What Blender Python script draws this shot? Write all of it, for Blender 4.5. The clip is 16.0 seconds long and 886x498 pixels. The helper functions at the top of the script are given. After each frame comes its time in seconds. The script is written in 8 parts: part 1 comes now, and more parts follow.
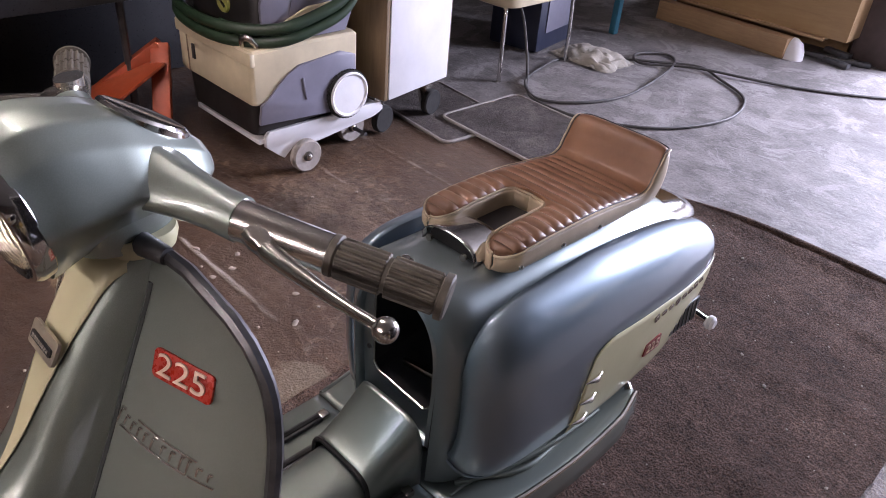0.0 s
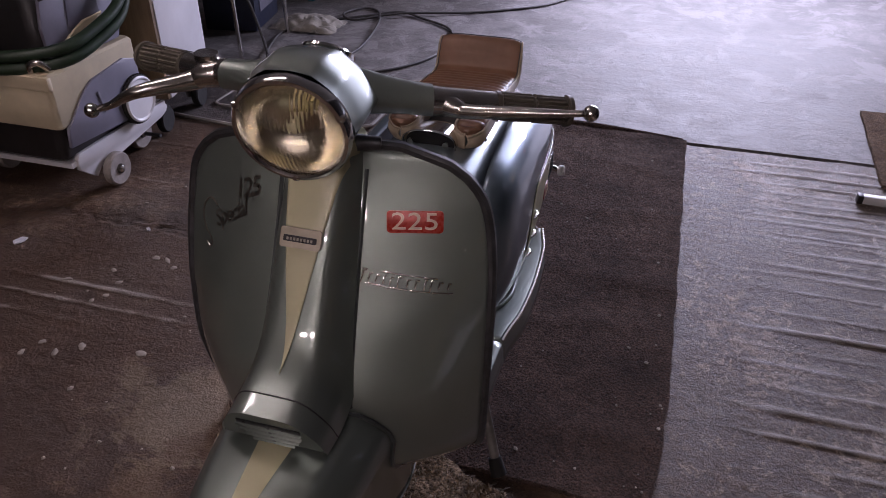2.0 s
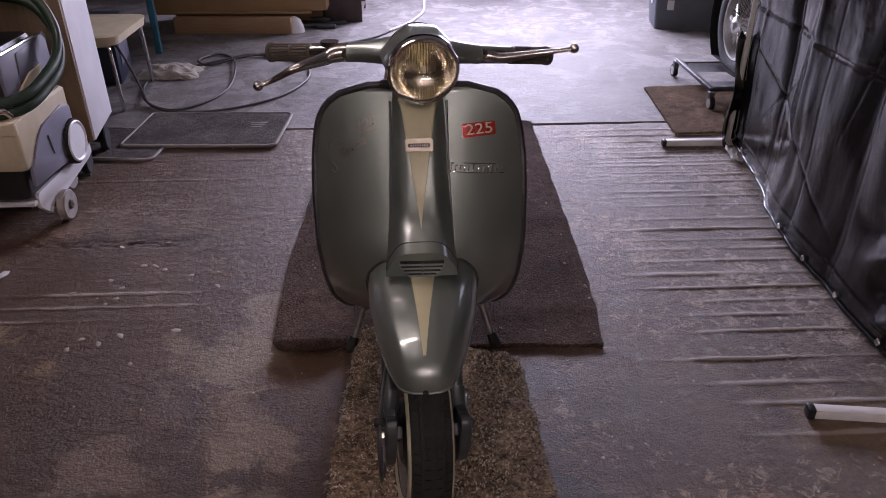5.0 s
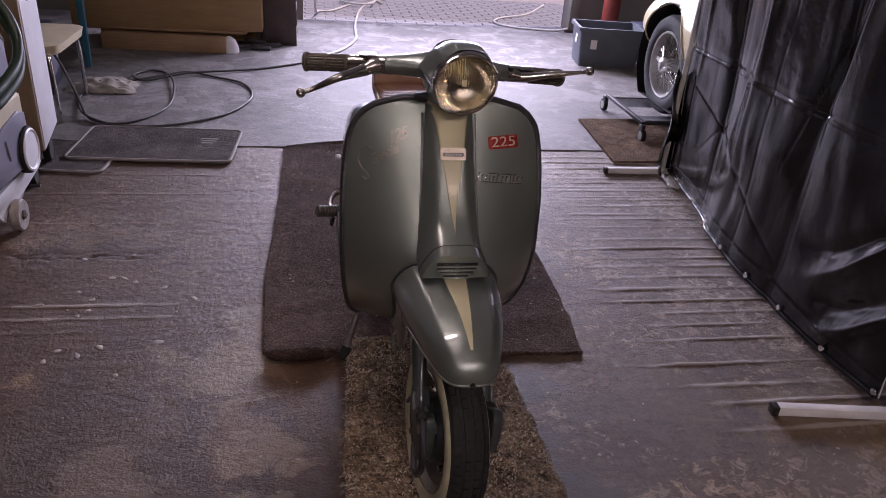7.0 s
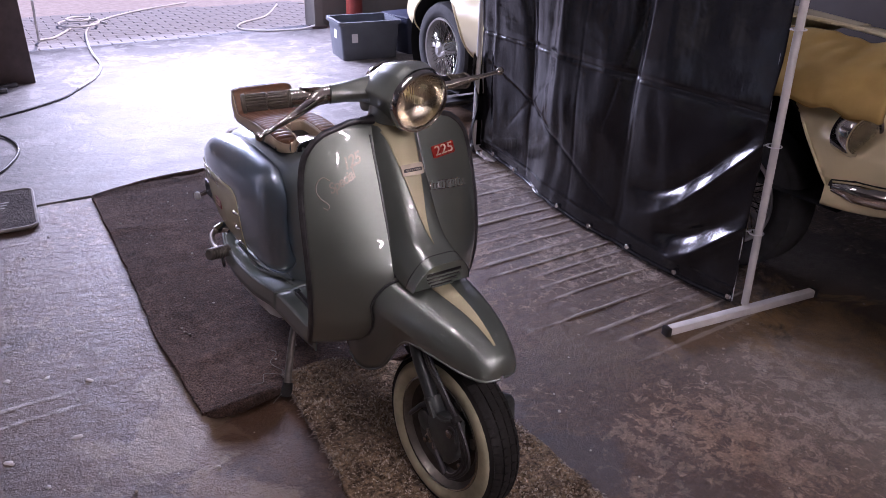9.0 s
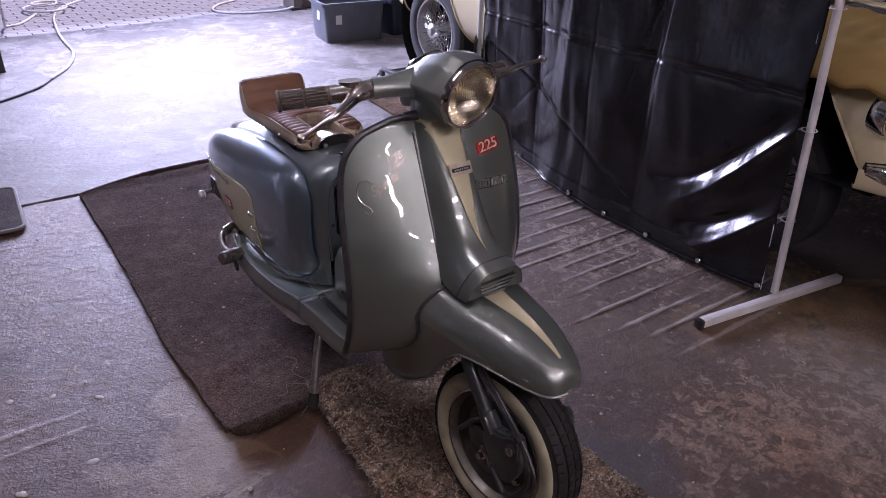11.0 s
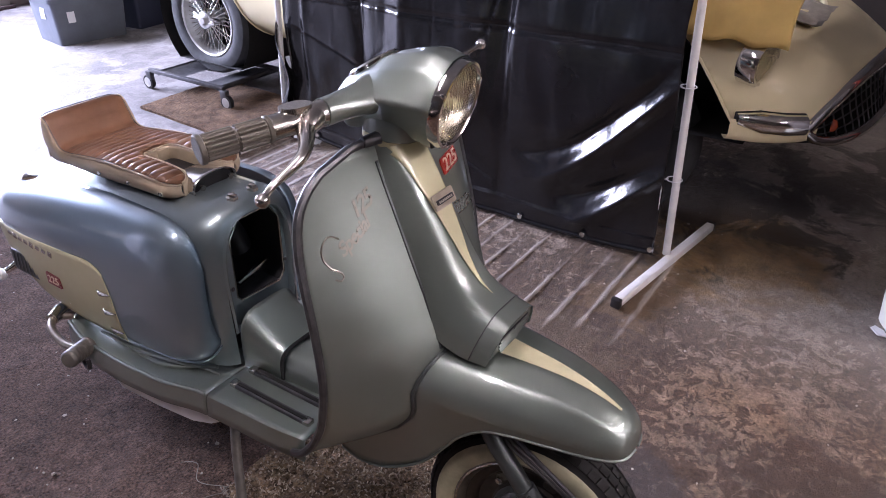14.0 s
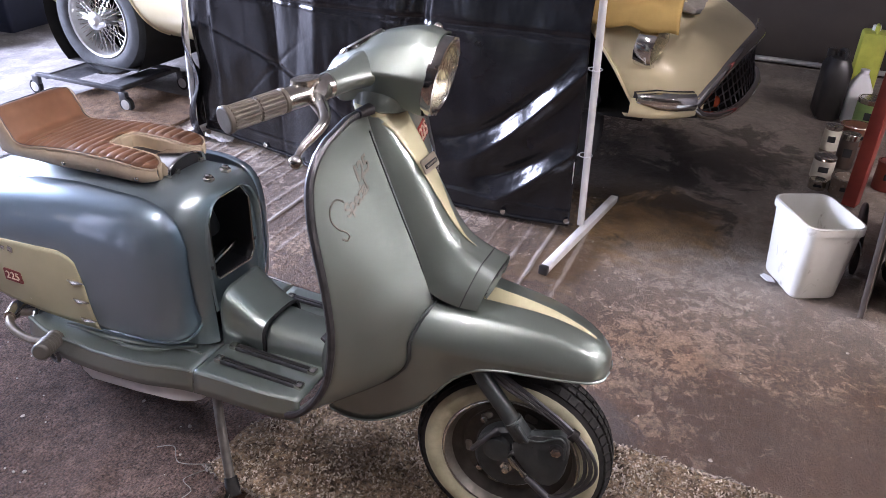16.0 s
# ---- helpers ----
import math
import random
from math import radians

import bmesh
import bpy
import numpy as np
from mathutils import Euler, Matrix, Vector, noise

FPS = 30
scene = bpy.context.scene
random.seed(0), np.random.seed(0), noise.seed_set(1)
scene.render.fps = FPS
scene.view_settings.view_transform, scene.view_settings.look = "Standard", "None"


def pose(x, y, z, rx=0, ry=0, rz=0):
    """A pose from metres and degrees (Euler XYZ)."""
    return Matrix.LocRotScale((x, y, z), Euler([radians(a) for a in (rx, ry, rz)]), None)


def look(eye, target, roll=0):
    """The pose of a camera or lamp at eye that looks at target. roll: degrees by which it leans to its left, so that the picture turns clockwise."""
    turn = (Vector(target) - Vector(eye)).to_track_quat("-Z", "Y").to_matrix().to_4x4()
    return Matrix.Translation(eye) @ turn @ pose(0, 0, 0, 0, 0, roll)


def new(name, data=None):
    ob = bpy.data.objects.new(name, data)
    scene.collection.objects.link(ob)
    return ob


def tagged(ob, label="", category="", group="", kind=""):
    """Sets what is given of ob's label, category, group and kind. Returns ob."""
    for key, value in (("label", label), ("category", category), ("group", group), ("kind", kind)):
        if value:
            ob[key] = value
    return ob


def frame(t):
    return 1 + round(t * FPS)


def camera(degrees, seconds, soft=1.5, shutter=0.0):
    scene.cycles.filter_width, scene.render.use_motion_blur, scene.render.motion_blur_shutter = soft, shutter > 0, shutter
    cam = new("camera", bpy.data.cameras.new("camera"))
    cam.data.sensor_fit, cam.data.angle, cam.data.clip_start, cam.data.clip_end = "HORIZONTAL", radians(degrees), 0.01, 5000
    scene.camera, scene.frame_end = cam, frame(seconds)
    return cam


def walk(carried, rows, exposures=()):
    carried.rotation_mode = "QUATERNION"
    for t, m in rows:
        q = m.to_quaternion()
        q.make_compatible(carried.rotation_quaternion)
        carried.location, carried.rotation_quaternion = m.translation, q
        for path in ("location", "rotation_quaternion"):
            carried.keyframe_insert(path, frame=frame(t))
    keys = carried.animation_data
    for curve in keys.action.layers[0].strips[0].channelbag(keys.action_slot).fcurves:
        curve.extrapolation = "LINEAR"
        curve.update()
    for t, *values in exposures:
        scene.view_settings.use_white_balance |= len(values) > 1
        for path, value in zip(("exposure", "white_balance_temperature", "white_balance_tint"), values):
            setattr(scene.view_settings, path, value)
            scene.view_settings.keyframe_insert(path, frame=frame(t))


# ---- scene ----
cam = camera(61.5, 16.0, soft=0.6)
PATH = [
    (0, (-0.04, 0.0, 1.43), (-1.178, 1.229, 0.338), 5.0),
    (0.5, (-0.028, -0.175, 1.449), (-1.06, 1.144, 0.356), 0.9),
    (1, (-0.167, -0.35, 1.447), (-0.898, 1.157, 0.355), 1.5),
    (1.5, (-0.264, -0.497, 1.452), (-0.801, 1.087, 0.356), 1.3),
    (2, (-0.314, -0.649, 1.449), (-0.762, 0.963, 0.353), 0.6),
    (2.5, (-0.373, -0.833, 1.472), (-0.752, 0.805, 0.39), -1.6),
    (3, (-0.498, -0.967, 1.474), (-0.705, 0.713, 0.408), -0.0),
    (3.2, (-0.592, -1.035, 1.468), (-0.699, 0.654, 0.402), 0.3),
    (5.3, (-0.825, -1.481, 1.52), (-0.737, 0.26, 0.54), -0.2),
    (5.5, (-0.894, -1.511, 1.516), (-0.783, 0.233, 0.543), 0.0),
    (6, (-0.978, -1.552, 1.517), (-0.806, 0.2, 0.568), 0.7),
    (6.5, (-1.04, -1.554, 1.505), (-0.768, 0.195, 0.574), 2.2),
    (7, (-1.081, -1.516, 1.495), (-0.736, 0.231, 0.585), 4.5),
    (7.5, (-1.16, -1.415, 1.494), (-0.736, 0.34, 0.633), 3.2),
    (8, (-1.246, -1.344, 1.504), (-0.613, 0.353, 0.654), 3.2),
    (8.5, (-1.418, -1.312, 1.53), (-0.551, 0.259, 0.645), 2.3),
    (9, (-1.625, -1.361, 1.545), (-0.657, 0.139, 0.644), 1.3),
    (9.2, (-1.648, -1.369, 1.549), (-0.683, 0.125, 0.633), 1.2),
    (11.3, (-1.703, -1.109, 1.528), (-0.66, 0.311, 0.581), 0.9),
    (11.5, (-1.689, -1.093, 1.498), (-0.624, 0.319, 0.563), 0.7),
    (12, (-1.709, -0.889, 1.467), (-0.595, 0.468, 0.509), -1.1),
    (12.5, (-1.766, -0.66, 1.449), (-0.475, 0.517, 0.475), -0.9),
    (13, (-1.705, -0.581, 1.466), (-0.366, 0.517, 0.465), -0.2),
    (13.5, (-1.679, -0.56, 1.466), (-0.334, 0.532, 0.466), -0.4),
    (14, (-1.742, -0.509, 1.469), (-0.299, 0.448, 0.47), 0.4),
    (14.5, (-1.886, -0.411, 1.455), (-0.347, 0.395, 0.463), 0.9),
    (15, (-1.966, -0.388, 1.459), (-0.395, 0.352, 0.467), 1.2),
    (15.5, (-1.982, -0.396, 1.463), (-0.395, 0.312, 0.474), 1.5),
    (16, (-1.992, -0.408, 1.463), (-0.388, 0.267, 0.476), 2.0),
]
EXPOSURES = [(0, 1.45, 6300, 31), (0.5, 0.65, 6300, 33), (1.5, 0.12, 6250, 37), (3, 0.06, 6250, 38), (5.5, 0.36, 6450, 40), (7.5, 0.38, 6450, 41), (9, 0.82, 6000, 41), (11.5, 0.70, 5850, 43), (12.0, 0.88, 5800, 41), (12.5, 1.30, 5850, 37), (13.5, 1.55, 5900, 35), (14, 1.72, 5900, 33), (15, 2.04, 5850, 29), (16, 2.15, 5800, 27)]
walk(cam, [(t, look(eye, target, roll)) for t, eye, target, roll in PATH], EXPOSURES)

# ---- light ----
world = bpy.data.worlds.new("daylight")
scene.world = world
world.use_nodes = True
wn = world.node_tree.nodes
sky = wn.new("ShaderNodeTexSky")
sky.sky_type, sky.sun_disc = "NISHITA", False
sky.sun_elevation, sky.sun_rotation = radians(58), radians(85)
wn["Background"].inputs["Strength"].default_value = 0.15
world.node_tree.links.new(sky.outputs[0], wn["Background"].inputs["Color"])
sun = new("sun", bpy.data.lights.new("sun", "SUN"))
sun.data.energy, sun.data.angle, sun.data.color = 3.6, radians(0.6), (1.0, 0.95, 0.88)
sun.matrix_world = look((6, 9, 9), (0.5, 8.5, 0))
scene.view_settings.exposure = 0.0


def area(name, at, target, size, energy, color):
    lamp = new(name, bpy.data.lights.new(name, "AREA"))
    lamp.data.shape, lamp.data.size, lamp.data.size_y = "RECTANGLE", size[0], size[1]
    lamp.data.energy, lamp.data.color = energy, color
    lamp.matrix_world = look(at, target)
    return lamp


# the sky's light in the open doorway
area("doorway_daylight", (0.30, 6.44, 1.72), (0.1, 0.0, 0.15), (2.6, 1.2), 275, (0.80, 0.89, 1.0))


# ---- materials ----
class Mat:
    """A node material under construction."""

    def __init__(self, name, rough=0.5, metal=0.0):
        self.m = bpy.data.materials.new(name)
        self.m.use_nodes = True
        self.t = self.m.node_tree
        self.b = self.t.nodes["Principled BSDF"]
        self.b.inputs["Roughness"].default_value = rough
        self.b.inputs["Metallic"].default_value = metal
        self.co = self.t.nodes.new("ShaderNodeTexCoord").outputs["Object"]

    def n(self, kind, **props):
        node = self.t.nodes.new(kind)
        for k, v in props.items():
            node.inputs[k.replace("_", " ")].default_value = v
        return node

    def link(self, a, b):
        self.t.links.new(a, b)

    def noise(self, scale, detail=5.0, rough=0.6, stretch=None, dist=0.0):
        node = self.n("ShaderNodeTexNoise", Scale=scale, Detail=detail, Roughness=rough, Distortion=dist)
        src = self.co
        if stretch:
            mp = self.n("ShaderNodeMapping")
            mp.inputs["Scale"].default_value = stretch
            self.link(src, mp.inputs["Vector"])
            src = mp.outputs[0]
        self.link(src, node.inputs["Vector"])
        return node.outputs["Fac"]

    def voronoi(self, scale, feature="F1", out="Distance"):
        node = self.n("ShaderNodeTexVoronoi", Scale=scale)
        node.feature = feature
        self.link(self.co, node.inputs["Vector"])
        return node.outputs[out]

    def ramp(self, fac, stops):
        node = self.t.nodes.new("ShaderNodeValToRGB")
        el = node.color_ramp.elements
        while len(el) < len(stops):
            el.new(0.5)
        for e, (p, c) in zip(el, stops):
            e.position = p
            e.color = c if len(c) == 4 else (*c, 1)
        self.link(fac, node.inputs[0])
        return node.outputs[0]

    def mix(self, fac, a, b, mode="MIX"):
        node = self.t.nodes.new("ShaderNodeMix")
        node.data_type, node.blend_type = "RGBA", mode
        for sock, v in ((node.inputs[0], fac), (node.inputs[6], a), (node.inputs[7], b)):
            if isinstance(v, (int, float)):
                sock.default_value = v
            elif isinstance(v, tuple):
                sock.default_value = v if len(v) == 4 else (*v, 1)
            else:
                self.link(v, sock)
        return node.outputs[2]

    def span(self, value, a, b, lo, hi):
        """A value carried from the range a..b to lo..hi, clamped."""
        node = self.n("ShaderNodeMapRange")
        for key, val in (("From Min", a), ("From Max", b), ("To Min", lo), ("To Max", hi)):
            node.inputs[key].default_value = val
        self.link(value, node.inputs["Value"])
        return node.outputs[0]

    def blot(self, centre, radius, amount, scale=4.0):
        """A patch with an uneven outline round a place, for stains and painted shade."""
        near = self.n("ShaderNodeVectorMath")
        near.operation = "DISTANCE"
        self.link(self.co, near.inputs[0])
        near.inputs[1].default_value = (*centre, 0.0)
        node = self.t.nodes.new("ShaderNodeMath")
        node.operation = "MULTIPLY_ADD"
        self.link(self.noise(scale, 7, 0.7, dist=0.6), node.inputs[0])
        node.inputs[1].default_value = 5 * radius
        self.link(near.outputs["Value"], node.inputs[2])
        return self.span(node.outputs[0], radius * 3.2, radius * 3.55, amount, 0.0)

    def color(self, v):
        if isinstance(v, tuple):
            self.b.inputs["Base Color"].default_value = v if len(v) == 4 else (*v, 1)
        else:
            self.link(v, self.b.inputs["Base Color"])
        return self

    def rough(self, fac, lo, hi):
        node = self.n("ShaderNodeMapRange")
        node.inputs["To Min"].default_value, node.inputs["To Max"].default_value = lo, hi
        self.link(fac, node.inputs["Value"])
        self.link(node.outputs[0], self.b.inputs["Roughness"])
        return self

    def bump(self, height, strength=0.3, distance=0.005):
        node = self.n("ShaderNodeBump", Strength=strength, Distance=distance)
        old = self.b.inputs["Normal"].links
        if old:
            self.link(old[0].from_socket, node.inputs["Normal"])
        self.link(height, node.inputs["Height"])
        self.link(node.outputs[0], self.b.inputs["Normal"])
        return self

    def coat(self, w, r=0.04):
        self.b.inputs["Coat Weight"].default_value, self.b.inputs["Coat Roughness"].default_value = w, r
        return self


def plain(name, c, rough=0.5, metal=0.0, var=0.12, scale=12.0, bump=0.0, bscale=60.0, rvar=0.1):
    """A plain stuff with faint mottling, dirt and relief."""
    m = Mat(name, rough, metal)
    f = m.noise(scale)
    dark = tuple(v * (1 - var) for v in c[:3])
    lite = tuple(min(1, v * (1 + var)) for v in c[:3])
    m.color(m.ramp(f, [(0.3, dark), (0.7, lite)]))
    m.rough(m.noise(scale * 3.1), max(0.02, rough - rvar), min(1, rough + rvar))
    if bump:
        m.bump(m.noise(bscale, 3), bump, 0.003)
    return m.m


def paint(name, c, c2, rough=0.16):
    """Metallic car paint under clear lacquer, a little dusty."""
    m = Mat(name, rough, 0.72)
    fl = m.noise(900, 1)
    big = m.noise(4.0, 3)
    base = m.mix(m.ramp(fl, [(0.35, (0.3, 0.3, 0.3)), (0.7, (0.7, 0.7, 0.7))]), c, c2)
    m.color(m.mix(0.12, base, m.ramp(big, [(0.3, tuple(v * 0.8 for v in c[:3])), (0.7, tuple(min(1, v * 1.2) for v in c2[:3]))])))
    m.rough(m.noise(7, 3), 0.39, 0.44)
    m.coat(1.0, 0.02)
    m.b.inputs["Coat IOR"].default_value = 1.62
    m.bump(m.noise(9, 2), 0.03, 0.002)
    return m.m


GREY_PAINT = paint("grey_green_metallic", (0.190, 0.222, 0.198), (0.295, 0.338, 0.304))
# the same paint with the sky's cool reflection put into its colour
SKY_TINT_PAINT = paint("grey_green_sky_tint", (0.172, 0.232, 0.282), (0.275, 0.355, 0.418))
# the same again for cowl and hoop, with half of that reflected tint
HALF_TINT_PAINT = paint("grey_green_half_tint", (0.185, 0.230, 0.240), (0.290, 0.350, 0.362))
CREAM = plain("cream_enamel", (0.56, 0.53, 0.34), 0.22, 0, 0.06, 6)
CHROME = plain("chrome", (0.72, 0.70, 0.67), 0.12, 1, 0.08, 20, rvar=0.06)
ALLOY = plain("dull_alloy", (0.60, 0.57, 0.52), 0.22, 1, 0.10, 25, 0.03, 90, 0.07)
STEEL_DARK = plain("dark_steel", (0.10, 0.10, 0.105), 0.45, 0.8, 0.25, 30, 0.1, 120)
BLACK_RUBBER = plain("black_rubber", (0.013, 0.012, 0.011), 0.82, 0, 0.3, 25, 0.25, 200)
GRIP_RUBBER = plain("brown_grey_rubber", (0.088, 0.076, 0.058), 0.5, 0, 0.2, 40, 0.2, 300)
WHITEWALL = plain("whitewall_rubber", (0.43, 0.405, 0.27), 0.55, 0, 0.30, 14, 0.1, 150)
RIM_PAINT = plain("grey_rim_enamel", (0.21, 0.195, 0.165), 0.34, 0.45, 0.35, 22, 0.1, 100)
WELL_PAINT = plain("dark_well_enamel", (0.050, 0.044, 0.036), 0.45, 0.3, 0.4, 25, 0.2, 90)
FORK_PAINT = plain("dark_grey_enamel", (0.075, 0.085, 0.085), 0.32, 0.4, 0.2, 30, 0.1, 120)
# near-black for print on tins and for shade painted inside openings
DARK = plain("flat_black", (0.012, 0.012, 0.013), 0.85, 0, 0.3, 9)
RED_BADGE = plain("red_enamel", (0.42, 0.035, 0.02), 0.28, 0.1, 0.15, 60)
DARK_RED = plain("dark_red_enamel", (0.22, 0.025, 0.02), 0.3, 0.1, 0.2, 60)
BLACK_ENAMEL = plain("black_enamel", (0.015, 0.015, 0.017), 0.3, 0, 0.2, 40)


def tan_leather():
    m = Mat("tan_leatherette", 0.42)
    m.color(m.mix(m.ramp(m.noise(9, 5), [(0.35, (0, 0, 0)), (0.7, (1, 1, 1))]), (0.155, 0.068, 0.031), (0.228, 0.114, 0.060)))
    m.rough(m.noise(35, 4), 0.34, 0.52)
    m.bump(m.voronoi(420), 0.12, 0.001)
    return m.m


TAN = tan_leather()
BEIGE = plain("beige_leatherette", (0.42, 0.335, 0.23), 0.5, 0, 0.14, 14, 0.12, 260)
LAMP_GLASS_M = Mat("fluted_lamp_glass", 0.06)
LAMP_GLASS_M.b.inputs["Transmission Weight"].default_value = 1.0
LAMP_GLASS_M.b.inputs["IOR"].default_value = 1.3
LAMP_GLASS_M.color((0.97, 0.95, 0.88))
_w = LAMP_GLASS_M.n("ShaderNodeTexWave", Scale=55.0, Distortion=0.6)
LAMP_GLASS_M.link(LAMP_GLASS_M.co, _w.inputs["Vector"])
LAMP_GLASS_M.bump(_w.outputs["Fac"], 0.35, 0.003)
LAMP_GLASS = LAMP_GLASS_M.m
REFLECTOR = plain("yellowed_reflector", (0.82, 0.76, 0.62), 0.22, 1, 0.1, 30)


def concrete_rough():
    """Old screed with flaking paint, oil and grit."""
    m = Mat("worn_concrete", 0.7)
    big = m.noise(1.1, 6, 0.62, dist=0.6)
    mid = m.noise(6.5, 8, 0.72, dist=0.5)
    fine = m.noise(95, 5, 0.8)
    lumps = m.noise(34, 6, 0.7)
    grit = m.voronoi(150)
    streak = m.noise(5, 5, 0.65, (0.9, 7, 1), 0.4)
    base = m.ramp(big, [(0.30, (0.096, 0.067, 0.049)), (0.52, (0.140, 0.107, 0.082)), (0.75, (0.185, 0.148, 0.118))])
    base = m.mix(0.55, base, m.ramp(streak, [(0.3, (0.22, 0.21, 0.2)), (0.7, (0.78, 0.76, 0.75))]), "OVERLAY")
    # what is left of the old floor paint
    cover = m.t.nodes.new("ShaderNodeMath")
    cover.operation = "MULTIPLY_ADD"
    m.link(m.noise(1.2, 4, 0.55), cover.inputs[0])
    cover.inputs[1].default_value = 0.75
    m.link(m.noise(19, 10, 0.76, dist=0.8), cover.inputs[2])
    pos = m.n("ShaderNodeSeparateXYZ")
    m.link(m.co, pos.inputs[0])
    east = m.n("ShaderNodeMapRange")
    for key, val in (("From Min", 0.0), ("From Max", 0.9), ("To Min", -0.06), ("To Max", 0.015)):
        east.inputs[key].default_value = val
    m.link(pos.outputs["X"], east.inputs["Value"])
    cover_b = m.t.nodes.new("ShaderNodeMath")
    m.link(cover.outputs[0], cover_b.inputs[0])
    m.link(east.outputs[0], cover_b.inputs[1])
    film = m.ramp(cover_b.outputs[0], [(0.900, (0, 0, 0)), (0.908, (1, 1, 1))])
    base = m.mix(m.mix(1.0, film, (0.85, 0.85, 0.85), "MULTIPLY"), base, m.ramp(mid, [(0.3, (0.28, 0.237, 0.196)), (0.7, (0.45, 0.39, 0.33))]))
    base = m.mix(m.span(pos.outputs["X"], -1.5, -0.3, 0.40, 0.62), base, m.ramp(fine, [(0.32, (0.05, 0.047, 0.043)), (0.68, (0.95, 0.93, 0.90))]), "OVERLAY")
    base = m.mix(0.50, base, m.ramp(lumps, [(0.32, (0.15, 0.14, 0.13)), (0.68, (0.85, 0.83, 0.81))]), "OVERLAY")
    specks = m.ramp(m.noise(26, 2, 0.5), [(0.70, (0, 0, 0)), (0.735, (1, 1, 1))])
    base = m.mix(m.mix(1.0, specks, (0.5, 0.5, 0.5), "MULTIPLY"), base, (0.30, 0.265, 0.23))
    spots = m.ramp(m.noise(9.5, 1.5, 0.4), [(0.735, (0, 0, 0)), (0.75, (1, 1, 1))])
    base = m.mix(m.mix(1.0, spots, (0.6, 0.6, 0.6), "MULTIPLY"), base, (0.34, 0.30, 0.255))
    oil = m.ramp(m.noise(0.9, 5, 0.65, dist=1.0), [(0.56, (0, 0, 0)), (0.72, (1, 1, 1))])
    base = m.mix(m.mix(1.0, oil, (0.65, 0.65, 0.65), "MULTIPLY"), base, (0.036, 0.027, 0.021))
    rust = m.ramp(m.noise(1.6, 5, 0.7, dist=0.8), [(0.60, (0, 0, 0)), (0.70, (1, 1, 1))])
    base = m.mix(m.mix(1.0, rust, (0.5, 0.5, 0.5), "MULTIPLY"), base, (0.13, 0.060, 0.025))
    # pale dust over the open floor by the wall
    dust = m.mix(1.0, m.span(pos.outputs["X"], 0.15, 0.75, 0.0, 1.0), m.span(pos.outputs["Y"], 0.35, -0.15, 0.0, 0.62), "MULTIPLY")
    base = m.mix(dust, base, m.ramp(mid, [(0.3, (0.18, 0.155, 0.132)), (0.7, (0.40, 0.355, 0.31))]))
    # ochre oil stain by the frame's foot
    near = m.n("ShaderNodeVectorMath")
    near.operation = "DISTANCE"
    m.link(m.co, near.inputs[0])
    near.inputs[1].default_value = (1.02, -0.05, 0.0)
    blot = m.t.nodes.new("ShaderNodeMath")
    blot.operation = "MULTIPLY_ADD"
    m.link(m.noise(3.5, 6, 0.7, dist=0.6), blot.inputs[0])
    blot.inputs[1].default_value = 0.9
    m.link(near.outputs["Value"], blot.inputs[2])
    stain = m.ramp(blot.outputs[0], [(0.70, (0.85, 0.85, 0.85)), (0.95, (0, 0, 0))])
    base = m.mix(stain, base, m.ramp(mid, [(0.35, (0.085, 0.048, 0.016)), (0.65, (0.28, 0.175, 0.062))]))
    # grime trodden in where the bench is worked at
    far = m.n("ShaderNodeVectorMath")
    far.operation = "DISTANCE"
    m.link(m.co, far.inputs[0])
    far.inputs[1].default_value = (-2.0, -0.75, 0.0)
    grime = m.t.nodes.new("ShaderNodeMath")
    grime.operation = "MULTIPLY_ADD"
    m.link(m.noise(2.2, 7, 0.7, dist=0.5), grime.inputs[0])
    grime.inputs[1].default_value = 1.3
    m.link(far.outputs["Value"], grime.inputs[2])
    scale_ = m.t.nodes.new("ShaderNodeMath")
    scale_.operation = "MULTIPLY"
    m.link(grime.outputs[0], scale_.inputs[0])
    scale_.inputs[1].default_value = 0.36
    soil = m.ramp(scale_.outputs[0], [(0.70, (0.8, 0.8, 0.8)), (1.0, (0, 0, 0))])
    base = m.mix(soil, base, m.ramp(mid, [(0.35, (0.036, 0.020, 0.013)), (0.65, (0.098, 0.060, 0.040))]))
    # the floor by the bench is brown with trodden dirt, streaked across
    base = m.mix(m.mix(1.0, m.ramp(m.noise(1.6, 6, 0.65, (0.8, 3.0, 1), 0.5), [(0.34, (0.30, 0.30, 0.30)), (0.62, (0.85, 0.85, 0.85))]), m.span(pos.outputs["X"], -1.75, -1.15, 1.0, 0.0), "MULTIPLY"), base, m.ramp(mid, [(0.3, (0.068, 0.045, 0.033)), (0.7, (0.145, 0.104, 0.080))]))
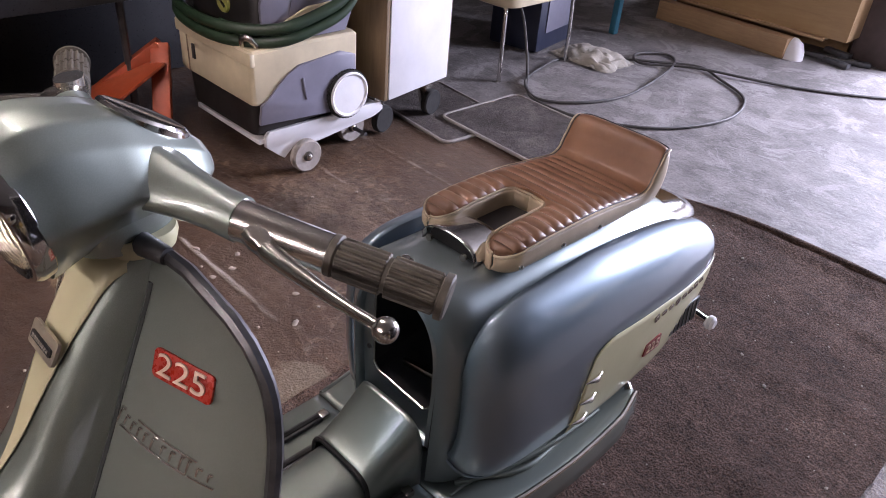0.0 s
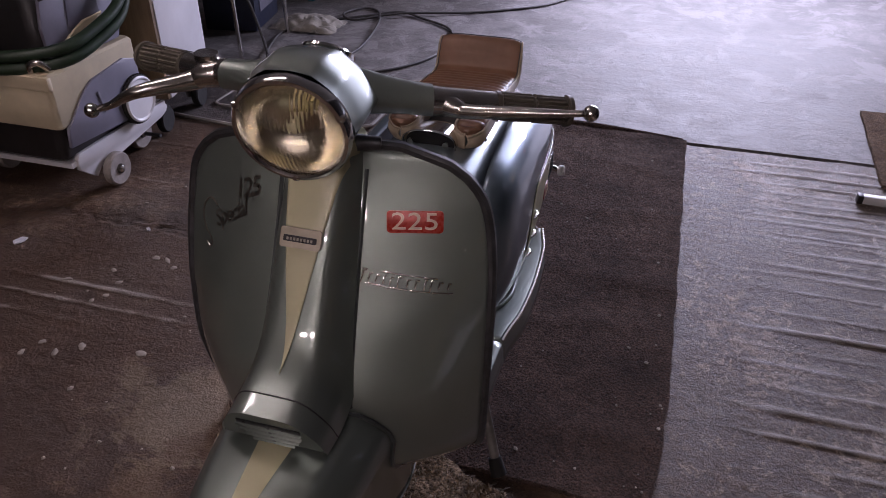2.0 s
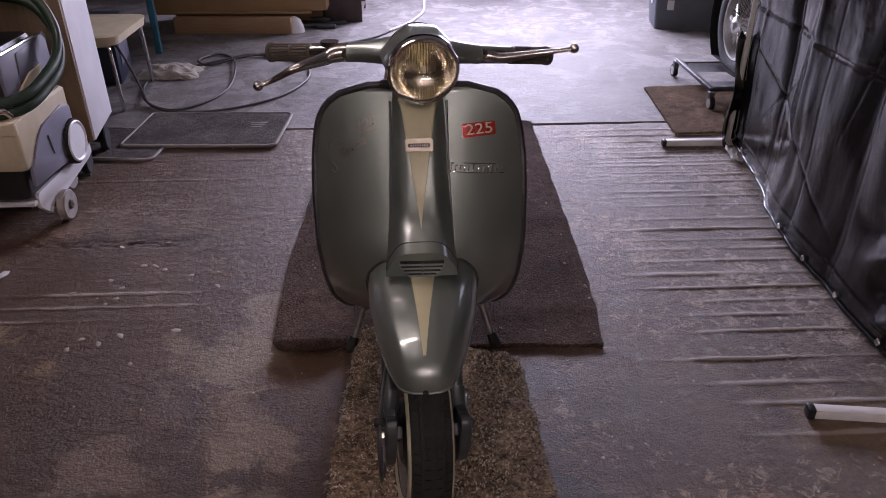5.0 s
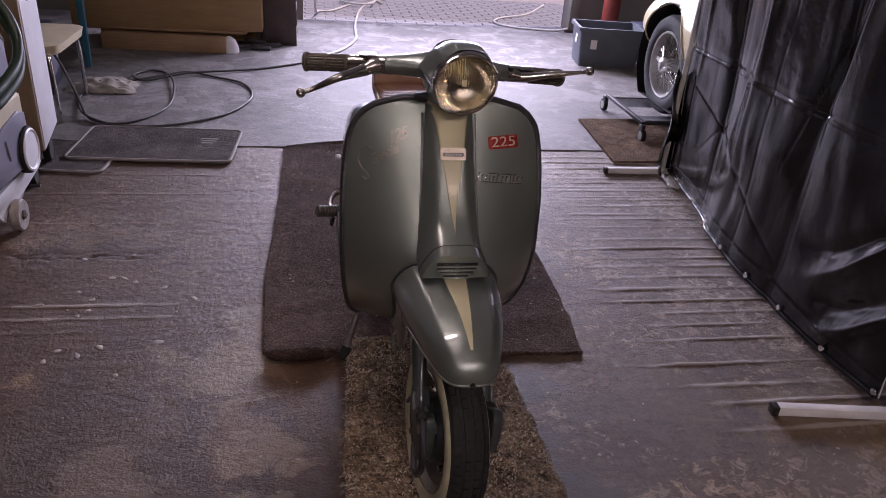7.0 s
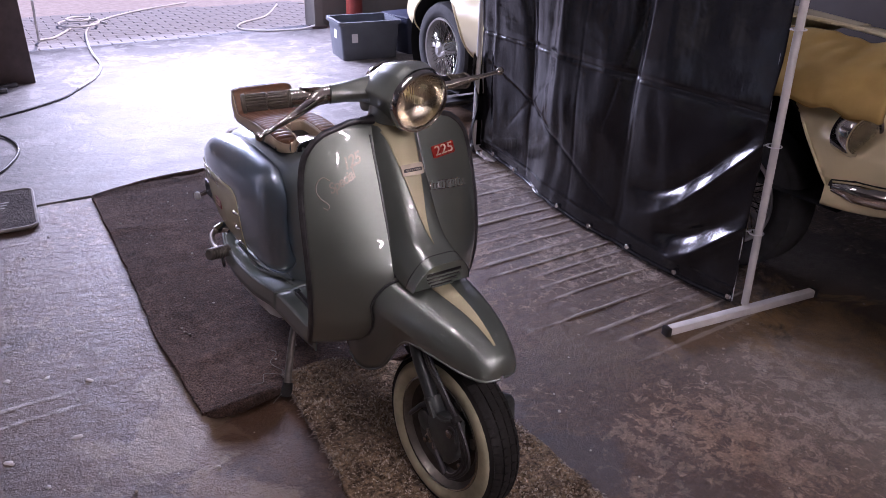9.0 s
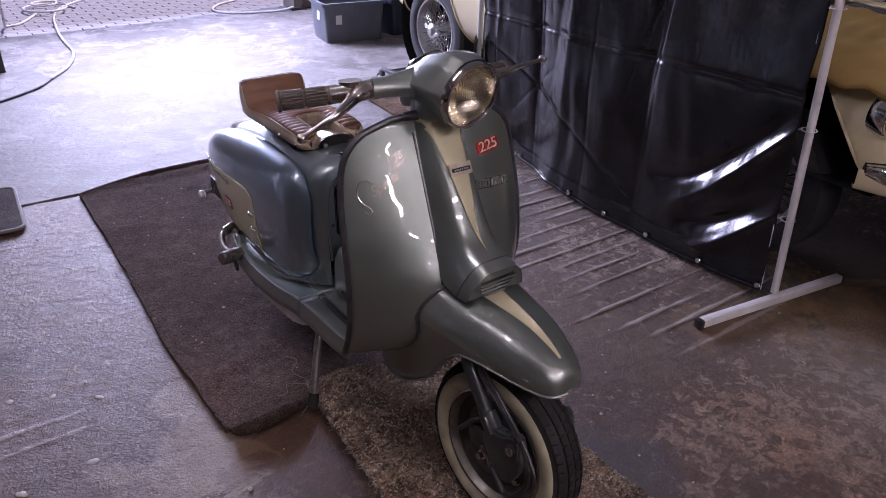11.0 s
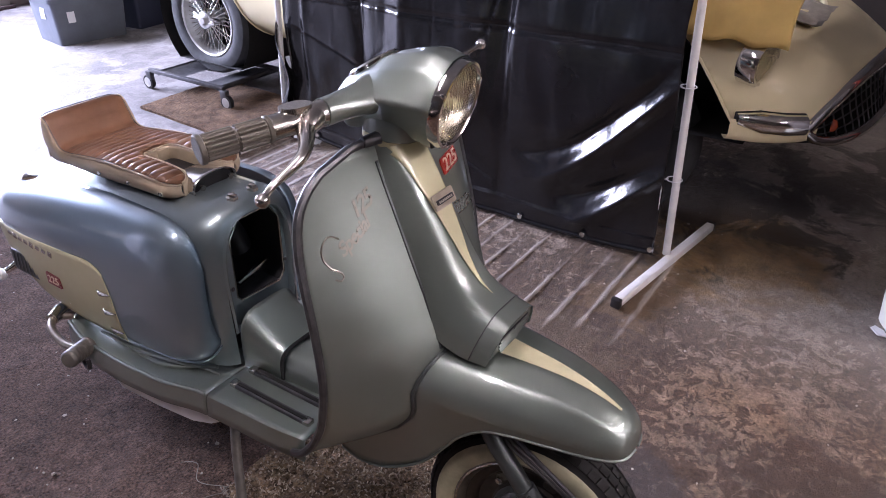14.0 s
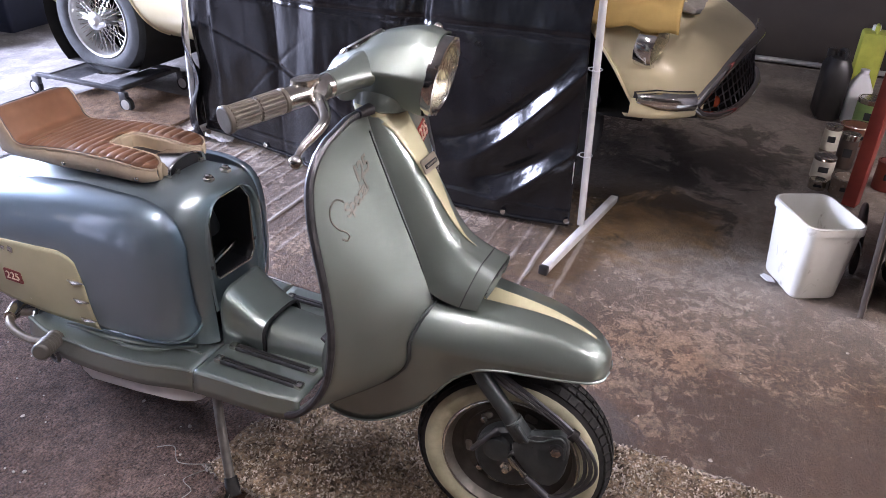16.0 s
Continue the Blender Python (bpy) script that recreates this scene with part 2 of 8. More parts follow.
    # shade painted dark under the car's nose, sandy wear beside the carpet, a bald ochre patch, a scraped hollow
    for centre, radius, amount, tone, size in (((1.50, 0.20), 0.58, 0.80, (0.024, 0.018, 0.013), 3.0), ((1.95, -0.30), 0.42, 0.75, (0.030, 0.022, 0.016), 3.0), ((-1.45, -0.30), 0.55, 0.55, (0.060, 0.038, 0.026), 2.5), ((-1.95, 0.10), 0.40, 0.5, (0.060, 0.040, 0.028), 3.0), ((-0.2, -0.75), 0.35, 0.45, (0.075, 0.055, 0.042), 3.0), ((-1.36, 0.55), 0.20, 0.55, (0.27, 0.225, 0.165), 6.0), ((-1.28, 0.20), 0.16, 0.5, (0.26, 0.20, 0.135), 6.0), ((-2.20, 0.66), 0.115, 0.9, (0.36, 0.30, 0.20), 5.0), ((-1.98, 0.52), 0.05, 0.7, (0.30, 0.24, 0.16), 8.0), ((-1.72, 1.34), 0.10, 0.7, (0.060, 0.048, 0.034), 12.0), ((-1.92, 1.35), 0.09, 0.7, (0.060, 0.048, 0.034), 12.0), ((-2.12, 1.36), 0.08, 0.6, (0.060, 0.048, 0.034), 12.0), ((-1.62, 0.05), 0.12, 0.35, (0.30, 0.26, 0.22), 7.0), ((-1.85, -0.42), 0.13, 0.5, (0.22, 0.075, 0.050), 9.0)):
        base = m.mix(m.blot(centre, radius, amount, size), base, tone)
    # brown dirt trodden over the floor in front of the bench and the wheel
    dirt = m.mix(1.0, m.span(pos.outputs["X"], 0.10, 0.75, 1.0, 0.10), m.ramp(m.noise(1.9, 5, 0.62, dist=0.6), [(0.30, (0.45, 0.45, 0.45)), (0.62, (1, 1, 1))]), "MULTIPLY")
    base = m.mix(dirt, base, m.mix(1.0, base, (0.74, 0.575, 0.44), "MULTIPLY"))
    for centre, radius, amount, tone, size in (((-1.32, 0.85), 0.10, 0.55, (0.25, 0.20, 0.14), 6.0), ((-1.30, 0.50), 0.13, 0.60, (0.24, 0.185, 0.125), 6.0), ((-1.24, 0.15), 0.12, 0.55, (0.23, 0.17, 0.11), 6.0), ((-1.20, -0.10), 0.10, 0.5, (0.21, 0.155, 0.10), 6.0), ((-1.12, 0.42), 0.16, 0.6, (0.105, 0.052, 0.024), 5.0), ((-0.43, 0.36), 0.12, 0.55, (0.052, 0.045, 0.045), 4.0), ((-0.40, 0.10), 0.13, 0.55, (0.052, 0.045, 0.045), 4.0), ((-0.36, -0.17), 0.14, 0.55, (0.052, 0.045, 0.045), 4.0), ((0.05, 0.30), 0.20, 0.4, (0.16, 0.115, 0.07), 4.0), ((0.45, 0.14), 0.16, 0.5, (0.20, 0.125, 0.06), 4.0)):
        base = m.mix(m.blot(centre, radius, amount, size), base, tone)
    # crests of the tamped ridges worn pale, their hollows darker with depth
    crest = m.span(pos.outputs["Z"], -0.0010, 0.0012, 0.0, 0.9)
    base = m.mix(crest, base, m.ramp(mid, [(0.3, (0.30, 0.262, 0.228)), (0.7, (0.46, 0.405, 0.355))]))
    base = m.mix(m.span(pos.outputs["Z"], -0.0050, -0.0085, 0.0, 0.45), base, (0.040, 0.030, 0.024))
    m.color(base)
    m.b.inputs["Specular IOR Level"].default_value = 0.45
    m.rough(mid, 0.30, 0.66)
    m.bump(mid, 0.6, 0.012).bump(film, 0.5, 0.004).bump(lumps, 0.6, 0.013).bump(m.mix(m.span(pos.outputs["X"], -1.5, -0.3, 0.35, 1.0), (0.5, 0.5, 0.5), fine), 1.0, 0.006).bump(grit, 0.25, 0.005)
    return m.m


def concrete_smooth():
    """Pale power-floated slab, scuffed, patched and stained."""
    m = Mat("pale_concrete", 0.5)
    big = m.noise(0.9, 6, 0.62, dist=0.5)
    mid = m.noise(6, 8, 0.72, dist=0.4)
    fine = m.noise(70, 5, 0.75)
    base = m.ramp(big, [(0.3, (0.096, 0.089, 0.087)), (0.55, (0.152, 0.142, 0.139)), (0.78, (0.205, 0.192, 0.187))])
    base = m.mix(0.75, base, m.ramp(mid, [(0.32, (0.16, 0.15, 0.145)), (0.68, (0.84, 0.83, 0.82))]), "OVERLAY")
    base = m.mix(0.55, base, m.ramp(fine, [(0.3, (0.2, 0.2, 0.2)), (0.7, (0.8, 0.8, 0.8))]), "OVERLAY")
    worn = m.ramp(m.noise(3.2, 9, 0.75, dist=0.7), [(0.52, (0, 0, 0)), (0.56, (1, 1, 1))])
    base = m.mix(m.mix(1.0, worn, (0.55, 0.55, 0.55), "MULTIPLY"), base, (0.27, 0.255, 0.25))
    spots = m.ramp(m.noise(7.5, 4, 0.6, dist=0.5), [(0.68, (0, 0, 0)), (0.71, (1, 1, 1))])
    base = m.mix(m.mix(1.0, spots, (0.65, 0.65, 0.65), "MULTIPLY"), base, (0.09, 0.08, 0.075))
    dots = m.ramp(m.noise(28, 2, 0.5), [(0.70, (0, 0, 0)), (0.73, (1, 1, 1))])
    base = m.mix(m.mix(1.0, dots, (0.5, 0.5, 0.5), "MULTIPLY"), base, (0.08, 0.072, 0.068))
    for centre, radius, amount in (((-0.95, 4.35), 0.20, 0.7), ((-0.55, 4.15), 0.13, 0.6), ((0.55, 3.4), 0.10, 0.5), ((-0.1, 5.3), 0.15, 0.4), ((0.4, 4.7), 0.09, 0.5)):
        base = m.mix(m.blot(centre, radius, amount, 5.0), base, (0.085, 0.072, 0.068))
    drag = m.ramp(m.noise(1.6, 6, 0.7, (0.6, 2.6, 1), 1.2), [(0.60, (0, 0, 0)), (0.70, (1, 1, 1))])
    m.color(m.mix(m.mix(1.0, drag, (0.45, 0.45, 0.45), "MULTIPLY"), base, (0.105, 0.094, 0.09)))
    m.b.inputs["Specular IOR Level"].default_value = 0.38
    m.rough(mid, 0.42, 0.85)
    m.bump(m.noise(45, 4), 0.5, 0.005).bump(m.noise(3.5, 5, 0.6, (0.8, 1.6, 1), 0.6), 0.4, 0.014).bump(m.noise(11, 5, 0.65, (0.9, 1.3, 1), 0.8), 0.35, 0.010).bump(big, 0.3, 0.006).bump(worn, 0.3, 0.002)
    return m.m


CONCRETE, SLAB = concrete_rough(), concrete_smooth()


def fibre(name, dark, lite, scale=260.0, strength=0.9, big=2.2):
    m = Mat(name, 0.95)
    f = m.noise(scale, 3, 0.7)
    g = m.noise(big, 5, 0.6)
    c = m.mix(m.ramp(g, [(0.3, (0, 0, 0)), (0.72, (1, 1, 1))]), dark, lite)
    grain = m.mix(0.85, c, m.ramp(f, [(0.32, (0.08, 0.08, 0.08)), (0.70, (0.95, 0.95, 0.95))]), "OVERLAY")
    trod = m.mix(0.6, m.noise(7, 7, 0.72, dist=0.8), m.noise(30, 4, 0.7))
    m.color(m.mix(0.55, grain, m.ramp(trod, [(0.36, (0.12, 0.12, 0.12)), (0.64, (0.88, 0.88, 0.88))]), "OVERLAY"))
    m.b.inputs["Specular IOR Level"].default_value = 0.15
    m.b.inputs["Sheen Weight"].default_value, m.b.inputs["Sheen Roughness"].default_value = 0.05, 0.5
    m.bump(m.noise(22, 5, 0.65), 0.7, 0.022).bump(m.noise(scale * 0.25, 4, 0.7), 0.9, 0.016).bump(f, strength, 0.012)
    return m.m


CARPET = fibre("dark_brown_felt", (0.066, 0.038, 0.028), (0.172, 0.108, 0.080), 150, 1.0)
RUNNER = fibre("beige_brown_pile", (0.105, 0.068, 0.039), (0.31, 0.225, 0.145), 85, 1.0, 7.0)
FRAYED = fibre("pale_frayed_pile", (0.17, 0.135, 0.11), (0.36, 0.31, 0.27), 85, 1.0, 7.0)
COIR = fibre("brown_coir", (0.115, 0.064, 0.034), (0.25, 0.155, 0.09), 140, 1.0, 9)
GREY_FELT = fibre("grey_rubber_backed_felt", (0.058, 0.047, 0.044), (0.150, 0.126, 0.116), 300, 0.5, 3)


def pvc():
    m = Mat("black_pvc_sheet", 0.22)
    m.color(m.ramp(m.noise(3, 4), [(0.3, (0.007, 0.007, 0.008)), (0.7, (0.016, 0.0155, 0.018))]))
    m.rough(m.noise(5, 6, 0.7), 0.07, 0.30)
    m.bump(m.noise(5, 3, 0.5, (1, 1, 0.30)), 0.40, 0.03).bump(m.noise(16, 4, 0.55), 0.22, 0.010).bump(m.noise(60, 3), 0.10, 0.003)
    return m.m


PVC = pvc()
WHITE_PAINT = plain("white_gloss_board", (0.66, 0.65, 0.67), 0.4, 0, 0.08, 5)
WHITE_TUBE = plain("white_enamelled_tube", (0.70, 0.69, 0.68), 0.35, 0, 0.1, 15)
def smudged():
    """White plastic that has gone a little yellow, with finger marks and splashes."""
    m = Mat("smudged_white_plastic", 0.42)
    base = m.ramp(m.noise(4, 4), [(0.3, (0.62, 0.60, 0.52)), (0.7, (0.74, 0.72, 0.66))])
    marks = m.ramp(m.noise(16, 5, 0.6, (1, 1, 0.6), 0.8), [(0.62, (0, 0, 0)), (0.70, (0.55, 0.55, 0.55))])
    base = m.mix(marks, base, (0.30, 0.26, 0.18))
    drips = m.ramp(m.noise(30, 3, 0.5), [(0.70, (0, 0, 0)), (0.74, (0.6, 0.6, 0.6))])
    m.color(m.mix(drips, base, (0.22, 0.18, 0.12)))
    m.rough(m.noise(20, 4), 0.32, 0.6)
    return m.m


SMUDGED = smudged()
WHITE_PLASTIC = plain("white_plastic", (0.74, 0.74, 0.76), 0.38, 0, 0.06, 9)
CREAM_PLASTIC = plain("cream_plastic", (0.56, 0.48, 0.33), 0.45, 0, 0.12, 9)
GREY_PLASTIC = plain("mauve_grey_plastic", (0.17, 0.165, 0.21), 0.45, 0, 0.12, 8)
BLACK_PLASTIC = plain("black_plastic", (0.020, 0.018, 0.018), 0.4, 0, 0.2, 12)
CRATE_PLASTIC = plain("grey_blue_plastic", (0.085, 0.095, 0.115), 0.5, 0, 0.15, 6)
BLUE_PLASTIC = plain("dark_blue_plastic", (0.022, 0.027, 0.05), 0.45, 0, 0.15, 6)
GREEN_HOSE = plain("green_rubber_hose", (0.016, 0.036, 0.018), 0.45, 0, 0.2, 20, 0.2, 150)
CABLE = plain("grey_black_cable", (0.045, 0.042, 0.04), 0.6, 0, 0.2, 30)
PALE_HOSE = plain("pale_grey_hose", (0.50, 0.48, 0.46), 0.5, 0, 0.15, 20)
CAR_PAINT = plain("old_cream_white_paint", (0.84, 0.74, 0.47), 0.2, 0, 0.05, 3)
TYRE_GREY = plain("dusty_tyre", (0.05, 0.052, 0.055), 0.8, 0, 0.25, 20, 0.2, 120)
# near-black that puts shade into the colour of the car's hollows
SHADE_BLACK = plain("shade_black", (0.008, 0.008, 0.008), 0.9, 0, 0.3, 5)
ORANGE = plain("orange_red_enamel", (0.34, 0.06, 0.02), 0.5, 0, 0.2, 12)
CLOTH = plain("grubby_cotton_rag", (0.30, 0.275, 0.235), 0.95, 0, 0.3, 14, 0.5, 120)
AMBER = plain("amber_lens", (0.26, 0.05, 0.02), 0.2, 0, 0.1, 20)
YELLOW_SHEET = plain("ochre_foam_sheet", (0.46, 0.31, 0.095), 0.7, 0, 0.12, 6, 0.3, 40)
PIPE = plain("galvanised_tube", (0.55, 0.54, 0.52), 0.4, 0.7, 0.15, 25)
RED_PAINT = plain("dull_red_paint", (0.20, 0.028, 0.018), 0.55, 0, 0.2, 8)
TEAL = plain("teal_paint", (0.02, 0.12, 0.17), 0.5, 0, 0.2, 8)


def wood(name, a, b, scale=5.0, stretch=(1, 14, 14), rough=0.6):
    m = Mat(name, rough)
    g = m.noise(scale, 6, 0.65, stretch, 0.8)
    m.color(m.mix(0.35, m.ramp(g, [(0.3, a), (0.7, b)]), m.ramp(m.noise(2.5, 4), [(0.3, tuple(v * 0.6 for v in a)), (0.7, b)])))
    m.rough(g, rough - 0.1, rough + 0.15)
    m.bump(g, 0.2, 0.003)
    return m.m


PLYWOOD = wood("plywood", (0.27, 0.16, 0.07), (0.37, 0.24, 0.115), 3.0, (1, 9, 9))
TIMBER = wood("sawn_timber", (0.24, 0.14, 0.07), (0.36, 0.23, 0.12), 5.0, (1, 14, 14))
BARE_WOOD = wood("aged_softwood", (0.16, 0.115, 0.075), (0.29, 0.22, 0.15), 6.0, (14, 14, 1))
RUST_STEEL = plain("brown_oxide_steel", (0.075, 0.055, 0.052), 0.65, 0.2, 0.25, 9, 0.2, 60)
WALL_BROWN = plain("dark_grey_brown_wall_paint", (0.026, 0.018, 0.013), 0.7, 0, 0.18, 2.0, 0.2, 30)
WALL_PALE = plain("dirty_pale_wall_paint", (0.20, 0.185, 0.165), 0.75, 0, 0.15, 1.5, 0.25, 25)
CEIL = plain("grimy_board_ceiling", (0.15, 0.138, 0.126), 0.85, 0, 0.15, 1.2, 0.2, 20)
BRICK = plain("pink_grey_block_paver", (0.235, 0.232, 0.245), 0.85, 0, 0.2, 7, 0.4, 60)
SAND = plain("paving_sand", (0.30, 0.265, 0.255), 0.95, 0, 0.2, 15, 0.4, 80)


# ---- building helpers ----
def pchip(xs, ys):
    """A smooth monotone curve through the given knots."""
    xs, ys = np.array(xs, float), np.array(ys, float)
    h, d = np.diff(xs), np.diff(ys) / np.diff(xs)
    m = np.zeros(len(xs))
    m[0], m[-1] = d[0], d[-1]
    for i in range(1, len(xs) - 1):
        if d[i - 1] * d[i] > 0:
            w1, w2 = 2 * h[i] + h[i - 1], h[i] + 2 * h[i - 1]
            m[i] = (w1 + w2) / (w1 / d[i - 1] + w2 / d[i])

    def at(x):
        x = min(max(x, xs[0]), xs[-1])
        i = min(max(int(np.searchsorted(xs, x)) - 1, 0), len(xs) - 2)
        t = (x - xs[i]) / h[i]
        return float((1 + 2 * t) * (1 - t) ** 2 * ys[i] + t * (1 - t) ** 2 * h[i] * m[i] + t * t * (3 - 2 * t) * ys[i + 1] + t * t * (t - 1) * h[i] * m[i + 1])
    return at


def thing(name, at, label, category, group="", rz=0.0):
    ob = new(name)
    ob.matrix_world = pose(*at, 0, 0, rz)
    ob.empty_display_size = 0.05
    return tagged(ob, label, category, group)


def finish(name, bm, mat, parent=None, label="", angle=38, flip=False):
    me = bpy.data.meshes.new(name)
    bmesh.ops.recalc_face_normals(bm, faces=bm.faces)
    bm.to_mesh(me)
    bm.free()
    me.polygons.foreach_set("use_smooth", [True] * len(me.polygons))
    me.set_sharp_from_angle(angle=radians(angle))
    me.materials.append(mat)
    ob = new(name, me)
    if parent:
        ob.parent = parent
    if label:
        ob["label"] = label
    return ob


def part(name, bm, mat, parent, label="", angle=38):
    return finish(name, bm, mat, parent, label, angle)


def solid(ob, thick, offset=-1.0):
    md = ob.modifiers.new("thickness", "SOLIDIFY")
    md.thickness, md.offset = thick, offset
    return ob


def grid(fn, nu, nv, closed_u=False, closed_v=False, bm=None):
    bm = bm or bmesh.new()
    rows = [[bm.verts.new(fn(i / (nu if closed_u else nu - 1), j / (nv if closed_v else nv - 1))) for j in range(nv)] for i in range(nu)]
    for i in range(nu if closed_u else nu - 1):
        for j in range(nv if closed_v else nv - 1):
            a, b = rows[i], rows[(i + 1) % nu]
            bm.faces.new((a[j], b[j], b[(j + 1) % nv], a[(j + 1) % nv]))
    return bm


def loft(rings, caps=True, bm=None):
    bm = bm or bmesh.new()
    made = [[bm.verts.new(p) for p in r] for r in rings]
    for a, b in zip(made, made[1:]):
        n = len(a)
        for j in range(n):
            bm.faces.new((a[j], a[(j + 1) % n], b[(j + 1) % n], b[j]))
    if caps:
        bm.faces.new(made[0][::-1])
        bm.faces.new(made[-1])
    return bm


def lathe(profile, seg=32, axis="x", at=(0, 0, 0), bm=None, close=False, cap=(True, True)):
    """profile: (along the axis, radius)."""
    bm = bm or bmesh.new()
    rings = []
    for a, r in profile:
        ring = []
        for k in range(seg):
            c, s = math.cos(2 * math.pi * k / seg) * r, math.sin(2 * math.pi * k / seg) * r
            p = {"x": (a, c, s), "y": (s, a, c), "z": (c, s, a)}[axis]
            ring.append(bm.verts.new(Vector(p) + Vector(at)))
        rings.append(ring)
    pairs = list(zip(rings, rings[1:])) + ([(rings[-1], rings[0])] if close else [])
    for a, b in pairs:
        for j in range(seg):
            bm.faces.new((a[j], a[(j + 1) % seg], b[(j + 1) % seg], b[j]))
    if not close:
        for r, want in zip((rings[0], rings[-1]), cap):
            if want:
                bm.faces.new(r)
    return bm


def tube(points, radius, seg=10, bm=None, smooth=0, caps=True):
    """A swept tube; radius may be a list. smooth: extra points between two knots."""
    pts = [Vector(p) for p in points]
    rad = list(radius) if isinstance(radius, (list, tuple)) else [radius] * len(pts)
    if smooth:
        out, ro = [], []
        for i in range(len(pts) - 1):
            p0, p1, p2, p3 = pts[max(i - 1, 0)], pts[i], pts[i + 1], pts[min(i + 2, len(pts) - 1)]
            for k in range(smooth):
                t = k / smooth
                out.append(0.5 * ((2 * p1) + (p2 - p0) * t + (2 * p0 - 5 * p1 + 4 * p2 - p3) * t * t + (3 * p1 - p0 - 3 * p2 + p3) * t ** 3))
                ro.append(rad[i] * (1 - t) + rad[i + 1] * t)
        pts, rad = out + [pts[-1]], ro + [rad[-1]]
    d = (pts[1] - pts[0]).normalized()
    side = d.orthogonal().normalized()
    rings = []
    for i, p in enumerate(pts):
        d2 = (pts[min(i + 1, len(pts) - 1)] - pts[max(i - 1, 0)]).normalized()
        side = (side - d2 * side.dot(d2)).normalized()
        up = d2.cross(side)
        rings.append([p + (side * math.cos(2 * math.pi * k / seg) + up * math.sin(2 * math.pi * k / seg)) * rad[i] for k in range(seg)])
    return loft(rings, caps, bm)


def box(size, at=(0, 0, 0), rot=(0, 0, 0), bevel=0.0, bm=None, seg=2):
    own = bmesh.new()
    bmesh.ops.create_cube(own, size=1.0)
    bmesh.ops.scale(own, vec=size, verts=own.verts)
    if bevel:
        bmesh.ops.bevel(own, geom=own.edges[:], offset=bevel, segments=seg, affect="EDGES", profile=0.5)
    own.transform(pose(*at, *rot))
    return join(bm, own)


def join(bm, own):
    if bm is None:
        return own
    me = bpy.data.meshes.new("tmp")
    own.to_mesh(me)
    own.free()
    bm.from_mesh(me)
    bpy.data.meshes.remove(me)
    return bm


def prism(outline, thick, axis="z", at=(0, 0, 0), bevel=0.0):
    """An outline in a plane, given depth."""
    bm = bmesh.new()
    put = {"z": lambda a, b, c: (a, b, c), "x": lambda a, b, c: (c, a, b), "y": lambda a, b, c: (a, c, b)}[axis]
    n = len(outline)
    lo = [bm.verts.new(Vector(put(a, b, 0)) + Vector(at)) for a, b in outline]
    hi = [bm.verts.new(Vector(put(a, b, thick)) + Vector(at)) for a, b in outline]
    bm.faces.new(lo[::-1]), bm.faces.new(hi)
    for j in range(n):
        bm.faces.new((lo[j], lo[(j + 1) % n], hi[(j + 1) % n], hi[j]))
    if bevel:
        bmesh.ops.bevel(bm, geom=bm.edges[:], offset=bevel, segments=2, affect="EDGES", profile=0.5)
    return bm


def text_mesh(body, size, depth, shear=0.0, spacing=1.0, thin=0.0):
    cu = bpy.data.curves.new("text", "FONT")
    cu.body, cu.size, cu.extrude, cu.shear, cu.space_character = body, size, depth, shear, spacing
    cu.offset = thin
    cu.align_x, cu.align_y = "CENTER", "CENTER"
    ob = new("tmp", cu)
    bpy.context.view_layer.update()
    me = bpy.data.meshes.new_from_object(ob.evaluated_get(bpy.context.evaluated_depsgraph_get()))
    bm = bmesh.new()
    bm.from_mesh(me)
    bpy.data.objects.remove(ob), bpy.data.curves.remove(cu), bpy.data.meshes.remove(me)
    return bm


def superellipse(a, b, n, count=32):
    out = []
    for k in range(count):
        t = 2 * math.pi * k / count
        c, s = math.cos(t), math.sin(t)
        out.append((a * math.copysign(abs(c) ** (2 / n), c), b * math.copysign(abs(s) ** (2 / n), s)))
    return out


def rounded(w, h, r, seg=5):
    out = []
    for cx, cy, a0 in ((w / 2 - r, h / 2 - r, 0), (-w / 2 + r, h / 2 - r, 90), (-w / 2 + r, -h / 2 + r, 180), (w / 2 - r, -h / 2 + r, 270)):
        for k in range(seg + 1):
            a = radians(a0 + 90 * k / seg)
            out.append((cx + r * math.cos(a), cy + r * math.sin(a)))
    return out


# ---- the room ----
def nz(x, y, z=0.0):
    return noise.noise(Vector((x, y, z)))


def ramp01(v, a, b):
    t = min(max((v - a) / (b - a), 0), 1)
    return t * t * (3 - 2 * t)


rut_rnd = random.Random(21)
RUTS = []
for rut_y in (0.10, 0.22, 0.33, 0.45, 0.58, 0.70, 0.78, 0.87, 0.957, 1.05, 1.14, 1.23, 1.33, 1.42, 1.55, 1.63, 1.71, 1.80, 1.87, 1.935, 2.0, 2.06, 2.11, 2.175, 2.24, 2.33, 2.42, 2.51):
    RUTS.append((rut_y + rut_rnd.uniform(-0.01, 0.01), rut_rnd.uniform(-0.12, 0.10), rut_rnd.uniform(0.008, 0.013), rut_rnd.uniform(0.0052, 0.0088), rut_rnd.uniform(0, 9)))
OLD_RUTS = [(0.925, -1.55, 0.011, 0.0055, 1.0), (0.838, -1.54, 0.011, 0.0055, 2.0), (0.755, -1.88, 0.011, 0.0045, 3.0), (1.62, -1.75, 0.010, 0.003, 4.0), (1.95, -1.48, 0.012, 0.003, 5.0), (2.2, -1.55, 0.010, 0.003, 6.0)]


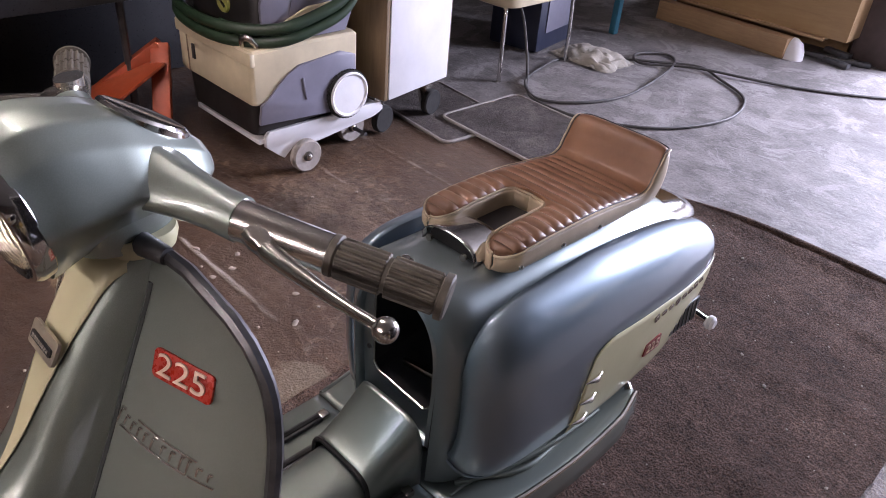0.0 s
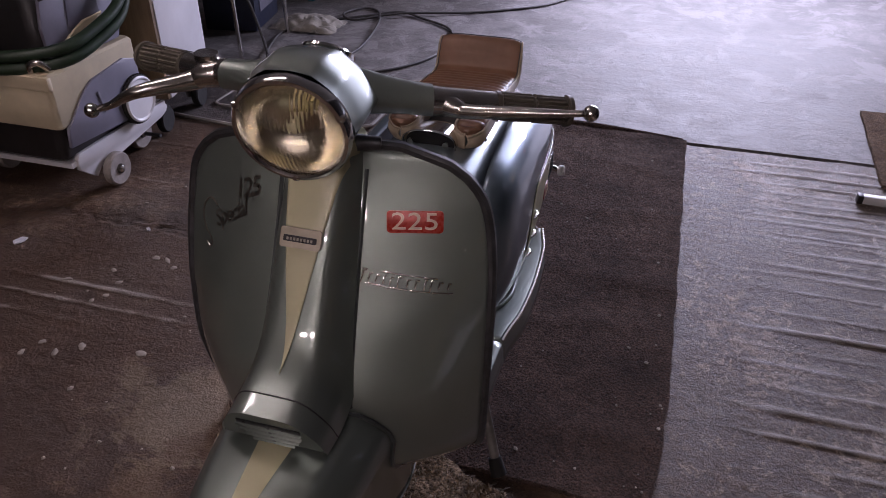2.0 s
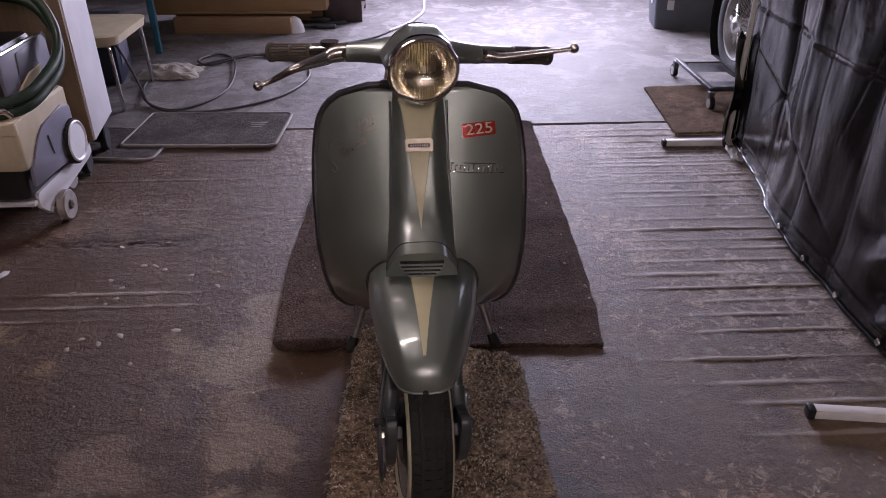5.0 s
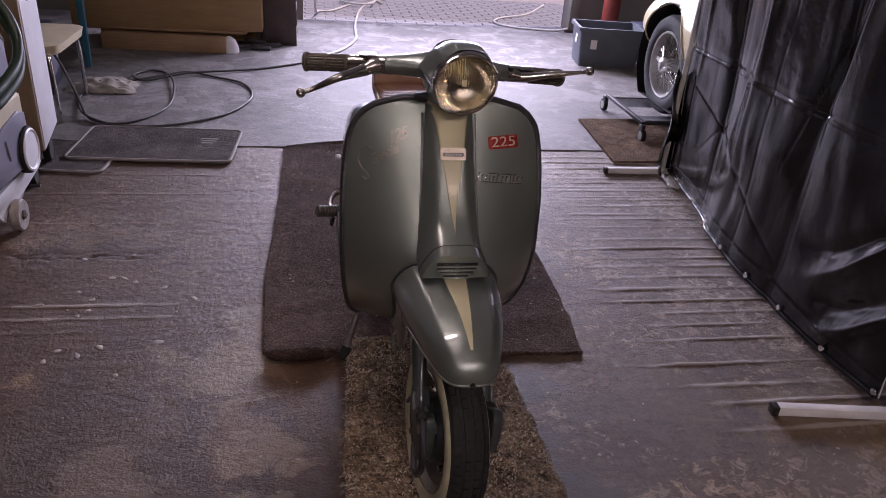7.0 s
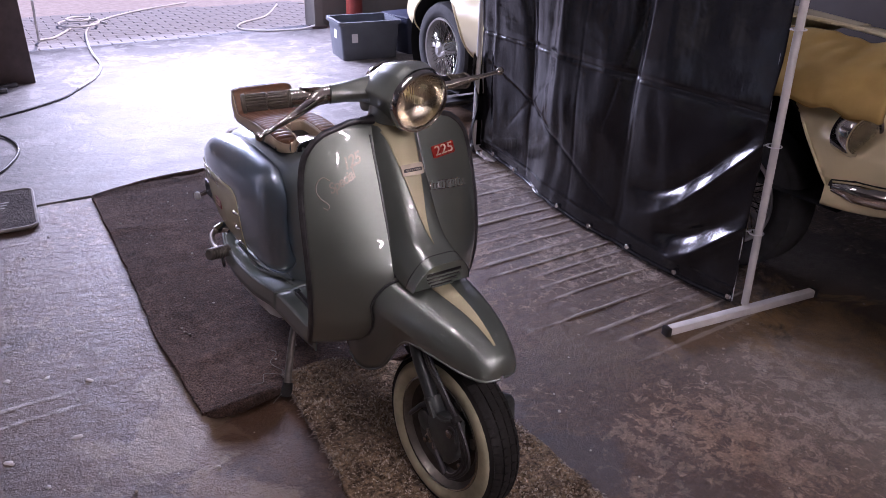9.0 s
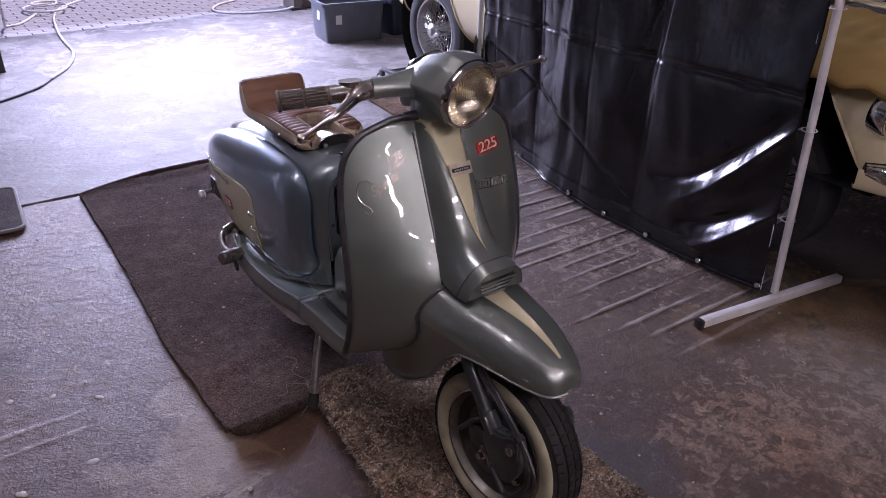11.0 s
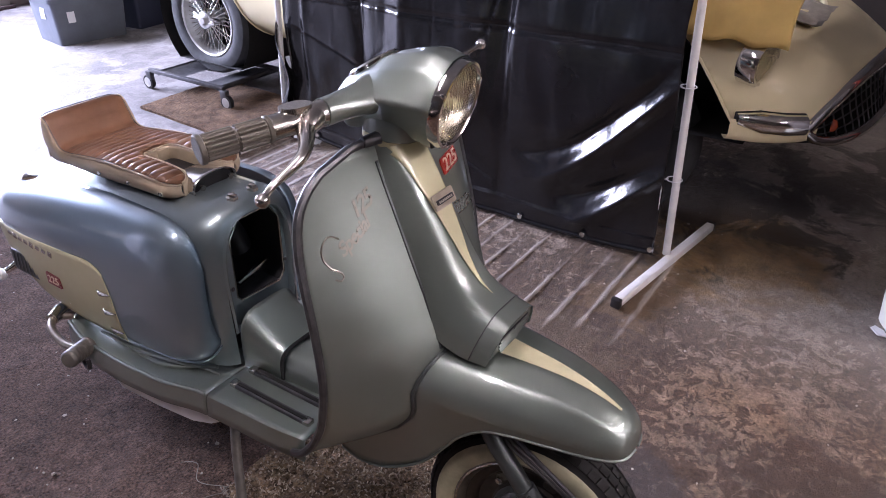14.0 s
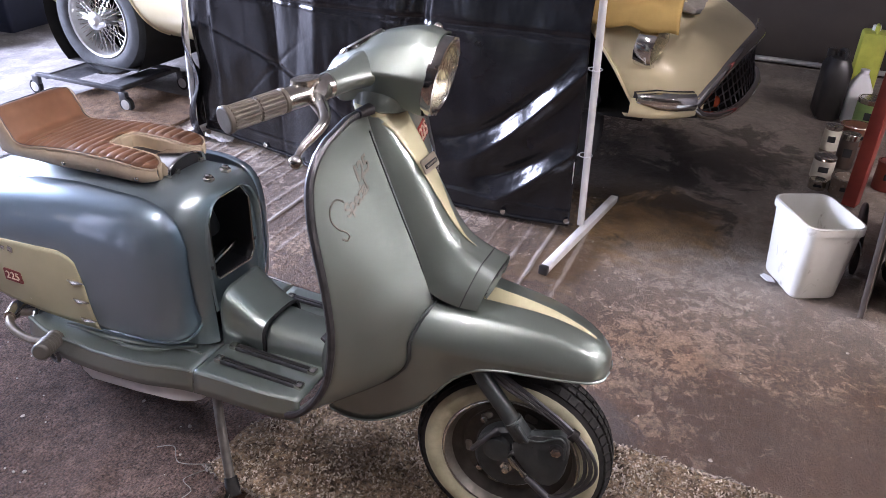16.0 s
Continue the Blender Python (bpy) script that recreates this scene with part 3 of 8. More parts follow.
def floor_height(x, y):
    """Screed with tamping ruts across it beside the carpet, and gentle unevenness."""
    h = 0.0015 * nz(x * 0.9, y * 0.9, 3) - 0.0025
    for yc, x0, w, d, seed in RUTS if x > -0.1 else OLD_RUTS:
        dy = y - yc - 0.010 * nz(x * 1.1, seed, 4) - 0.003 * nz(x * 9, seed, 8)
        if abs(dy) < 3 * w:
            e = ramp01(x, x0, x0 + 0.35) * (1 - ramp01(x, 0.85, 1.10)) if x > -0.1 else 1 - ramp01(x, x0 - 0.1, x0 + 0.1)
            e *= 0.55 + 0.6 * nz(x * 2.3, seed, 2)
            h += max(0.0, e) * d * (1.0 * math.exp(-((dy - 1.5 * w) / w) ** 2) - 0.12 * math.exp(-(dy / w) ** 2))
    # a gouged, crumbling furrow
    if -2.6 < x < -1.6 and abs(y - 1.33) < 0.12:
        band = math.exp(-((y - 1.33 - 0.02 * nz(x * 4, 2, 9)) / 0.040) ** 2) * (1 - ramp01(x, -1.80, -1.66))
        h += band * (0.012 * nz(x * 38, y * 38, 7) - 0.004)
    h += 0.0016 * nz(x * 11, y * 11, 5) + 0.0012 * nz(x * 29, y * 29, 6)
    return h - 0.012 * ramp01(y, 2.630 + 0.016 * nz(x * 6, 1, 1), 2.652)


def axis_steps(stops):
    out = []
    for a, b, n in stops:
        out += [a + (b - a) * i / n for i in range(n)]
    return out + [stops[-1][1]]


XS = axis_steps([(-4.2, -2.6, 16), (-2.6, 1.6, 220), (1.6, 4.05, 24)])
YS = axis_steps([(-8.0, -4.0, 12), (-4.0, -1.0, 30), (-1.0, -0.1, 40), (-0.1, 2.66, 480)])
fl = bmesh.new()
rows = [[fl.verts.new((x, y, floor_height(x, y))) for y in YS] for x in XS]
for a, b in zip(rows, rows[1:]):
    for j in range(len(YS) - 1):
        fl.faces.new((a[j], b[j], b[j + 1], a[j + 1]))
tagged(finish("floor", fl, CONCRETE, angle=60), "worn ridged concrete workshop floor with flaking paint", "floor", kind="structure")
tagged(finish("floor_slab", box((8.25, 3.85, 0.2), (-0.075, 4.585, -0.1)), SLAB), "pale smooth concrete slab towards the open doorway", "floor", kind="structure")


def wall(name, size, at, mat, label):
    return tagged(finish(name, box(size, at), mat), label, "wall", kind="structure")


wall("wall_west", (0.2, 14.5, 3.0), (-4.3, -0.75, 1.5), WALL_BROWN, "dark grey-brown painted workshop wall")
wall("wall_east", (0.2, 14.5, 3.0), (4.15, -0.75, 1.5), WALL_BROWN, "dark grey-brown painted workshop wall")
wall("wall_south", (8.25, 0.2, 3.0), (-0.075, -8.1, 1.5), WALL_BROWN, "dark grey-brown painted wall behind")
wall("wall_north_left", (3.05, 0.2, 3.0), (-2.675, 6.6, 1.5), WALL_PALE, "pale wall beside the doorway")
wall("wall_north_right", (2.37, 0.2, 3.0), (2.865, 6.6, 1.5), WALL_PALE, "pale wall beside the doorway")
wall("wall_north_lintel", (2.83, 0.2, 0.6), (0.265, 6.6, 2.7), WALL_PALE, "wall over the open doorway")
tagged(finish("ceiling", box((8.65, 14.9, 0.15), (-0.075, -0.75, 3.08)), CEIL), "grimy boarded workshop ceiling", "ceiling", kind="structure")
tagged(finish("ground", box((160, 160, 0.1), (0, 86.7, -0.08)), SAND), "sandy ground outside the doorway", "ground", kind="structure")
tagged(finish("boundary_wall", box((16, 0.25, 2.2), (0, 11.5, 1.0)), WALL_PALE), "pale yard wall in full daylight", "wall", kind="structure")

# ceiling lamps whose reflections run over the paint
def tube_lamp(at, rz, energy, half=0.59):
    t = thing("fluorescent_lamp", at, "white twin-tube fluorescent ceiling lamp, switched on", "lamp", "ceiling lamps", rz)
    part("housing", box((2 * half + 0.07, 0.14, 0.05), (0, 0, 0.055), bevel=0.006), WHITE_PAINT, t)
    em = bpy.data.materials.new("lit_tube")
    em.use_nodes = True
    p = em.node_tree.nodes["Principled BSDF"]
    p.inputs["Emission Color"].default_value = (1.0, 0.93, 0.80, 1)
    p.inputs["Emission Strength"].default_value = energy
    for s in (-0.035, 0.035):
        part("light_tube", tube([(-half, s, 0.005), (half, s, 0.005)], 0.016, 12), em, t)
    for s in (-half - 0.01, half + 0.01):
        part("end_cap", box((0.03, 0.12, 0.05), (s, 0, 0.008), bevel=0.004), WHITE_PAINT, t)
    part("hanger", tube([(0, 0, 0.08), (0, 0, 3.004 - at[2])], 0.008, 8), STEEL_DARK, t)


tube_lamp((-1.70, 0.35, 2.62), 0, 34)
tube_lamp((-1.55, -3.0, 2.62), 0, 72, 0.27)
tube_lamp((-1.55, -6.0, 2.62), 0, 85, 0.27)
tube_lamp((0.0, -6.0, 2.62), 0, 95, 0.27)
tube_lamp((0.0, -3.0, 2.62), 0, 72)



# ---- the scooter ----
X0 = -0.745
scooter = thing("scooter", (X0, 0, 0), "grey-green and cream vintage motor scooter on its stand", "scooter")
TILT_AXIS = Vector((0, 0.48, 0.877))
STEER = Matrix.Translation((0, 0.24, 1.05)) @ Matrix.Rotation(radians(7.5), 4, TILT_AXIS) @ Matrix.Translation((0, -0.24, -1.05))


def sp(name, bm, mat, label="", parent=None, steer=False, angle=38):
    if steer:
        bm.transform(STEER)
    return part(name, bm, mat, parent or scooter, label, angle)


# leg shield: a wide sheet bent back at its edges and turned under into the floor
LS_Z = [0.988, 0.972, 0.945, 0.91, 0.86, 0.79, 0.70, 0.60, 0.50, 0.42, 0.355, 0.315, 0.290]
ls_w = pchip(LS_Z[::-1], [0.115, 0.175, 0.213, 0.236, 0.248, 0.256, 0.259, 0.259, 0.254, 0.245, 0.232, 0.216, 0.200][::-1])
ls_edge = pchip(LS_Z[::-1], [0.268, 0.272, 0.276, 0.277, 0.273, 0.260, 0.243, 0.235, 0.250, 0.285, 0.332, 0.372, 0.402][::-1])
ls_mid = pchip(LS_Z[::-1], [0.262, 0.256, 0.246, 0.231, 0.208, 0.176, 0.132, 0.092, 0.095, 0.150, 0.238, 0.310, 0.372][::-1])


def ls_at(x, z):
    w = ls_w(z)
    m, e = ls_mid(z), ls_edge(z)
    u = min(abs(x) / w, 1.0)
    return m + (e - m) * u ** 2.1


def ls_point(u, v):
    z = 0.988 + (0.290 - 0.988) * (v ** 0.9)
    x = (2 * u - 1) * ls_w(z)
    return (x, ls_at(x, z), z)


ls = sp("leg_shield", grid(ls_point, 49, 61), GREY_PAINT, "grey-green metallic leg shield")
solid(ls, 0.003)
edge = [ls_point(0, 1 - k / 50) for k in range(51)]
edge += [(x, ls_at(x, 0.988), 0.989) for x in (-0.09, -0.06)]
edge_r = [(-x, y, z) for x, y, z in edge]
sp("edge_trim", tube(edge, 0.0085, 8), STEEL_DARK, "dark metal edge trim")
sp("edge_trim", tube(edge_r, 0.0085, 8), STEEL_DARK, "dark metal edge trim")

# horn casting: a raised column cover running out into the horn nose
HC = [(0.236, 0.996), (0.205, 0.945), (0.165, 0.884), (0.130, 0.825), (0.098, 0.770), (0.066, 0.733), (0.028, 0.712), (-0.018, 0.697)]
hs = [i / 7 for i in range(8)]
hc_y, hc_z = pchip(hs, [p[0] for p in HC]), pchip(hs, [p[1] for p in HC])
hc_w = pchip(hs, [0.050, 0.052, 0.054, 0.056, 0.058, 0.060, 0.062, 0.061])
hc_d = pchip(hs, [0.05, 0.07, 0.085, 0.095, 0.10, 0.104, 0.094, 0.078])


def hc_frame(s):
    p = Vector((0, hc_y(s), hc_z(s)))
    q0, q1 = max(s - 0.02, 0), min(s + 0.02, 1)
    tan = Vector((0, hc_y(q1) - hc_y(q0), hc_z(q1) - hc_z(q0))).normalized()
    return p, Vector((0, -tan.z, tan.y)) if tan.y * 0 - tan.z > 0 else Vector((0, -tan.z, tan.y))


def hc_point(u, v):
    p, n = hc_frame(u)
    if n.y < 0 and u < 0.8:
        n = -n
    if u >= 0.8 and n.z > 0:
        n = -n
    n = n.lerp(Vector((0, 0.29, -0.957)), ramp01(u, 0.66, 0.97)).normalized()
    a = math.pi * v
    c, s = math.cos(a), math.sin(a)
    x = -hc_w(u) * math.copysign(abs(c) ** 0.45, c)
    flare = 1 + 0.35 * (1 - s) ** 2
    return p + Vector((x * flare, 0, 0)) + n * hc_d(u) * (1 - abs(s) ** 0.55)


sp("horn_casting", grid(hc_point, 40, 29), GREY_PAINT, "grey-green column cover with horn nose")


# nose face with its louvred horn grille
def nose_outline(k):
    return [hc_point(1.0, i / 28) for i in range(29)]


nb = bmesh.new()
nb.faces.new([nb.verts.new(p + Vector((0, 0.004, 0))) for p in nose_outline(0)])
nose = sp("horn_face", nb, GREY_PAINT, "grey-green horn face with black strips between its louvres")
for k in range(4):
    z = 0.667 - 0.0118 * k
    y = -0.018 + (0.697 - z) * 0.30 + 0.003
    # solid black strip in place of the shade inside the slot
    sp("louvre_slot", box((0.098 - 0.004 * k * k, 0.003, 0.0085), (0, y, z), (16, 0, 0), 0.001), BLACK_ENAMEL, parent=nose)
    sp("louvre", box((0.102 - 0.004 * k * k, 0.005, 0.0022), (0, y - 0.001, z - 0.0058), (36, 0, 0), 0.0006), GREY_PAINT, parent=nose)
sp("louvre_bar", box((0.005, 0.004, 0.046), (0, -0.001, 0.648), (16, 0, 0), 0.001), FORK_PAINT, parent=nose)
sp("nose_seam", tube([hc_point(0.90, i / 28) + Vector((0, 0, 0.0005)) for i in range(29)], 0.0012, 6), STEEL_DARK)


# cream flash on the column
def flash_point(u, v):
    s = u * 0.80
    p, n = hc_frame(s)
    if n.y < 0:
        n = -n
    z = p.z
    w = 0.0005 + (0.034 * (z - 0.722) / 0.2 if z < 0.925 else 0.0345 + (z - 0.925) ** 2 * 3.2 + (z - 0.925) * 0.10)
    w = min(w, 0.0535)
    x = (2 * v - 1) * w
    y_side = hc_w(s)
    drop = hc_d(s) * (1 - abs(math.sin(math.acos(min(1, abs(x / y_side)) ** (1 / 0.45)))) ** 0.55) if abs(x) < y_side else hc_d(s)
    return p + Vector((x, 0, 0)) + n * (min(drop, 0.03) - 0.0022)


fm = sp("cream_flash", grid(flash_point, 34, 15), CREAM, "cream painted flash down the column")
solid(fm, 0.0015, 1.0)
cap = loft([[(x, 0.262 + y, z) for x, y in superellipse(a, b, 2.6, 28)] for z, a, b in ((0.978, 0.056, 0.040), (0.992, 0.060, 0.043), (0.999, 0.058, 0.041))])
sp("column_cap", cap, CREAM, "cream casting below the headset")
for s in (-1, 1):
    sp("trim_end", tube([(s * 0.050, 0.252, 0.994), (s * 0.085, 0.262, 0.992)], [0.013, 0.010], 10), STEEL_DARK)

for s in (-1, 1):
    pts = []
    for k in range(24):
        z = 0.955 - (0.955 - 0.62) * k / 23
        x = s * (0.066 + 0.012 * (k / 23) ** 2)
        pts.append((x, ls_at(x, z) - 0.003, z))
    sp("shield_bead", tube(pts, 0.0035, 6), FORK_PAINT, "dark bead along the column cover")

# small plate on the column, its maker's lettering left as a bar
pl = prism(rounded(0.062, 0.029, 0.004), 0.004, "y", (0, 0, 0))
pl.transform(pose(0, 0.150, 0.884, -28, 0, 0))
plate = sp("column_plate", pl, plain("worn_plated_steel", (0.42, 0.37, 0.29), 0.42, 0.6, 0.15, 40), "alloy plate with a black band")
bb = prism(rounded(0.050, 0.009, 0.002), 0.002, "y")
bb.transform(pose(0, 0.1475, 0.884, -28, 0, 0))
sp("plate_band", bb, BLACK_ENAMEL, parent=plate)
DULL_PALE = plain("dull_pale_metal", (0.30, 0.28, 0.24), 0.7, 0, 0.1, 60)
for k in range(8):
    bb = box((0.0030, 0.001, 0.0040), (-0.0182 + 0.0052 * k, 0, 0))
    bb.transform(pose(0, 0.1468, 0.884, -28, 0, 0))
    sp("band_lettering", bb, DULL_PALE, parent=plate)


def on_shield(bm, x, z, lift, turn=0.0):
    """Lay a flat ornament (drawn in x and y) on the leg shield's face at x, z."""
    e = 0.004
    p = Vector((x, ls_at(x, z), z))
    tx = (Vector((x + e, ls_at(x + e, z), z)) - p).normalized()
    tz = (Vector((x, ls_at(x, z + e), z + e)) - p).normalized()
    n = tx.cross(tz).normalized()
    tz = n.cross(tx)
    m = Matrix((tx, tz, n)).transposed().to_4x4()
    bm.transform(Matrix.Translation(p + n * lift) @ m @ Matrix.Rotation(radians(turn), 4, "Z"))
    return bm


def wide(bm, k):
    bmesh.ops.scale(bm, vec=(k, 1, 1), verts=bm.verts)
    return bm


PALE_ENAMEL = plain("pale_pink_enamel", (0.78, 0.60, 0.48), 0.35, 0, 0.08, 60)
badge = sp("number_badge", on_shield(prism(rounded(0.083, 0.033, 0.005), 0.003, "z", bevel=0.0008), 0.142, 0.886, 0.002), RED_BADGE, "red enamel number badge")
sp("badge_number", on_shield(wide(text_mesh("225", 0.036, 0.001, 0, 1.02), 1.3), 0.142, 0.886, 0.0065), PALE_ENAMEL, "pale enamel numerals", parent=badge)
# maker's script left as an unlettered flourish
for k, (dx, w, h) in enumerate(((-0.056, 0.007, 0.022), (-0.047, 0.006, 0.013), (-0.037, 0.006, 0.012), (-0.028, 0.005, 0.012), (-0.019, 0.005, 0.012), (-0.008, 0.007, 0.018), (0.004, 0.006, 0.012), (0.015, 0.006, 0.013), (0.026, 0.005, 0.018), (0.034, 0.005, 0.018), (0.045, 0.007, 0.012), (0.056, 0.005, 0.010))):
    x, z = 0.138 + dx * 1.08, 0.799 - 0.17 * dx
    sp("script_stroke", on_shield(box((w, 0.0032, 0.004), (0, h / 2, 0), bevel=0.0008), x, z, 0.003, -6), CHROME)
    sp("script_stroke", on_shield(box((0.0028, h, 0.004), (-w / 2, 0, 0), bevel=0.0008), x, z, 0.003, -14), CHROME)
for z, w in ((0.7895, 0.126), (0.8100, 0.080)):
    for k in range(4):
        x = 0.142 + w * (k - 1.5) / 4
        sp("script_bar", on_shield(box((w / 4 + 0.001, 0.0026, 0.004), bevel=0.0006), x, z - 0.17 * (x - 0.142), 0.003, -9), CHROME)
def conform(bm, x, z, lift):
    """Bend flat lettering on to the leg shield round x, z."""
    bmesh.ops.triangulate(bm, faces=bm.faces)
    for v in bm.verts:
        px, pz = x + v.co.x, z + v.co.y
        v.co = Vector((px, ls_at(px, pz) - lift - v.co.z, pz))
    return bm




SCRIPT = plain("bright_script", (0.32, 0.30, 0.26), 0.30, 1.0, 0.12, 60)


def lay(bm, dx, dy, turn):
    bm.transform(Matrix.Rotation(radians(turn), 4, "Z") @ Matrix.Translation((dx, dy, 0)))
    return bm


sp("model_script", conform(lay(text_mesh("Special", 0.032, 0.0012, 0.45, 0.88, 0.0006), 0, 0, 30), -0.160, 0.853, 0.0025), SCRIPT, "chrome script lettering")
sp("model_number", conform(lay(text_mesh("125", 0.038, 0.0012, 0.35, 0.85, 0.0008), 0, 0, 20), -0.128, 0.899, 0.0025), SCRIPT, "chrome numerals")
swash = [(-0.186, 0.858), (-0.200, 0.866), (-0.215, 0.854), (-0.220, 0.832), (-0.212, 0.814), (-0.202, 0.806), (-0.197, 0.797), (-0.203, 0.789), (-0.211, 0.794)]
sp("script_swash", tube([(x, ls_at(x, z) - 0.0035, z) for x, z in swash], 0.0018, 6, smooth=5), SCRIPT)

# front mudguard
MG_Y = [-0.262, -0.260, -0.254, -0.24, -0.215, -0.18, -0.13, -0.08, -0.03, 0.03, 0.08, 0.12, 0.18, 0.24, 0.30, 0.35]
mg_top = pchip(MG_Y, [0.516, 0.533, 0.550, 0.565, 0.580, 0.594, 0.607, 0.613, 0.616, 0.618, 0.618, 0.615, 0.605, 0.58, 0.54, 0.48])
mg_w = pchip(MG_Y, [0.006, 0.024, 0.040, 0.055, 0.068, 0.081, 0.096, 0.108, 0.118, 0.127, 0.132, 0.134, 0.135, 0.135, 0.133, 0.128])
mg_low = pchip(MG_Y, [0.508, 0.508, 0.507, 0.507, 0.508, 0.510, 0.513, 0.514, 0.508, 0.466, 0.400, 0.348, 0.298, 0.264, 0.250, 0.255])
mg_exp = pchip(MG_Y, [2.0, 2.05, 2.1, 2.15, 2.25, 2.35, 2.5, 2.6, 2.7, 2.8, 2.8, 2.8, 2.8, 2.8, 2.8, 2.8])


def mg_point(u, v):
    y = -0.262 + (u ** 2.0) * 0.612
    top, w, low, n = mg_top(y), mg_w(y), mg_low(y), mg_exp(y)
    a = math.pi * v
    c, s = math.cos(a), math.sin(a)
    shoulder = top - min(0.082, (top - low) * 0.8)
    if 0.12 < v < 0.88:
        t = math.pi * (v - 0.12) / 0.76
        c, s = math.cos(t), math.sin(t)
        x = -w * math.copysign(abs(c) ** (2 / n), c)
        z = shoulder + (top - shoulder) * abs(s) ** (2 / 2.0)
        z += 0.0045 * math.exp(-((abs(x) - 0.70 * w) / (0.11 * w + 0.003)) ** 2) * ramp01(y, -0.262, -0.20)
    else:
        f = v / 0.12 if v <= 0.12 else (1 - v) / 0.12
        x = (-1 if v < 0.5 else 1) * w * (1 - 0.20 * min(1, (shoulder - low) / 0.10) * (1 - f))
        z = low + (shoulder - low) * f
    return (x, y, z)


mg = sp("front_mudguard", grid(mg_point, 91, 81), GREY_PAINT, "grey-green metallic front mudguard")
solid(mg, 0.004)
sp("mudguard_rim", tube([mg_point(k / 60, 0.0) for k in range(61)], 0.0030, 6), GREY_PAINT, parent=mg)
sp("mudguard_rim", tube([mg_point(k / 60, 1.0) for k in range(61)], 0.0030, 6), GREY_PAINT, parent=mg)


# bead where the mudguard runs into the leg shield
for lo_v, hi_v in ((0.02, 0.40), (0.60, 0.98)):
    joint = []
    for k in range(25):
        v = lo_v + (hi_v - lo_v) * k / 24
        for q in range(201):
            x, y, z = mg_point(0.62 + 0.38 * q / 200, v)
            if y >= ls_at(x, max(z, 0.29)) - 0.002:
                joint.append((x * 1.02, y - 0.003, z))
                break
    if len(joint) > 3:
        sp("joint_bead", tube(joint, 0.0042, 8), FORK_PAINT, "dark bead between mudguard and leg shield")


def stripe_point(u, v):
    y = 0.03 - u * 0.255
    w = 0.026 * (1 - u) + 0.003
    x = (2 * v - 1) * w
    k = min(1, abs(x) / mg_w(y)) ** (mg_exp(y) / 2)
    top, low = mg_top(y), mg_low(y)
    sh = top - min(0.082, (top - low) * 0.8)
    return (x, y - 0.0005 * u, sh + (top - sh) * math.sin(math.acos(k)) ** (2 / 2.0) + 0.0020)


sp("cream_stripe", grid(stripe_point, 30, 7), CREAM, "cream painted stripe along the mudguard")

# headset: faceted lamp housing with a crease along each side, arms, neck
HB = [(0.146, 1.140, 0.056, 1.116, 0.083, 1.062, 0.040, 0.984), (0.185, 1.146, 0.057, 1.121, 0.087, 1.065, 0.034, 0.992), (0.237, 1.135, 0.055, 1.112, 0.088, 1.067, 0.032, 1.000), (0.280, 1.115, 0.051, 1.096, 0.080, 1.061, 0.032, 1.002), (0.320, 1.092, 0.044, 1.077, 0.062, 1.050, 0.042, 0.996), (0.350, 1.068, 0.030, 1.058, 0.040, 1.040, 0.028, 1.012), (0.366, 1.045, 0.012, 1.043, 0.016, 1.036, 0.010, 1.026)]
hb_f = [pchip([h[0] for h in HB], [h[i] for h in HB]) for i in range(1, 8)]


def facet_radius(y, zc, t):
    """How far the faceted section at y reaches from the lamp's axis towards the angle t."""
    zt, sx, sz, cx, cz, bx, bz = [f(y) for f in hb_f]
    pts = [(-sx * 0.55, zt - 0.10 * (zt - sz)), (0, zt), (sx * 0.55, zt - 0.10 * (zt - sz)), (sx, sz), (cx, cz), (bx, bz), (-bx, bz), (-cx, cz), (-sx, sz)]
    dx, dz = math.cos(t), math.sin(t)
    best = 0.0
    for (ax, az), (ex, ez) in zip(pts, pts[1:] + pts[:1]):
        az, ez = az - zc, ez - zc
        den = dx * (ez - az) - dz * (ex - ax)
        if abs(den) > 1e-9:
            r = (ax * (ez - az) - az * (ex - ax)) / den
            k = (ax * dz - az * dx) / den
            if r > 0 and -1e-6 <= k <= 1 + 1e-6:
                best = max(best, r)
    return best


rings = []
for k in range(45):
    y = 0.146 + 0.220 * k / 44
    zc = 1.057 - 0.022 * ramp01(y, 0.30, 0.366)
    f = 0.60 + 0.40 * ramp01(y, 0.146, 0.175)
    rad = [facet_radius(y, zc, 2 * math.pi * j / 144) for j in range(144)]
    rad = [(rad[j - 1] + 2 * rad[j] + rad[(j + 1) % 144]) / 4 for j in range(144)]
    ring = []
    for j in range(144):
        t = 2 * math.pi * j / 144
        r = rad[j] * f + max(0.0785, rad[j] * 0.9) * (1 - f)
        x, z = r * math.cos(t), r * math.sin(t)
        ring.append((x, y - 0.20 * z * max(0, 1 - (y - 0.146) / 0.11), zc + z))
    rings.append(ring)
hb = loft(rings, caps=False)
hb.faces.new([v for v in hb.verts][-144:])
headset = sp("headset", hb, GREY_PAINT, "grey-green metallic faceted headset with lamp housing", steer=True, angle=60)
neck = loft([[(x, yc + y, z) for x, y in superellipse(a, b, 2.4, 32)] for z, a, b, yc in ((0.984, 0.048, 0.054, 0.252), (0.988, 0.053, 0.059, 0.251), (1.006, 0.053, 0.062, 0.248), (1.035, 0.050, 0.064, 0.245))])
sp("headset_neck", neck, GREY_PAINT, parent=headset, steer=True)
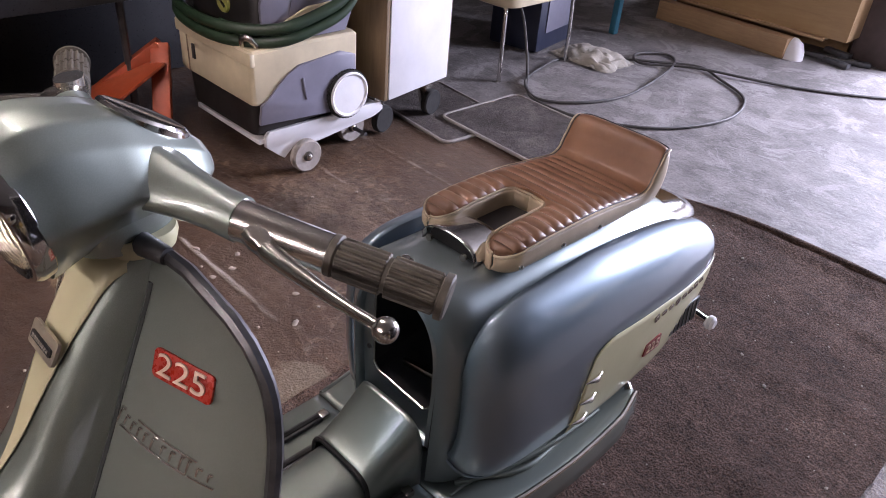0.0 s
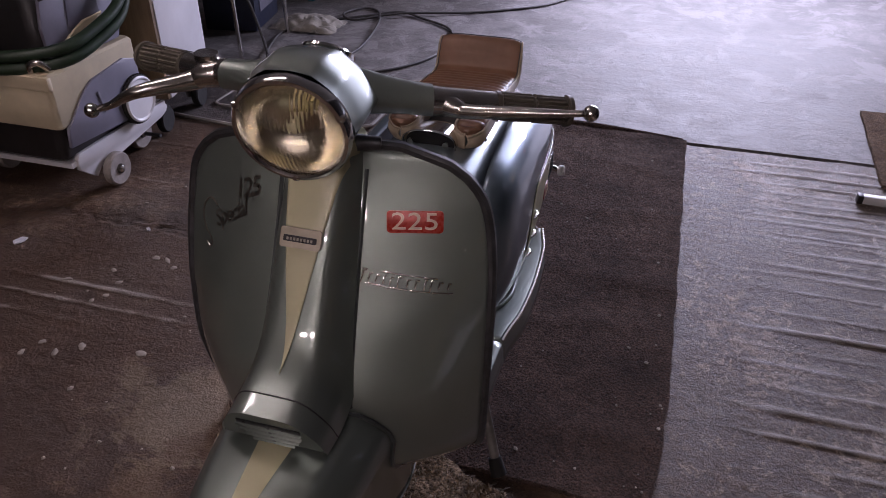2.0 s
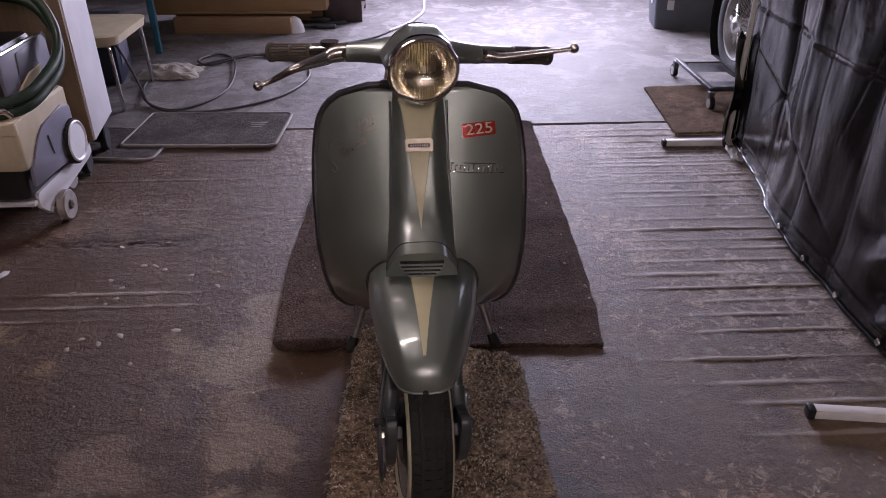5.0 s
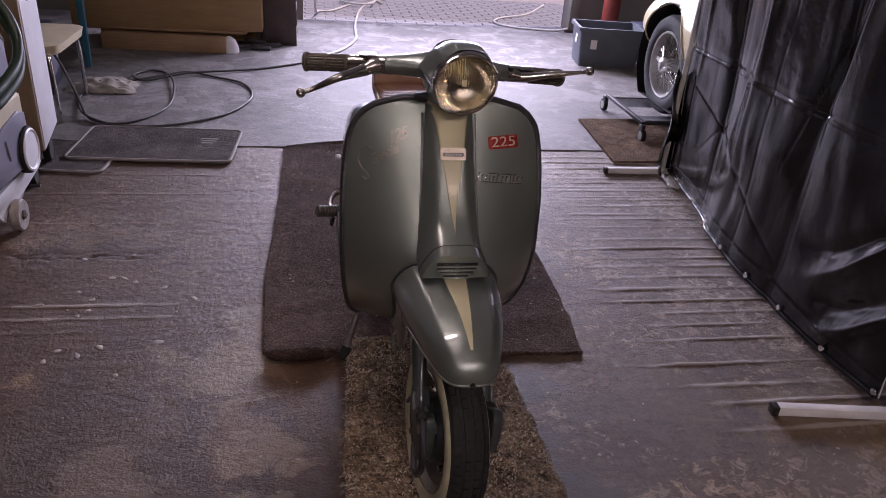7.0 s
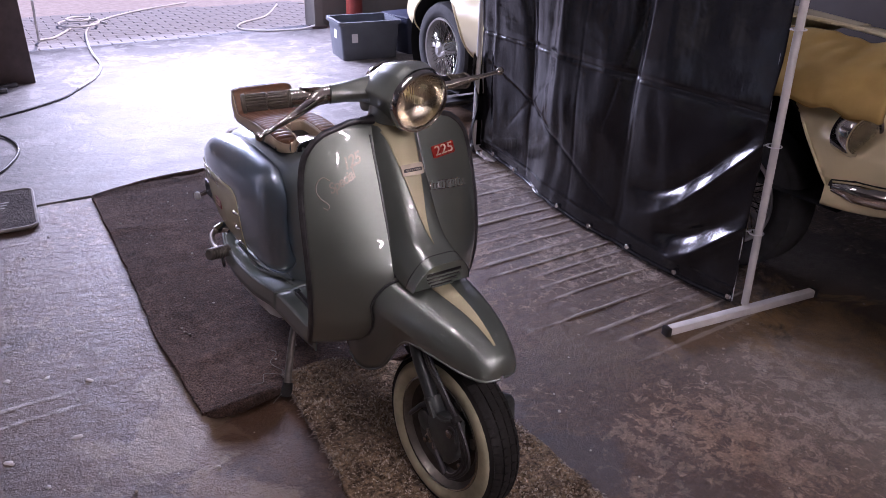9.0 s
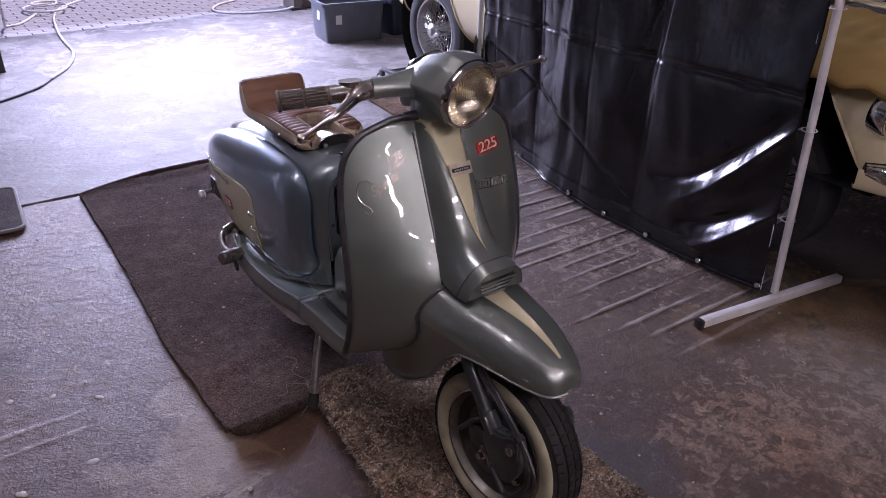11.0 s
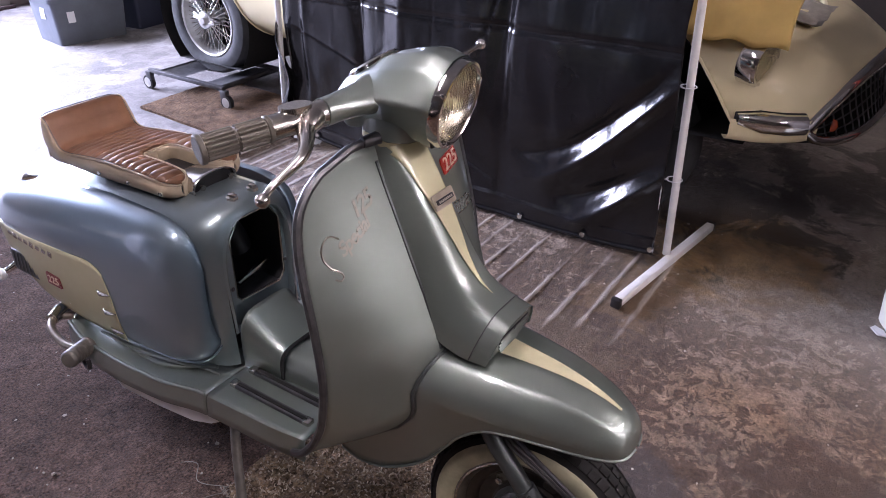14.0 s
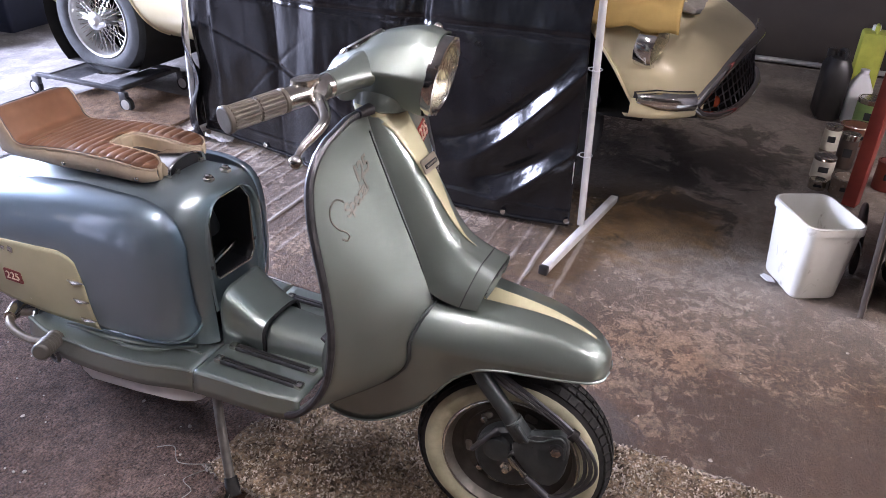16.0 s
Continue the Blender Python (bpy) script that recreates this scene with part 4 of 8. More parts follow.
for s in (-1, 1):
    arm = []
    for f in (0, 0.12, 0.25, 0.4, 0.6, 0.8, 1.0):
        k = 1 - f
        cx, cy, cz = 0.035 + 0.117 * f, 0.268 + 0.031 * f, 1.066 - 0.013 * f
        rz, ry = 0.0225 + 0.016 * k ** 1.8, 0.0225 + 0.036 * k ** 2
        n = 1.35 + 0.9 * f ** 2
        arm.append([(s * (cx - 0.30 * b * ry), cy + b * ry, cz + c * rz) for b, c in superellipse(1, 1, n, 40)])
    sp("handlebar_arm", loft(arm), GREY_PAINT, parent=headset, steer=True, angle=30)
# speedometer dial let into the rear slope
sd = loft([[(x, 0.298 + y, 1.104 + dz - 0.62 * y) for x, y in superellipse(a, b, 2.2, 28)] for dz, a, b in ((-0.010, 0.037, 0.044), (0.000, 0.037, 0.044), (0.004, 0.034, 0.041), (0.002, 0.031, 0.038))])
sp("speedometer", sd, CHROME, "chrome speedometer bezel", parent=headset, steer=True)
# lamp: ring, bowl, glass
FACE = Matrix.Translation((0, 0.138, 1.058)) @ Matrix.Rotation(radians(11.3), 4, "X") @ Matrix.Scale(0.945, 4)


def lamp(bm):
    bm.transform(FACE)
    return bm


ring_bm = loft([[(x, d, z) for x, z in superellipse(r, r, 2.0, 48)] for d, r in ((0.012, 0.0805), (0.010, 0.0825), (-0.003, 0.0835), (-0.010, 0.0800), (-0.011, 0.0755), (-0.007, 0.0715), (0.004, 0.0690))], caps=False)
rim = sp("headlamp_rim", lamp(ring_bm), CHROME, "chrome headlamp rim", steer=True)
bowl = lathe([(0.004, 0.0685), (0.020, 0.060), (0.036, 0.044), (0.045, 0.022), (0.047, 0.004)], 40, "y", cap=(False, True))
sp("reflector", lamp(bowl), REFLECTOR, "yellowed silver reflector", parent=rim, steer=True)
sp("bulb", lamp(lathe([(0.044, 0.006), (0.025, 0.007), (0.018, 0.010), (0.010, 0.009), (0.006, 0.003)], 16, "y")), CREAM, parent=rim, steer=True)
glass = lathe([(0.000, 0.069), (-0.010, 0.064), (-0.017, 0.048), (-0.021, 0.026), (-0.022, 0.003)], 44, "y", cap=(False, True))
gl = sp("headlamp_glass", lamp(glass), LAMP_GLASS, "fluted yellowish headlamp glass", parent=rim, steer=True)
gl.visible_shadow = False
for a in (-90, 25, 155):
    c, s_ = math.cos(radians(a)), math.sin(radians(a))
    sp("rim_clip", lamp(box((0.012, 0.010, 0.010), (0.078 * c, -0.006, 0.078 * s_), (0, 0, 0), 0.003)), CHROME, parent=rim, steer=True)

# lever housings, grips, levers
for s, gs, ge, ball in ((1, (0.205, 0.380, 1.020), (0.330, 0.420, 1.008), (0.370, 0.304, 1.056)), (-1, (-0.232, 0.309, 1.053), (-0.350, 0.355, 1.046), (-0.359, 0.217, 1.006))):
    a0 = STEER @ Vector((s * 0.150, 0.297, 1.053))
    gs, ge, ball = Vector(gs), Vector(ge), Vector(ball)
    gs = ge + (a0 - ge) * 0.56
    d = (ge - a0).normalized()
    hous = tube([a0, a0 + d * 0.012, gs - d * 0.012, gs], [0.0225, 0.0215, 0.0205, 0.0205], 20)
    h = sp("lever_housing", hous, ALLOY, "polished alloy lever housing")
    pivot = a0 + (gs - a0) * 0.62 + Vector((0, -0.030, 0.0 if s > 0 else -0.006))
    perch = tube([a0 + (gs - a0) * 0.25 + Vector((0, -0.006, 0)), a0 + (gs - a0) * 0.45 + Vector((0, -0.020, 0)), pivot], [0.021, 0.019, 0.014] if s < 0 else [0.018, 0.015, 0.010], 12)
    sp("lever_perch", perch, ALLOY, parent=h)
    if s < 0:
        top = loft([[a0 + (gs - a0) * (0.52 + x) + Vector((0, y, z)) for x, y in superellipse(0.26, 0.018, 2.4, 24)] for z in (0.008, 0.022, 0.026)])
        sp("switch_box", top, ALLOY, parent=h)
    kink = pivot + (ball - pivot) * (0.5 if s > 0 else 0.42) + Vector((0, -0.004 if s > 0 else -0.030, 0.001 if s > 0 else 0.012))
    lev = tube([a0 + (gs - a0) * 0.45 + Vector((0, -0.010, 0)), pivot, kink, pivot.lerp(ball, 0.8) + Vector((0, -0.002, 0)), ball], [0.018, 0.0155, 0.0095, 0.0058, 0.0045] if s < 0 else [0.014, 0.0115, 0.0075, 0.0052, 0.0045], 12, smooth=8)
    lv = sp("control_lever", lev, ALLOY, "polished alloy ball-ended lever")
    sp("lever_ball", lathe([(-0.0112 * math.cos(t), 0.0112 * math.sin(t)) for t in [0.1 + i * (math.pi - 0.2) / 12 for i in range(13)]], 20, "z", ball), ALLOY, parent=lv)
    # ribbed grip
    side = d.orthogonal().normalized()
    up = d.cross(side)
    gr = []
    L = (ge - gs).length
    for f, r in ((0, 0.0195), (0.01, 0.0215), (0.06, 0.0215), (0.075, 0.019), (0.09, 0.0192), (0.46, 0.0192), (0.47, 0.0180), (0.50, 0.0180), (0.51, 0.0192), (0.90, 0.0192), (0.915, 0.0185), (0.93, 0.0235), (0.985, 0.0235), (1.0, 0.0205)):
        ring = []
        for k in range(72):
            rr = r
            if 0.085 < f < 0.91 and not 0.465 < f < 0.505:
                rr = r + 0.0022 * (1 if k % 4 < 2 else -0.2)
            a = 2 * math.pi * k / 72
            ring.append(gs + d * L * f + (side * math.cos(a) + up * math.sin(a)) * rr)
        gr.append(ring)
    sp("handlebar_grip", loft(gr), GRIP_RUBBER, "ribbed grey-brown rubber grip", angle=25)

# front wheel and fork
AX = Vector((0, -0.080, 0.238))


def wheel(axle, name, label, steer, whitewall=True):
    cx = Matrix.Translation(axle)

    def w(bm):
        bm.transform(cx)
        return bm
    tread = lathe([(-0.030, 0.150), (-0.046, 0.165), (-0.049, 0.185), (-0.044, 0.205), (-0.030, 0.217), (0, 0.2215), (0.030, 0.217), (0.044, 0.205), (0.049, 0.185), (0.046, 0.165), (0.030, 0.150)], 64, "x", close=True)
    ty = sp(name, w(tread), BLACK_RUBBER, label, steer=steer)
    bl = bmesh.new()
    for k in range(60):
        a = 2 * math.pi * k / 60
        for x, r, wd in ((-0.034, 0.2145, 0.016), (-0.012, 0.2205, 0.013), (0.012, 0.2205, 0.013), (0.034, 0.2145, 0.016)):
            m = Matrix.Rotation(a + (0.05 if abs(x) > 0.02 else 0), 4, "X") @ pose(x, 0, r, 0, 0 if abs(x) < 0.02 else math.copysign(32, x), 0)
            b2 = bmesh.new()
            bmesh.ops.create_cube(b2, size=1.0)
            bmesh.ops.scale(b2, vec=(wd, 0.0195, 0.0050), verts=b2.verts)
            b2.transform(m)
            bl = join(bl, b2)
    sp("tyre_tread", w(bl), BLACK_RUBBER, parent=ty, steer=steer)["kind"] = "stuff"
    for s in (-1, 1):
        ww = loft([[(s * x, r * math.cos(2 * math.pi * k / 56), r * math.sin(2 * math.pi * k / 56)) for k in range(56)] for x, r in ((0.0455, 0.1985), (0.0505, 0.193), (0.0525, 0.181), (0.0510, 0.168), (0.046, 0.1575), (0.036, 0.1565))], caps=False)
        sp("whitewall", w(ww), WHITEWALL, "cream whitewall band", parent=ty, steer=steer)
        rimf = loft([[(s * x, r * math.cos(2 * math.pi * k / 48), r * math.sin(2 * math.pi * k / 48)) for k in range(48)] for x, r in ((0.036, 0.158), (0.0455, 0.157), (0.0475, 0.152), (0.044, 0.149), (0.036, 0.145), (0.028, 0.138))], caps=False)
        rim_ = sp("wheel_rim", w(rimf), RIM_PAINT, "grey pressed steel rim", parent=ty, steer=steer)
        sp("rim_edge", w(loft([[(s * (0.0465 + 0.0022 * math.cos(b)), (0.1525 + 0.0022 * math.sin(b)) * math.cos(2 * math.pi * k / 56), (0.1525 + 0.0022 * math.sin(b)) * math.sin(2 * math.pi * k / 56)) for k in range(56)] for b in [2 * math.pi * q / 6 for q in range(7)]], caps=False)), ALLOY, "bright rolled rim edge", parent=ty, steer=steer)
        # wheel centre in a darker colour than the rim
        well = loft([[(s * x, r * math.cos(2 * math.pi * k / 48), r * math.sin(2 * math.pi * k / 48)) for k in range(48)] for x, r in ((0.028, 0.138), (0.024, 0.122), (0.014, 0.114), (0.012, 0.085), (0.018, 0.080), (0.018, 0.010))], caps=False)
        sp("wheel_well", w(well), WELL_PAINT, "dark wheel centre", parent=ty, steer=steer)
        for k in range(6):
            a = radians(20 + 60 * k)
            slot = prism(rounded(0.030, 0.016, 0.007), 0.002, "x", (s * 0.0158 - 0.001, 0, 0))
            slot.transform(Matrix.Rotation(a, 4, "X") @ Matrix.Translation((0, 0, 0.101)))
            sp("vent_slot", w(slot), RIM_PAINT, parent=ty, steer=steer)
        for k in range(4):
            a = radians(45 + 90 * k)
            sp("wheel_nut", w(lathe([(s * 0.012, 0.009), (s * 0.024, 0.009), (s * 0.026, 0.006)], 6, "x", (0, 0.098 * math.cos(a), 0.098 * math.sin(a)))), ALLOY, parent=ty, steer=steer)
    drum = lathe([(-0.052, 0.03), (-0.050, 0.072), (-0.042, 0.080), (0.042, 0.080), (0.050, 0.072), (0.052, 0.03)], 40, "x")
    sp("brake_drum", w(drum), FORK_PAINT, "dark grey brake drum", parent=ty, steer=steer)
    return ty


wheel(AX, "front_wheel", "whitewall front tyre on a grey rim", True)
for s in (-1, 1):
    leg = tube([(s * 0.055, 0.040, 0.53), (s * 0.074, -0.008, 0.462), (s * 0.078, -0.060, 0.398), (s * 0.078, -0.098, 0.345)], [0.0185, 0.0185, 0.018, 0.018], 16, smooth=5)
    fk = sp("fork_leg", leg, FORK_PAINT, "dark grey fork leg with trailing link", steer=True)
    link = prism([(-0.118, 0.350), (-0.132, 0.349), (-0.151, 0.353), (-0.172, 0.367), (-0.189, 0.373), (-0.201, 0.367), (-0.208, 0.350), (-0.210, 0.310), (-0.206, 0.272), (-0.195, 0.245), (-0.180, 0.230), (-0.162, 0.228), (-0.127, 0.250), (-0.104, 0.278), (-0.092, 0.300), (-0.088, 0.322)], 0.024, "x", (s * 0.083 - 0.012, 0, 0), bevel=0.005)
    cov = sp("fork_link_cover", link, FORK_PAINT, "dark grey pressed link cover", parent=fk, steer=True)
    sp("cover_bead", tube([(s * 0.0955, -0.116, 0.342), (s * 0.0955, -0.134, 0.341), (s * 0.0955, -0.152, 0.345), (s * 0.0955, -0.173, 0.358), (s * 0.0955, -0.187, 0.363), (s * 0.0955, -0.196, 0.358), (s * 0.0955, -0.200, 0.346), (s * 0.0955, -0.201, 0.312)], 0.0028, 8, smooth=4), FORK_PAINT, parent=cov, steer=True)
    sp("clamp_sleeve", tube([(s * 0.079, -0.082, 0.372), (s * 0.079, -0.108, 0.336), (s * 0.079, -0.112, 0.330)], [0.021, 0.0215, 0.017], 16), FORK_PAINT, parent=fk, steer=True)
    sp("clamp_flange", box((0.010, 0.008, 0.044), (s * 0.100, -0.109, 0.356), (-36, 0, 0), 0.002), FORK_PAINT, parent=fk, steer=True)
    sp("pivot_washer", lathe([(s * 0.094, 0.0165), (s * 0.0970, 0.0165), (s * 0.0975, 0.008)], 20, "x", (0, -0.183, 0.331)), STEEL_DARK, parent=fk, steer=True)
    sp("pivot_bolt", lathe([(s * 0.097, 0.0115), (s * 0.105, 0.0115), (s * 0.107, 0.008)], 6, "x", (0, -0.183, 0.331)), ALLOY, parent=fk, steer=True)
    sp("axle_washer", lathe([(s * 0.052, 0.024), (s * 0.066, 0.024), (s * 0.068, 0.010)], 24, "x", AX), STEEL_DARK, parent=fk, steer=True)
    sp("axle_nut", lathe([(s * 0.066, 0.014), (s * 0.078, 0.014), (s * 0.080, 0.009), (s * 0.090, 0.008), (s * 0.091, 0.003)], 6, "x", AX), ALLOY, parent=fk, steer=True)
    sp("link_arm", box((0.016, 0.15, 0.030), (s * 0.064, -0.125, 0.285), (-38, 0, 0), 0.006), STEEL_DARK, parent=fk, steer=True)
    sp("link_end", lathe([(s * 0.055, 0.030), (s * 0.070, 0.029), (s * 0.072, 0.025)], 24, "x", (0, -0.052, 0.272)), FORK_PAINT, "dark cast link end", parent=fk, steer=True)
for off, dz, r, m in ((0, 0, 0.0048, CABLE), (0.010, 0.006, 0.0042, STEEL_DARK), (-0.010, -0.006, 0.0042, CABLE)):
    sp("brake_cable", tube([(-0.060, -0.012 - off * 0.5, 0.490), (-0.078, -0.060 - off, 0.462 + dz), (-0.098, -0.136 - off * 0.4, 0.435 + dz), (-0.112, -0.215, 0.393 + dz), (-0.114, -0.252 - off, 0.345), (-0.110, -0.256 - off, 0.285), (-0.104, -0.213, 0.222 - off * 0.6), (-0.098, -0.172, 0.205 - off * 0.3), (-0.090, -0.125, 0.238), (-0.086, -0.105, 0.256)], r, 8, smooth=8), m, "grey sheathed cable", steer=True)
sp("cable_band", tube([(-0.111, -0.208, 0.397), (-0.112, -0.220, 0.390)], 0.013, 12), BLACK_RUBBER, "black band round the cables", steer=True)
sp("cable_sleeve", tube([(-0.100, -0.180, 0.203), (-0.090, -0.128, 0.236)], 0.0078, 10), STEEL_DARK, steer=True)
sp("brake_arm", tube([(-0.060, -0.050, 0.318), (-0.074, -0.036, 0.312), (-0.078, 0.000, 0.266)], [0.012, 0.007, 0.006], 10), STEEL_DARK, steer=True)
sp("brake_adjuster", tube([(-0.084, -0.086, 0.276), (-0.086, -0.098, 0.262), (-0.086, -0.112, 0.250), (-0.088, -0.124, 0.240)], [0.007, 0.009, 0.006, 0.009], 10), ALLOY, steer=True)

# floorboards and tunnel
FB_Y = [0.385, 0.45, 0.66, 0.80, 0.95, 1.08, 1.17]
fb_out = pchip(FB_Y, [0.196, 0.205, 0.214, 0.236, 0.244, 0.241, 0.222])
fb_in = pchip(FB_Y, [0.0, 0.0, 0.0, 0.10, 0.12, 0.13, 0.15])
fb_z = pchip(FB_Y, [0.335, 0.335, 0.333, 0.325, 0.322, 0.326, 0.335])


def floor_side(s, y0, y1, n):
    def p(u, v):
        y = y0 + (y1 - y0) * u
        o, i, z = fb_out(y), fb_in(y), fb_z(y)
        if v < 0.7:
            x, zz = i + (o - 0.012 - i) * v / 0.7, z
        elif v < 0.85:
            f = (v - 0.7) / 0.15
            x, zz = o - 0.012 + 0.010 * f, z - 0.004 * f * f
        else:
            f = (v - 0.85) / 0.15
            x, zz = o - 0.002 + 0.006 * f, z - 0.004 - 0.052 * f
        return (s * x, y, zz)
    return grid(p, n, 20)


for s in (-1, 1):
    f1 = sp("floorboard", floor_side(s, 0.37, 0.652, 16), GREY_PAINT, "grey-green ribbed floorboard")
    solid(f1, 0.004, 0)
    f2 = sp("rear_floorboard", floor_side(s, 0.656, 1.17, 30), GREY_PAINT, "grey-blue rear floorboard")
    solid(f2, 0.004, 0)
    sp("floor_edge", tube([(s * (fb_out(y) - 0.004), y, fb_z(y) - 0.001) for y in [0.66 + 0.51 * k / 20 for k in range(21)]], 0.0055, 8), ALLOY if s > 0 else GREY_PAINT, parent=f2)
    sp("floor_end", tube([(s * 0.205, 1.165, 0.331), (s * 0.185, 1.178, 0.335), (s * 0.155, 1.172, 0.338)], 0.008, 8, smooth=4), ALLOY, parent=f2)
    for x in (0.094, 0.152):
        sp("floor_runner", box((0.020, 0.235, 0.010), (s * x, 0.510, 0.340), bevel=0.002), STEEL_DARK, "grooved runner strip", parent=f1)
        sp("runner_insert", box((0.009, 0.205, 0.006), (s * x, 0.510, 0.3445), bevel=0.002), BLACK_RUBBER, parent=f1)
        for y in (0.398, 0.622):
            sp("runner_cap", box((0.021, 0.020, 0.013), (s * x, y, 0.3405), bevel=0.003), ALLOY, parent=f1)
    sp("rear_bead", tube([(s * 0.135, 0.70, 0.342), (s * 0.165, 0.78, 0.336), (s * 0.190, 0.92, 0.334), (s * 0.198, 1.06, 0.337)], [0.004, 0.007, 0.007, 0.004], 8, smooth=6), GREY_PAINT, parent=f2)


def tunnel_point(u, v):
    y = 0.30 + 0.30 * u
    w = 0.066 + 0.010 * u
    h = 0.062 + 0.014 * u ** 2
    a = math.pi * v
    return (-w * math.copysign(abs(math.cos(a)) ** 0.7, math.cos(a)), y, 0.331 + h * abs(math.sin(a)) ** 0.7)


sp("floor_tunnel", grid(tunnel_point, 12, 21), GREY_PAINT, "grey-green centre tunnel")


def bridge_point(u, v):
    y = 0.545 + 0.112 * u
    w = 0.076 + 0.012 * u ** 1.5
    h = 0.076 + 0.070 * u ** 1.3
    a = math.pi * v
    return (0.0 - w * math.copysign(abs(math.cos(a)) ** 0.42, math.cos(a)), y, 0.333 + h * abs(math.sin(a)) ** 0.42)


br = sp("bridge_piece", grid(bridge_point, 14, 25), GREY_PAINT, "grey-green bridge piece at the front of the engine bay")
solid(br, 0.003)
sp("rubber_seal", tube([bridge_point(0, k / 24) for k in range(25)], 0.005, 8), BLACK_RUBBER, "black rubber seal", parent=br)
sp("brake_pedal", box((0.045, 0.060, 0.010), (-0.045, 0.365, 0.405), (35, 0, 0), 0.004), STEEL_DARK, "brown pedal plate")

# frame cowl: hoop round the air-box opening, running back below the seat
CW_Y = [0.660, 0.668, 0.686, 0.72, 0.90, 1.10, 1.30, 1.45, 1.53]
cw_w = pchip(CW_Y, [0.105, 0.118, 0.134, 0.147, 0.145, 0.138, 0.128, 0.115, 0.10])
cw_top = pchip(CW_Y, [0.720, 0.731, 0.739, 0.744, 0.742, 0.722, 0.685, 0.635, 0.595])
cw_low = pchip(CW_Y, [0.345, 0.345, 0.345, 0.345, 0.36, 0.40, 0.44, 0.47, 0.49])


def arch(y, w, top, low, n=41, e=2.9):
    out = []
    mid = top - 0.15
    for k in range(n):
        v = k / (n - 1)
        if v < 0.2:
            out.append((-w * (0.93 + 0.07 * v / 0.2), y, low + (mid - low) * v / 0.2))
        elif v > 0.8:
            out.append((w * (0.93 + 0.07 * (1 - v) / 0.2), y, low + (mid - low) * (1 - v) / 0.2))
        else:
            t = math.pi * (v - 0.2) / 0.6
            c, s = math.cos(t), math.sin(t)
            out.append((-w * math.copysign(abs(c) ** (2 / e), c), y, mid + (top - mid) * abs(s) ** (2 / e)))
    return out


bm = bmesh.new()
prev = None
for y in [0.660 + (1.53 - 0.660) * (k / 48) ** 1.5 for k in range(49)]:
    row = [bm.verts.new(p) for p in arch(y, cw_w(y), cw_top(y), cw_low(y))]
    if prev:
        for j in range(len(row) - 1):
            bm.faces.new((prev[j], row[j], row[j + 1], prev[j + 1]))
    prev = row
bm.faces.new(prev)
sp("frame_cowl", bm, HALF_TINT_PAINT, "grey metallic frame cowl")
# front face with the opening
outer = arch(0.660, cw_w(0.660), cw_top(0.660), 0.43, 61)
lip = [(x * 0.95, 0.656, 0.434 + (z - 0.43) * 0.975) for x, y, z in outer]
step = [(x * 0.91, 0.660, 0.437 + (z - 0.43) * 0.955) for x, y, z in outer]
flange = [(x * 0.89, 0.672, 0.440 + (z - 0.43) * 0.945) for x, y, z in outer]
# the opening: a rectangle with its corners cut off
OPEN = [(-0.046, 0.484), (-0.070, 0.512), (-0.070, 0.660), (-0.042, 0.700), (0.052, 0.700), (0.080, 0.660), (0.080, 0.512), (0.056, 0.484)]


def opening_at(x, z):
    """The point of the opening's edge that lies towards x, z."""
    ang = math.atan2(z - 0.595, x)
    best = None
    for (ax, az), (bx_, bz_) in zip(OPEN, OPEN[1:] + OPEN[:1]):
        for k in range(24):
            px, pz = ax + (bx_ - ax) * k / 24, az + (bz_ - az) * k / 24
            dif = abs((math.atan2(pz - 0.595, px) - ang + math.pi) % (2 * math.pi) - math.pi)
            if best is None or dif < best[0]:
                best = (dif, px, pz)
    return (best[1] + 0.004, 0.675, best[2])


inner = [opening_at(x, z) for x, y, z in outer]
deep = [(x * 1.25, y + 0.20, z) for x, y, z in inner]
fb = bmesh.new()
made = [[fb.verts.new(p) for p in r] for r in (outer, lip, step, flange, inner)]
for a, b in zip(made, made[1:]):
    for j in range(len(a)):
        k = (j + 1) % len(a)
        fb.faces.new((a[j], a[k], b[k], b[j]))
sp("front_hoop", fb, HALF_TINT_PAINT, "grey hoop round the air-box opening")
sp("opening_seal", tube([*inner, inner[0]], 0.0025, 6), ALLOY, "bright edge of the opening")
# the cavity's lining carries its shade as black colour
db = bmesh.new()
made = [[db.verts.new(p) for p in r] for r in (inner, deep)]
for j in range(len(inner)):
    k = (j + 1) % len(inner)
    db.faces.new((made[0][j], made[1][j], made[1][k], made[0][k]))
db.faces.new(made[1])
sp("air_box_cavity", db, DARK, "empty air-box cavity lined black for its shade")
sp("air_hose", tube([(0.045, 0.78, 0.56), (0.02, 0.78, 0.62), (-0.02, 0.80, 0.63)], 0.030, 14, smooth=5), BLACK_PLASTIC)
sp("cavity_strap", box((0.10, 0.012, 0.014), (0.02, 0.715, 0.525), (0, -12, 0), 0.003), ALLOY)
for x, y in ((-0.022, 0.698), (0.038, 0.698)):
    sp("seat_bolt", lathe([(cw_top(y) - 0.004, 0.014), (cw_top(y) + 0.004, 0.014), (cw_top(y) + 0.005, 0.008), (cw_top(y) + 0.011, 0.008), (cw_top(y) + 0.012, 0.004)], 6, "z", (x, y, 0)), ALLOY, "small alloy bolt")
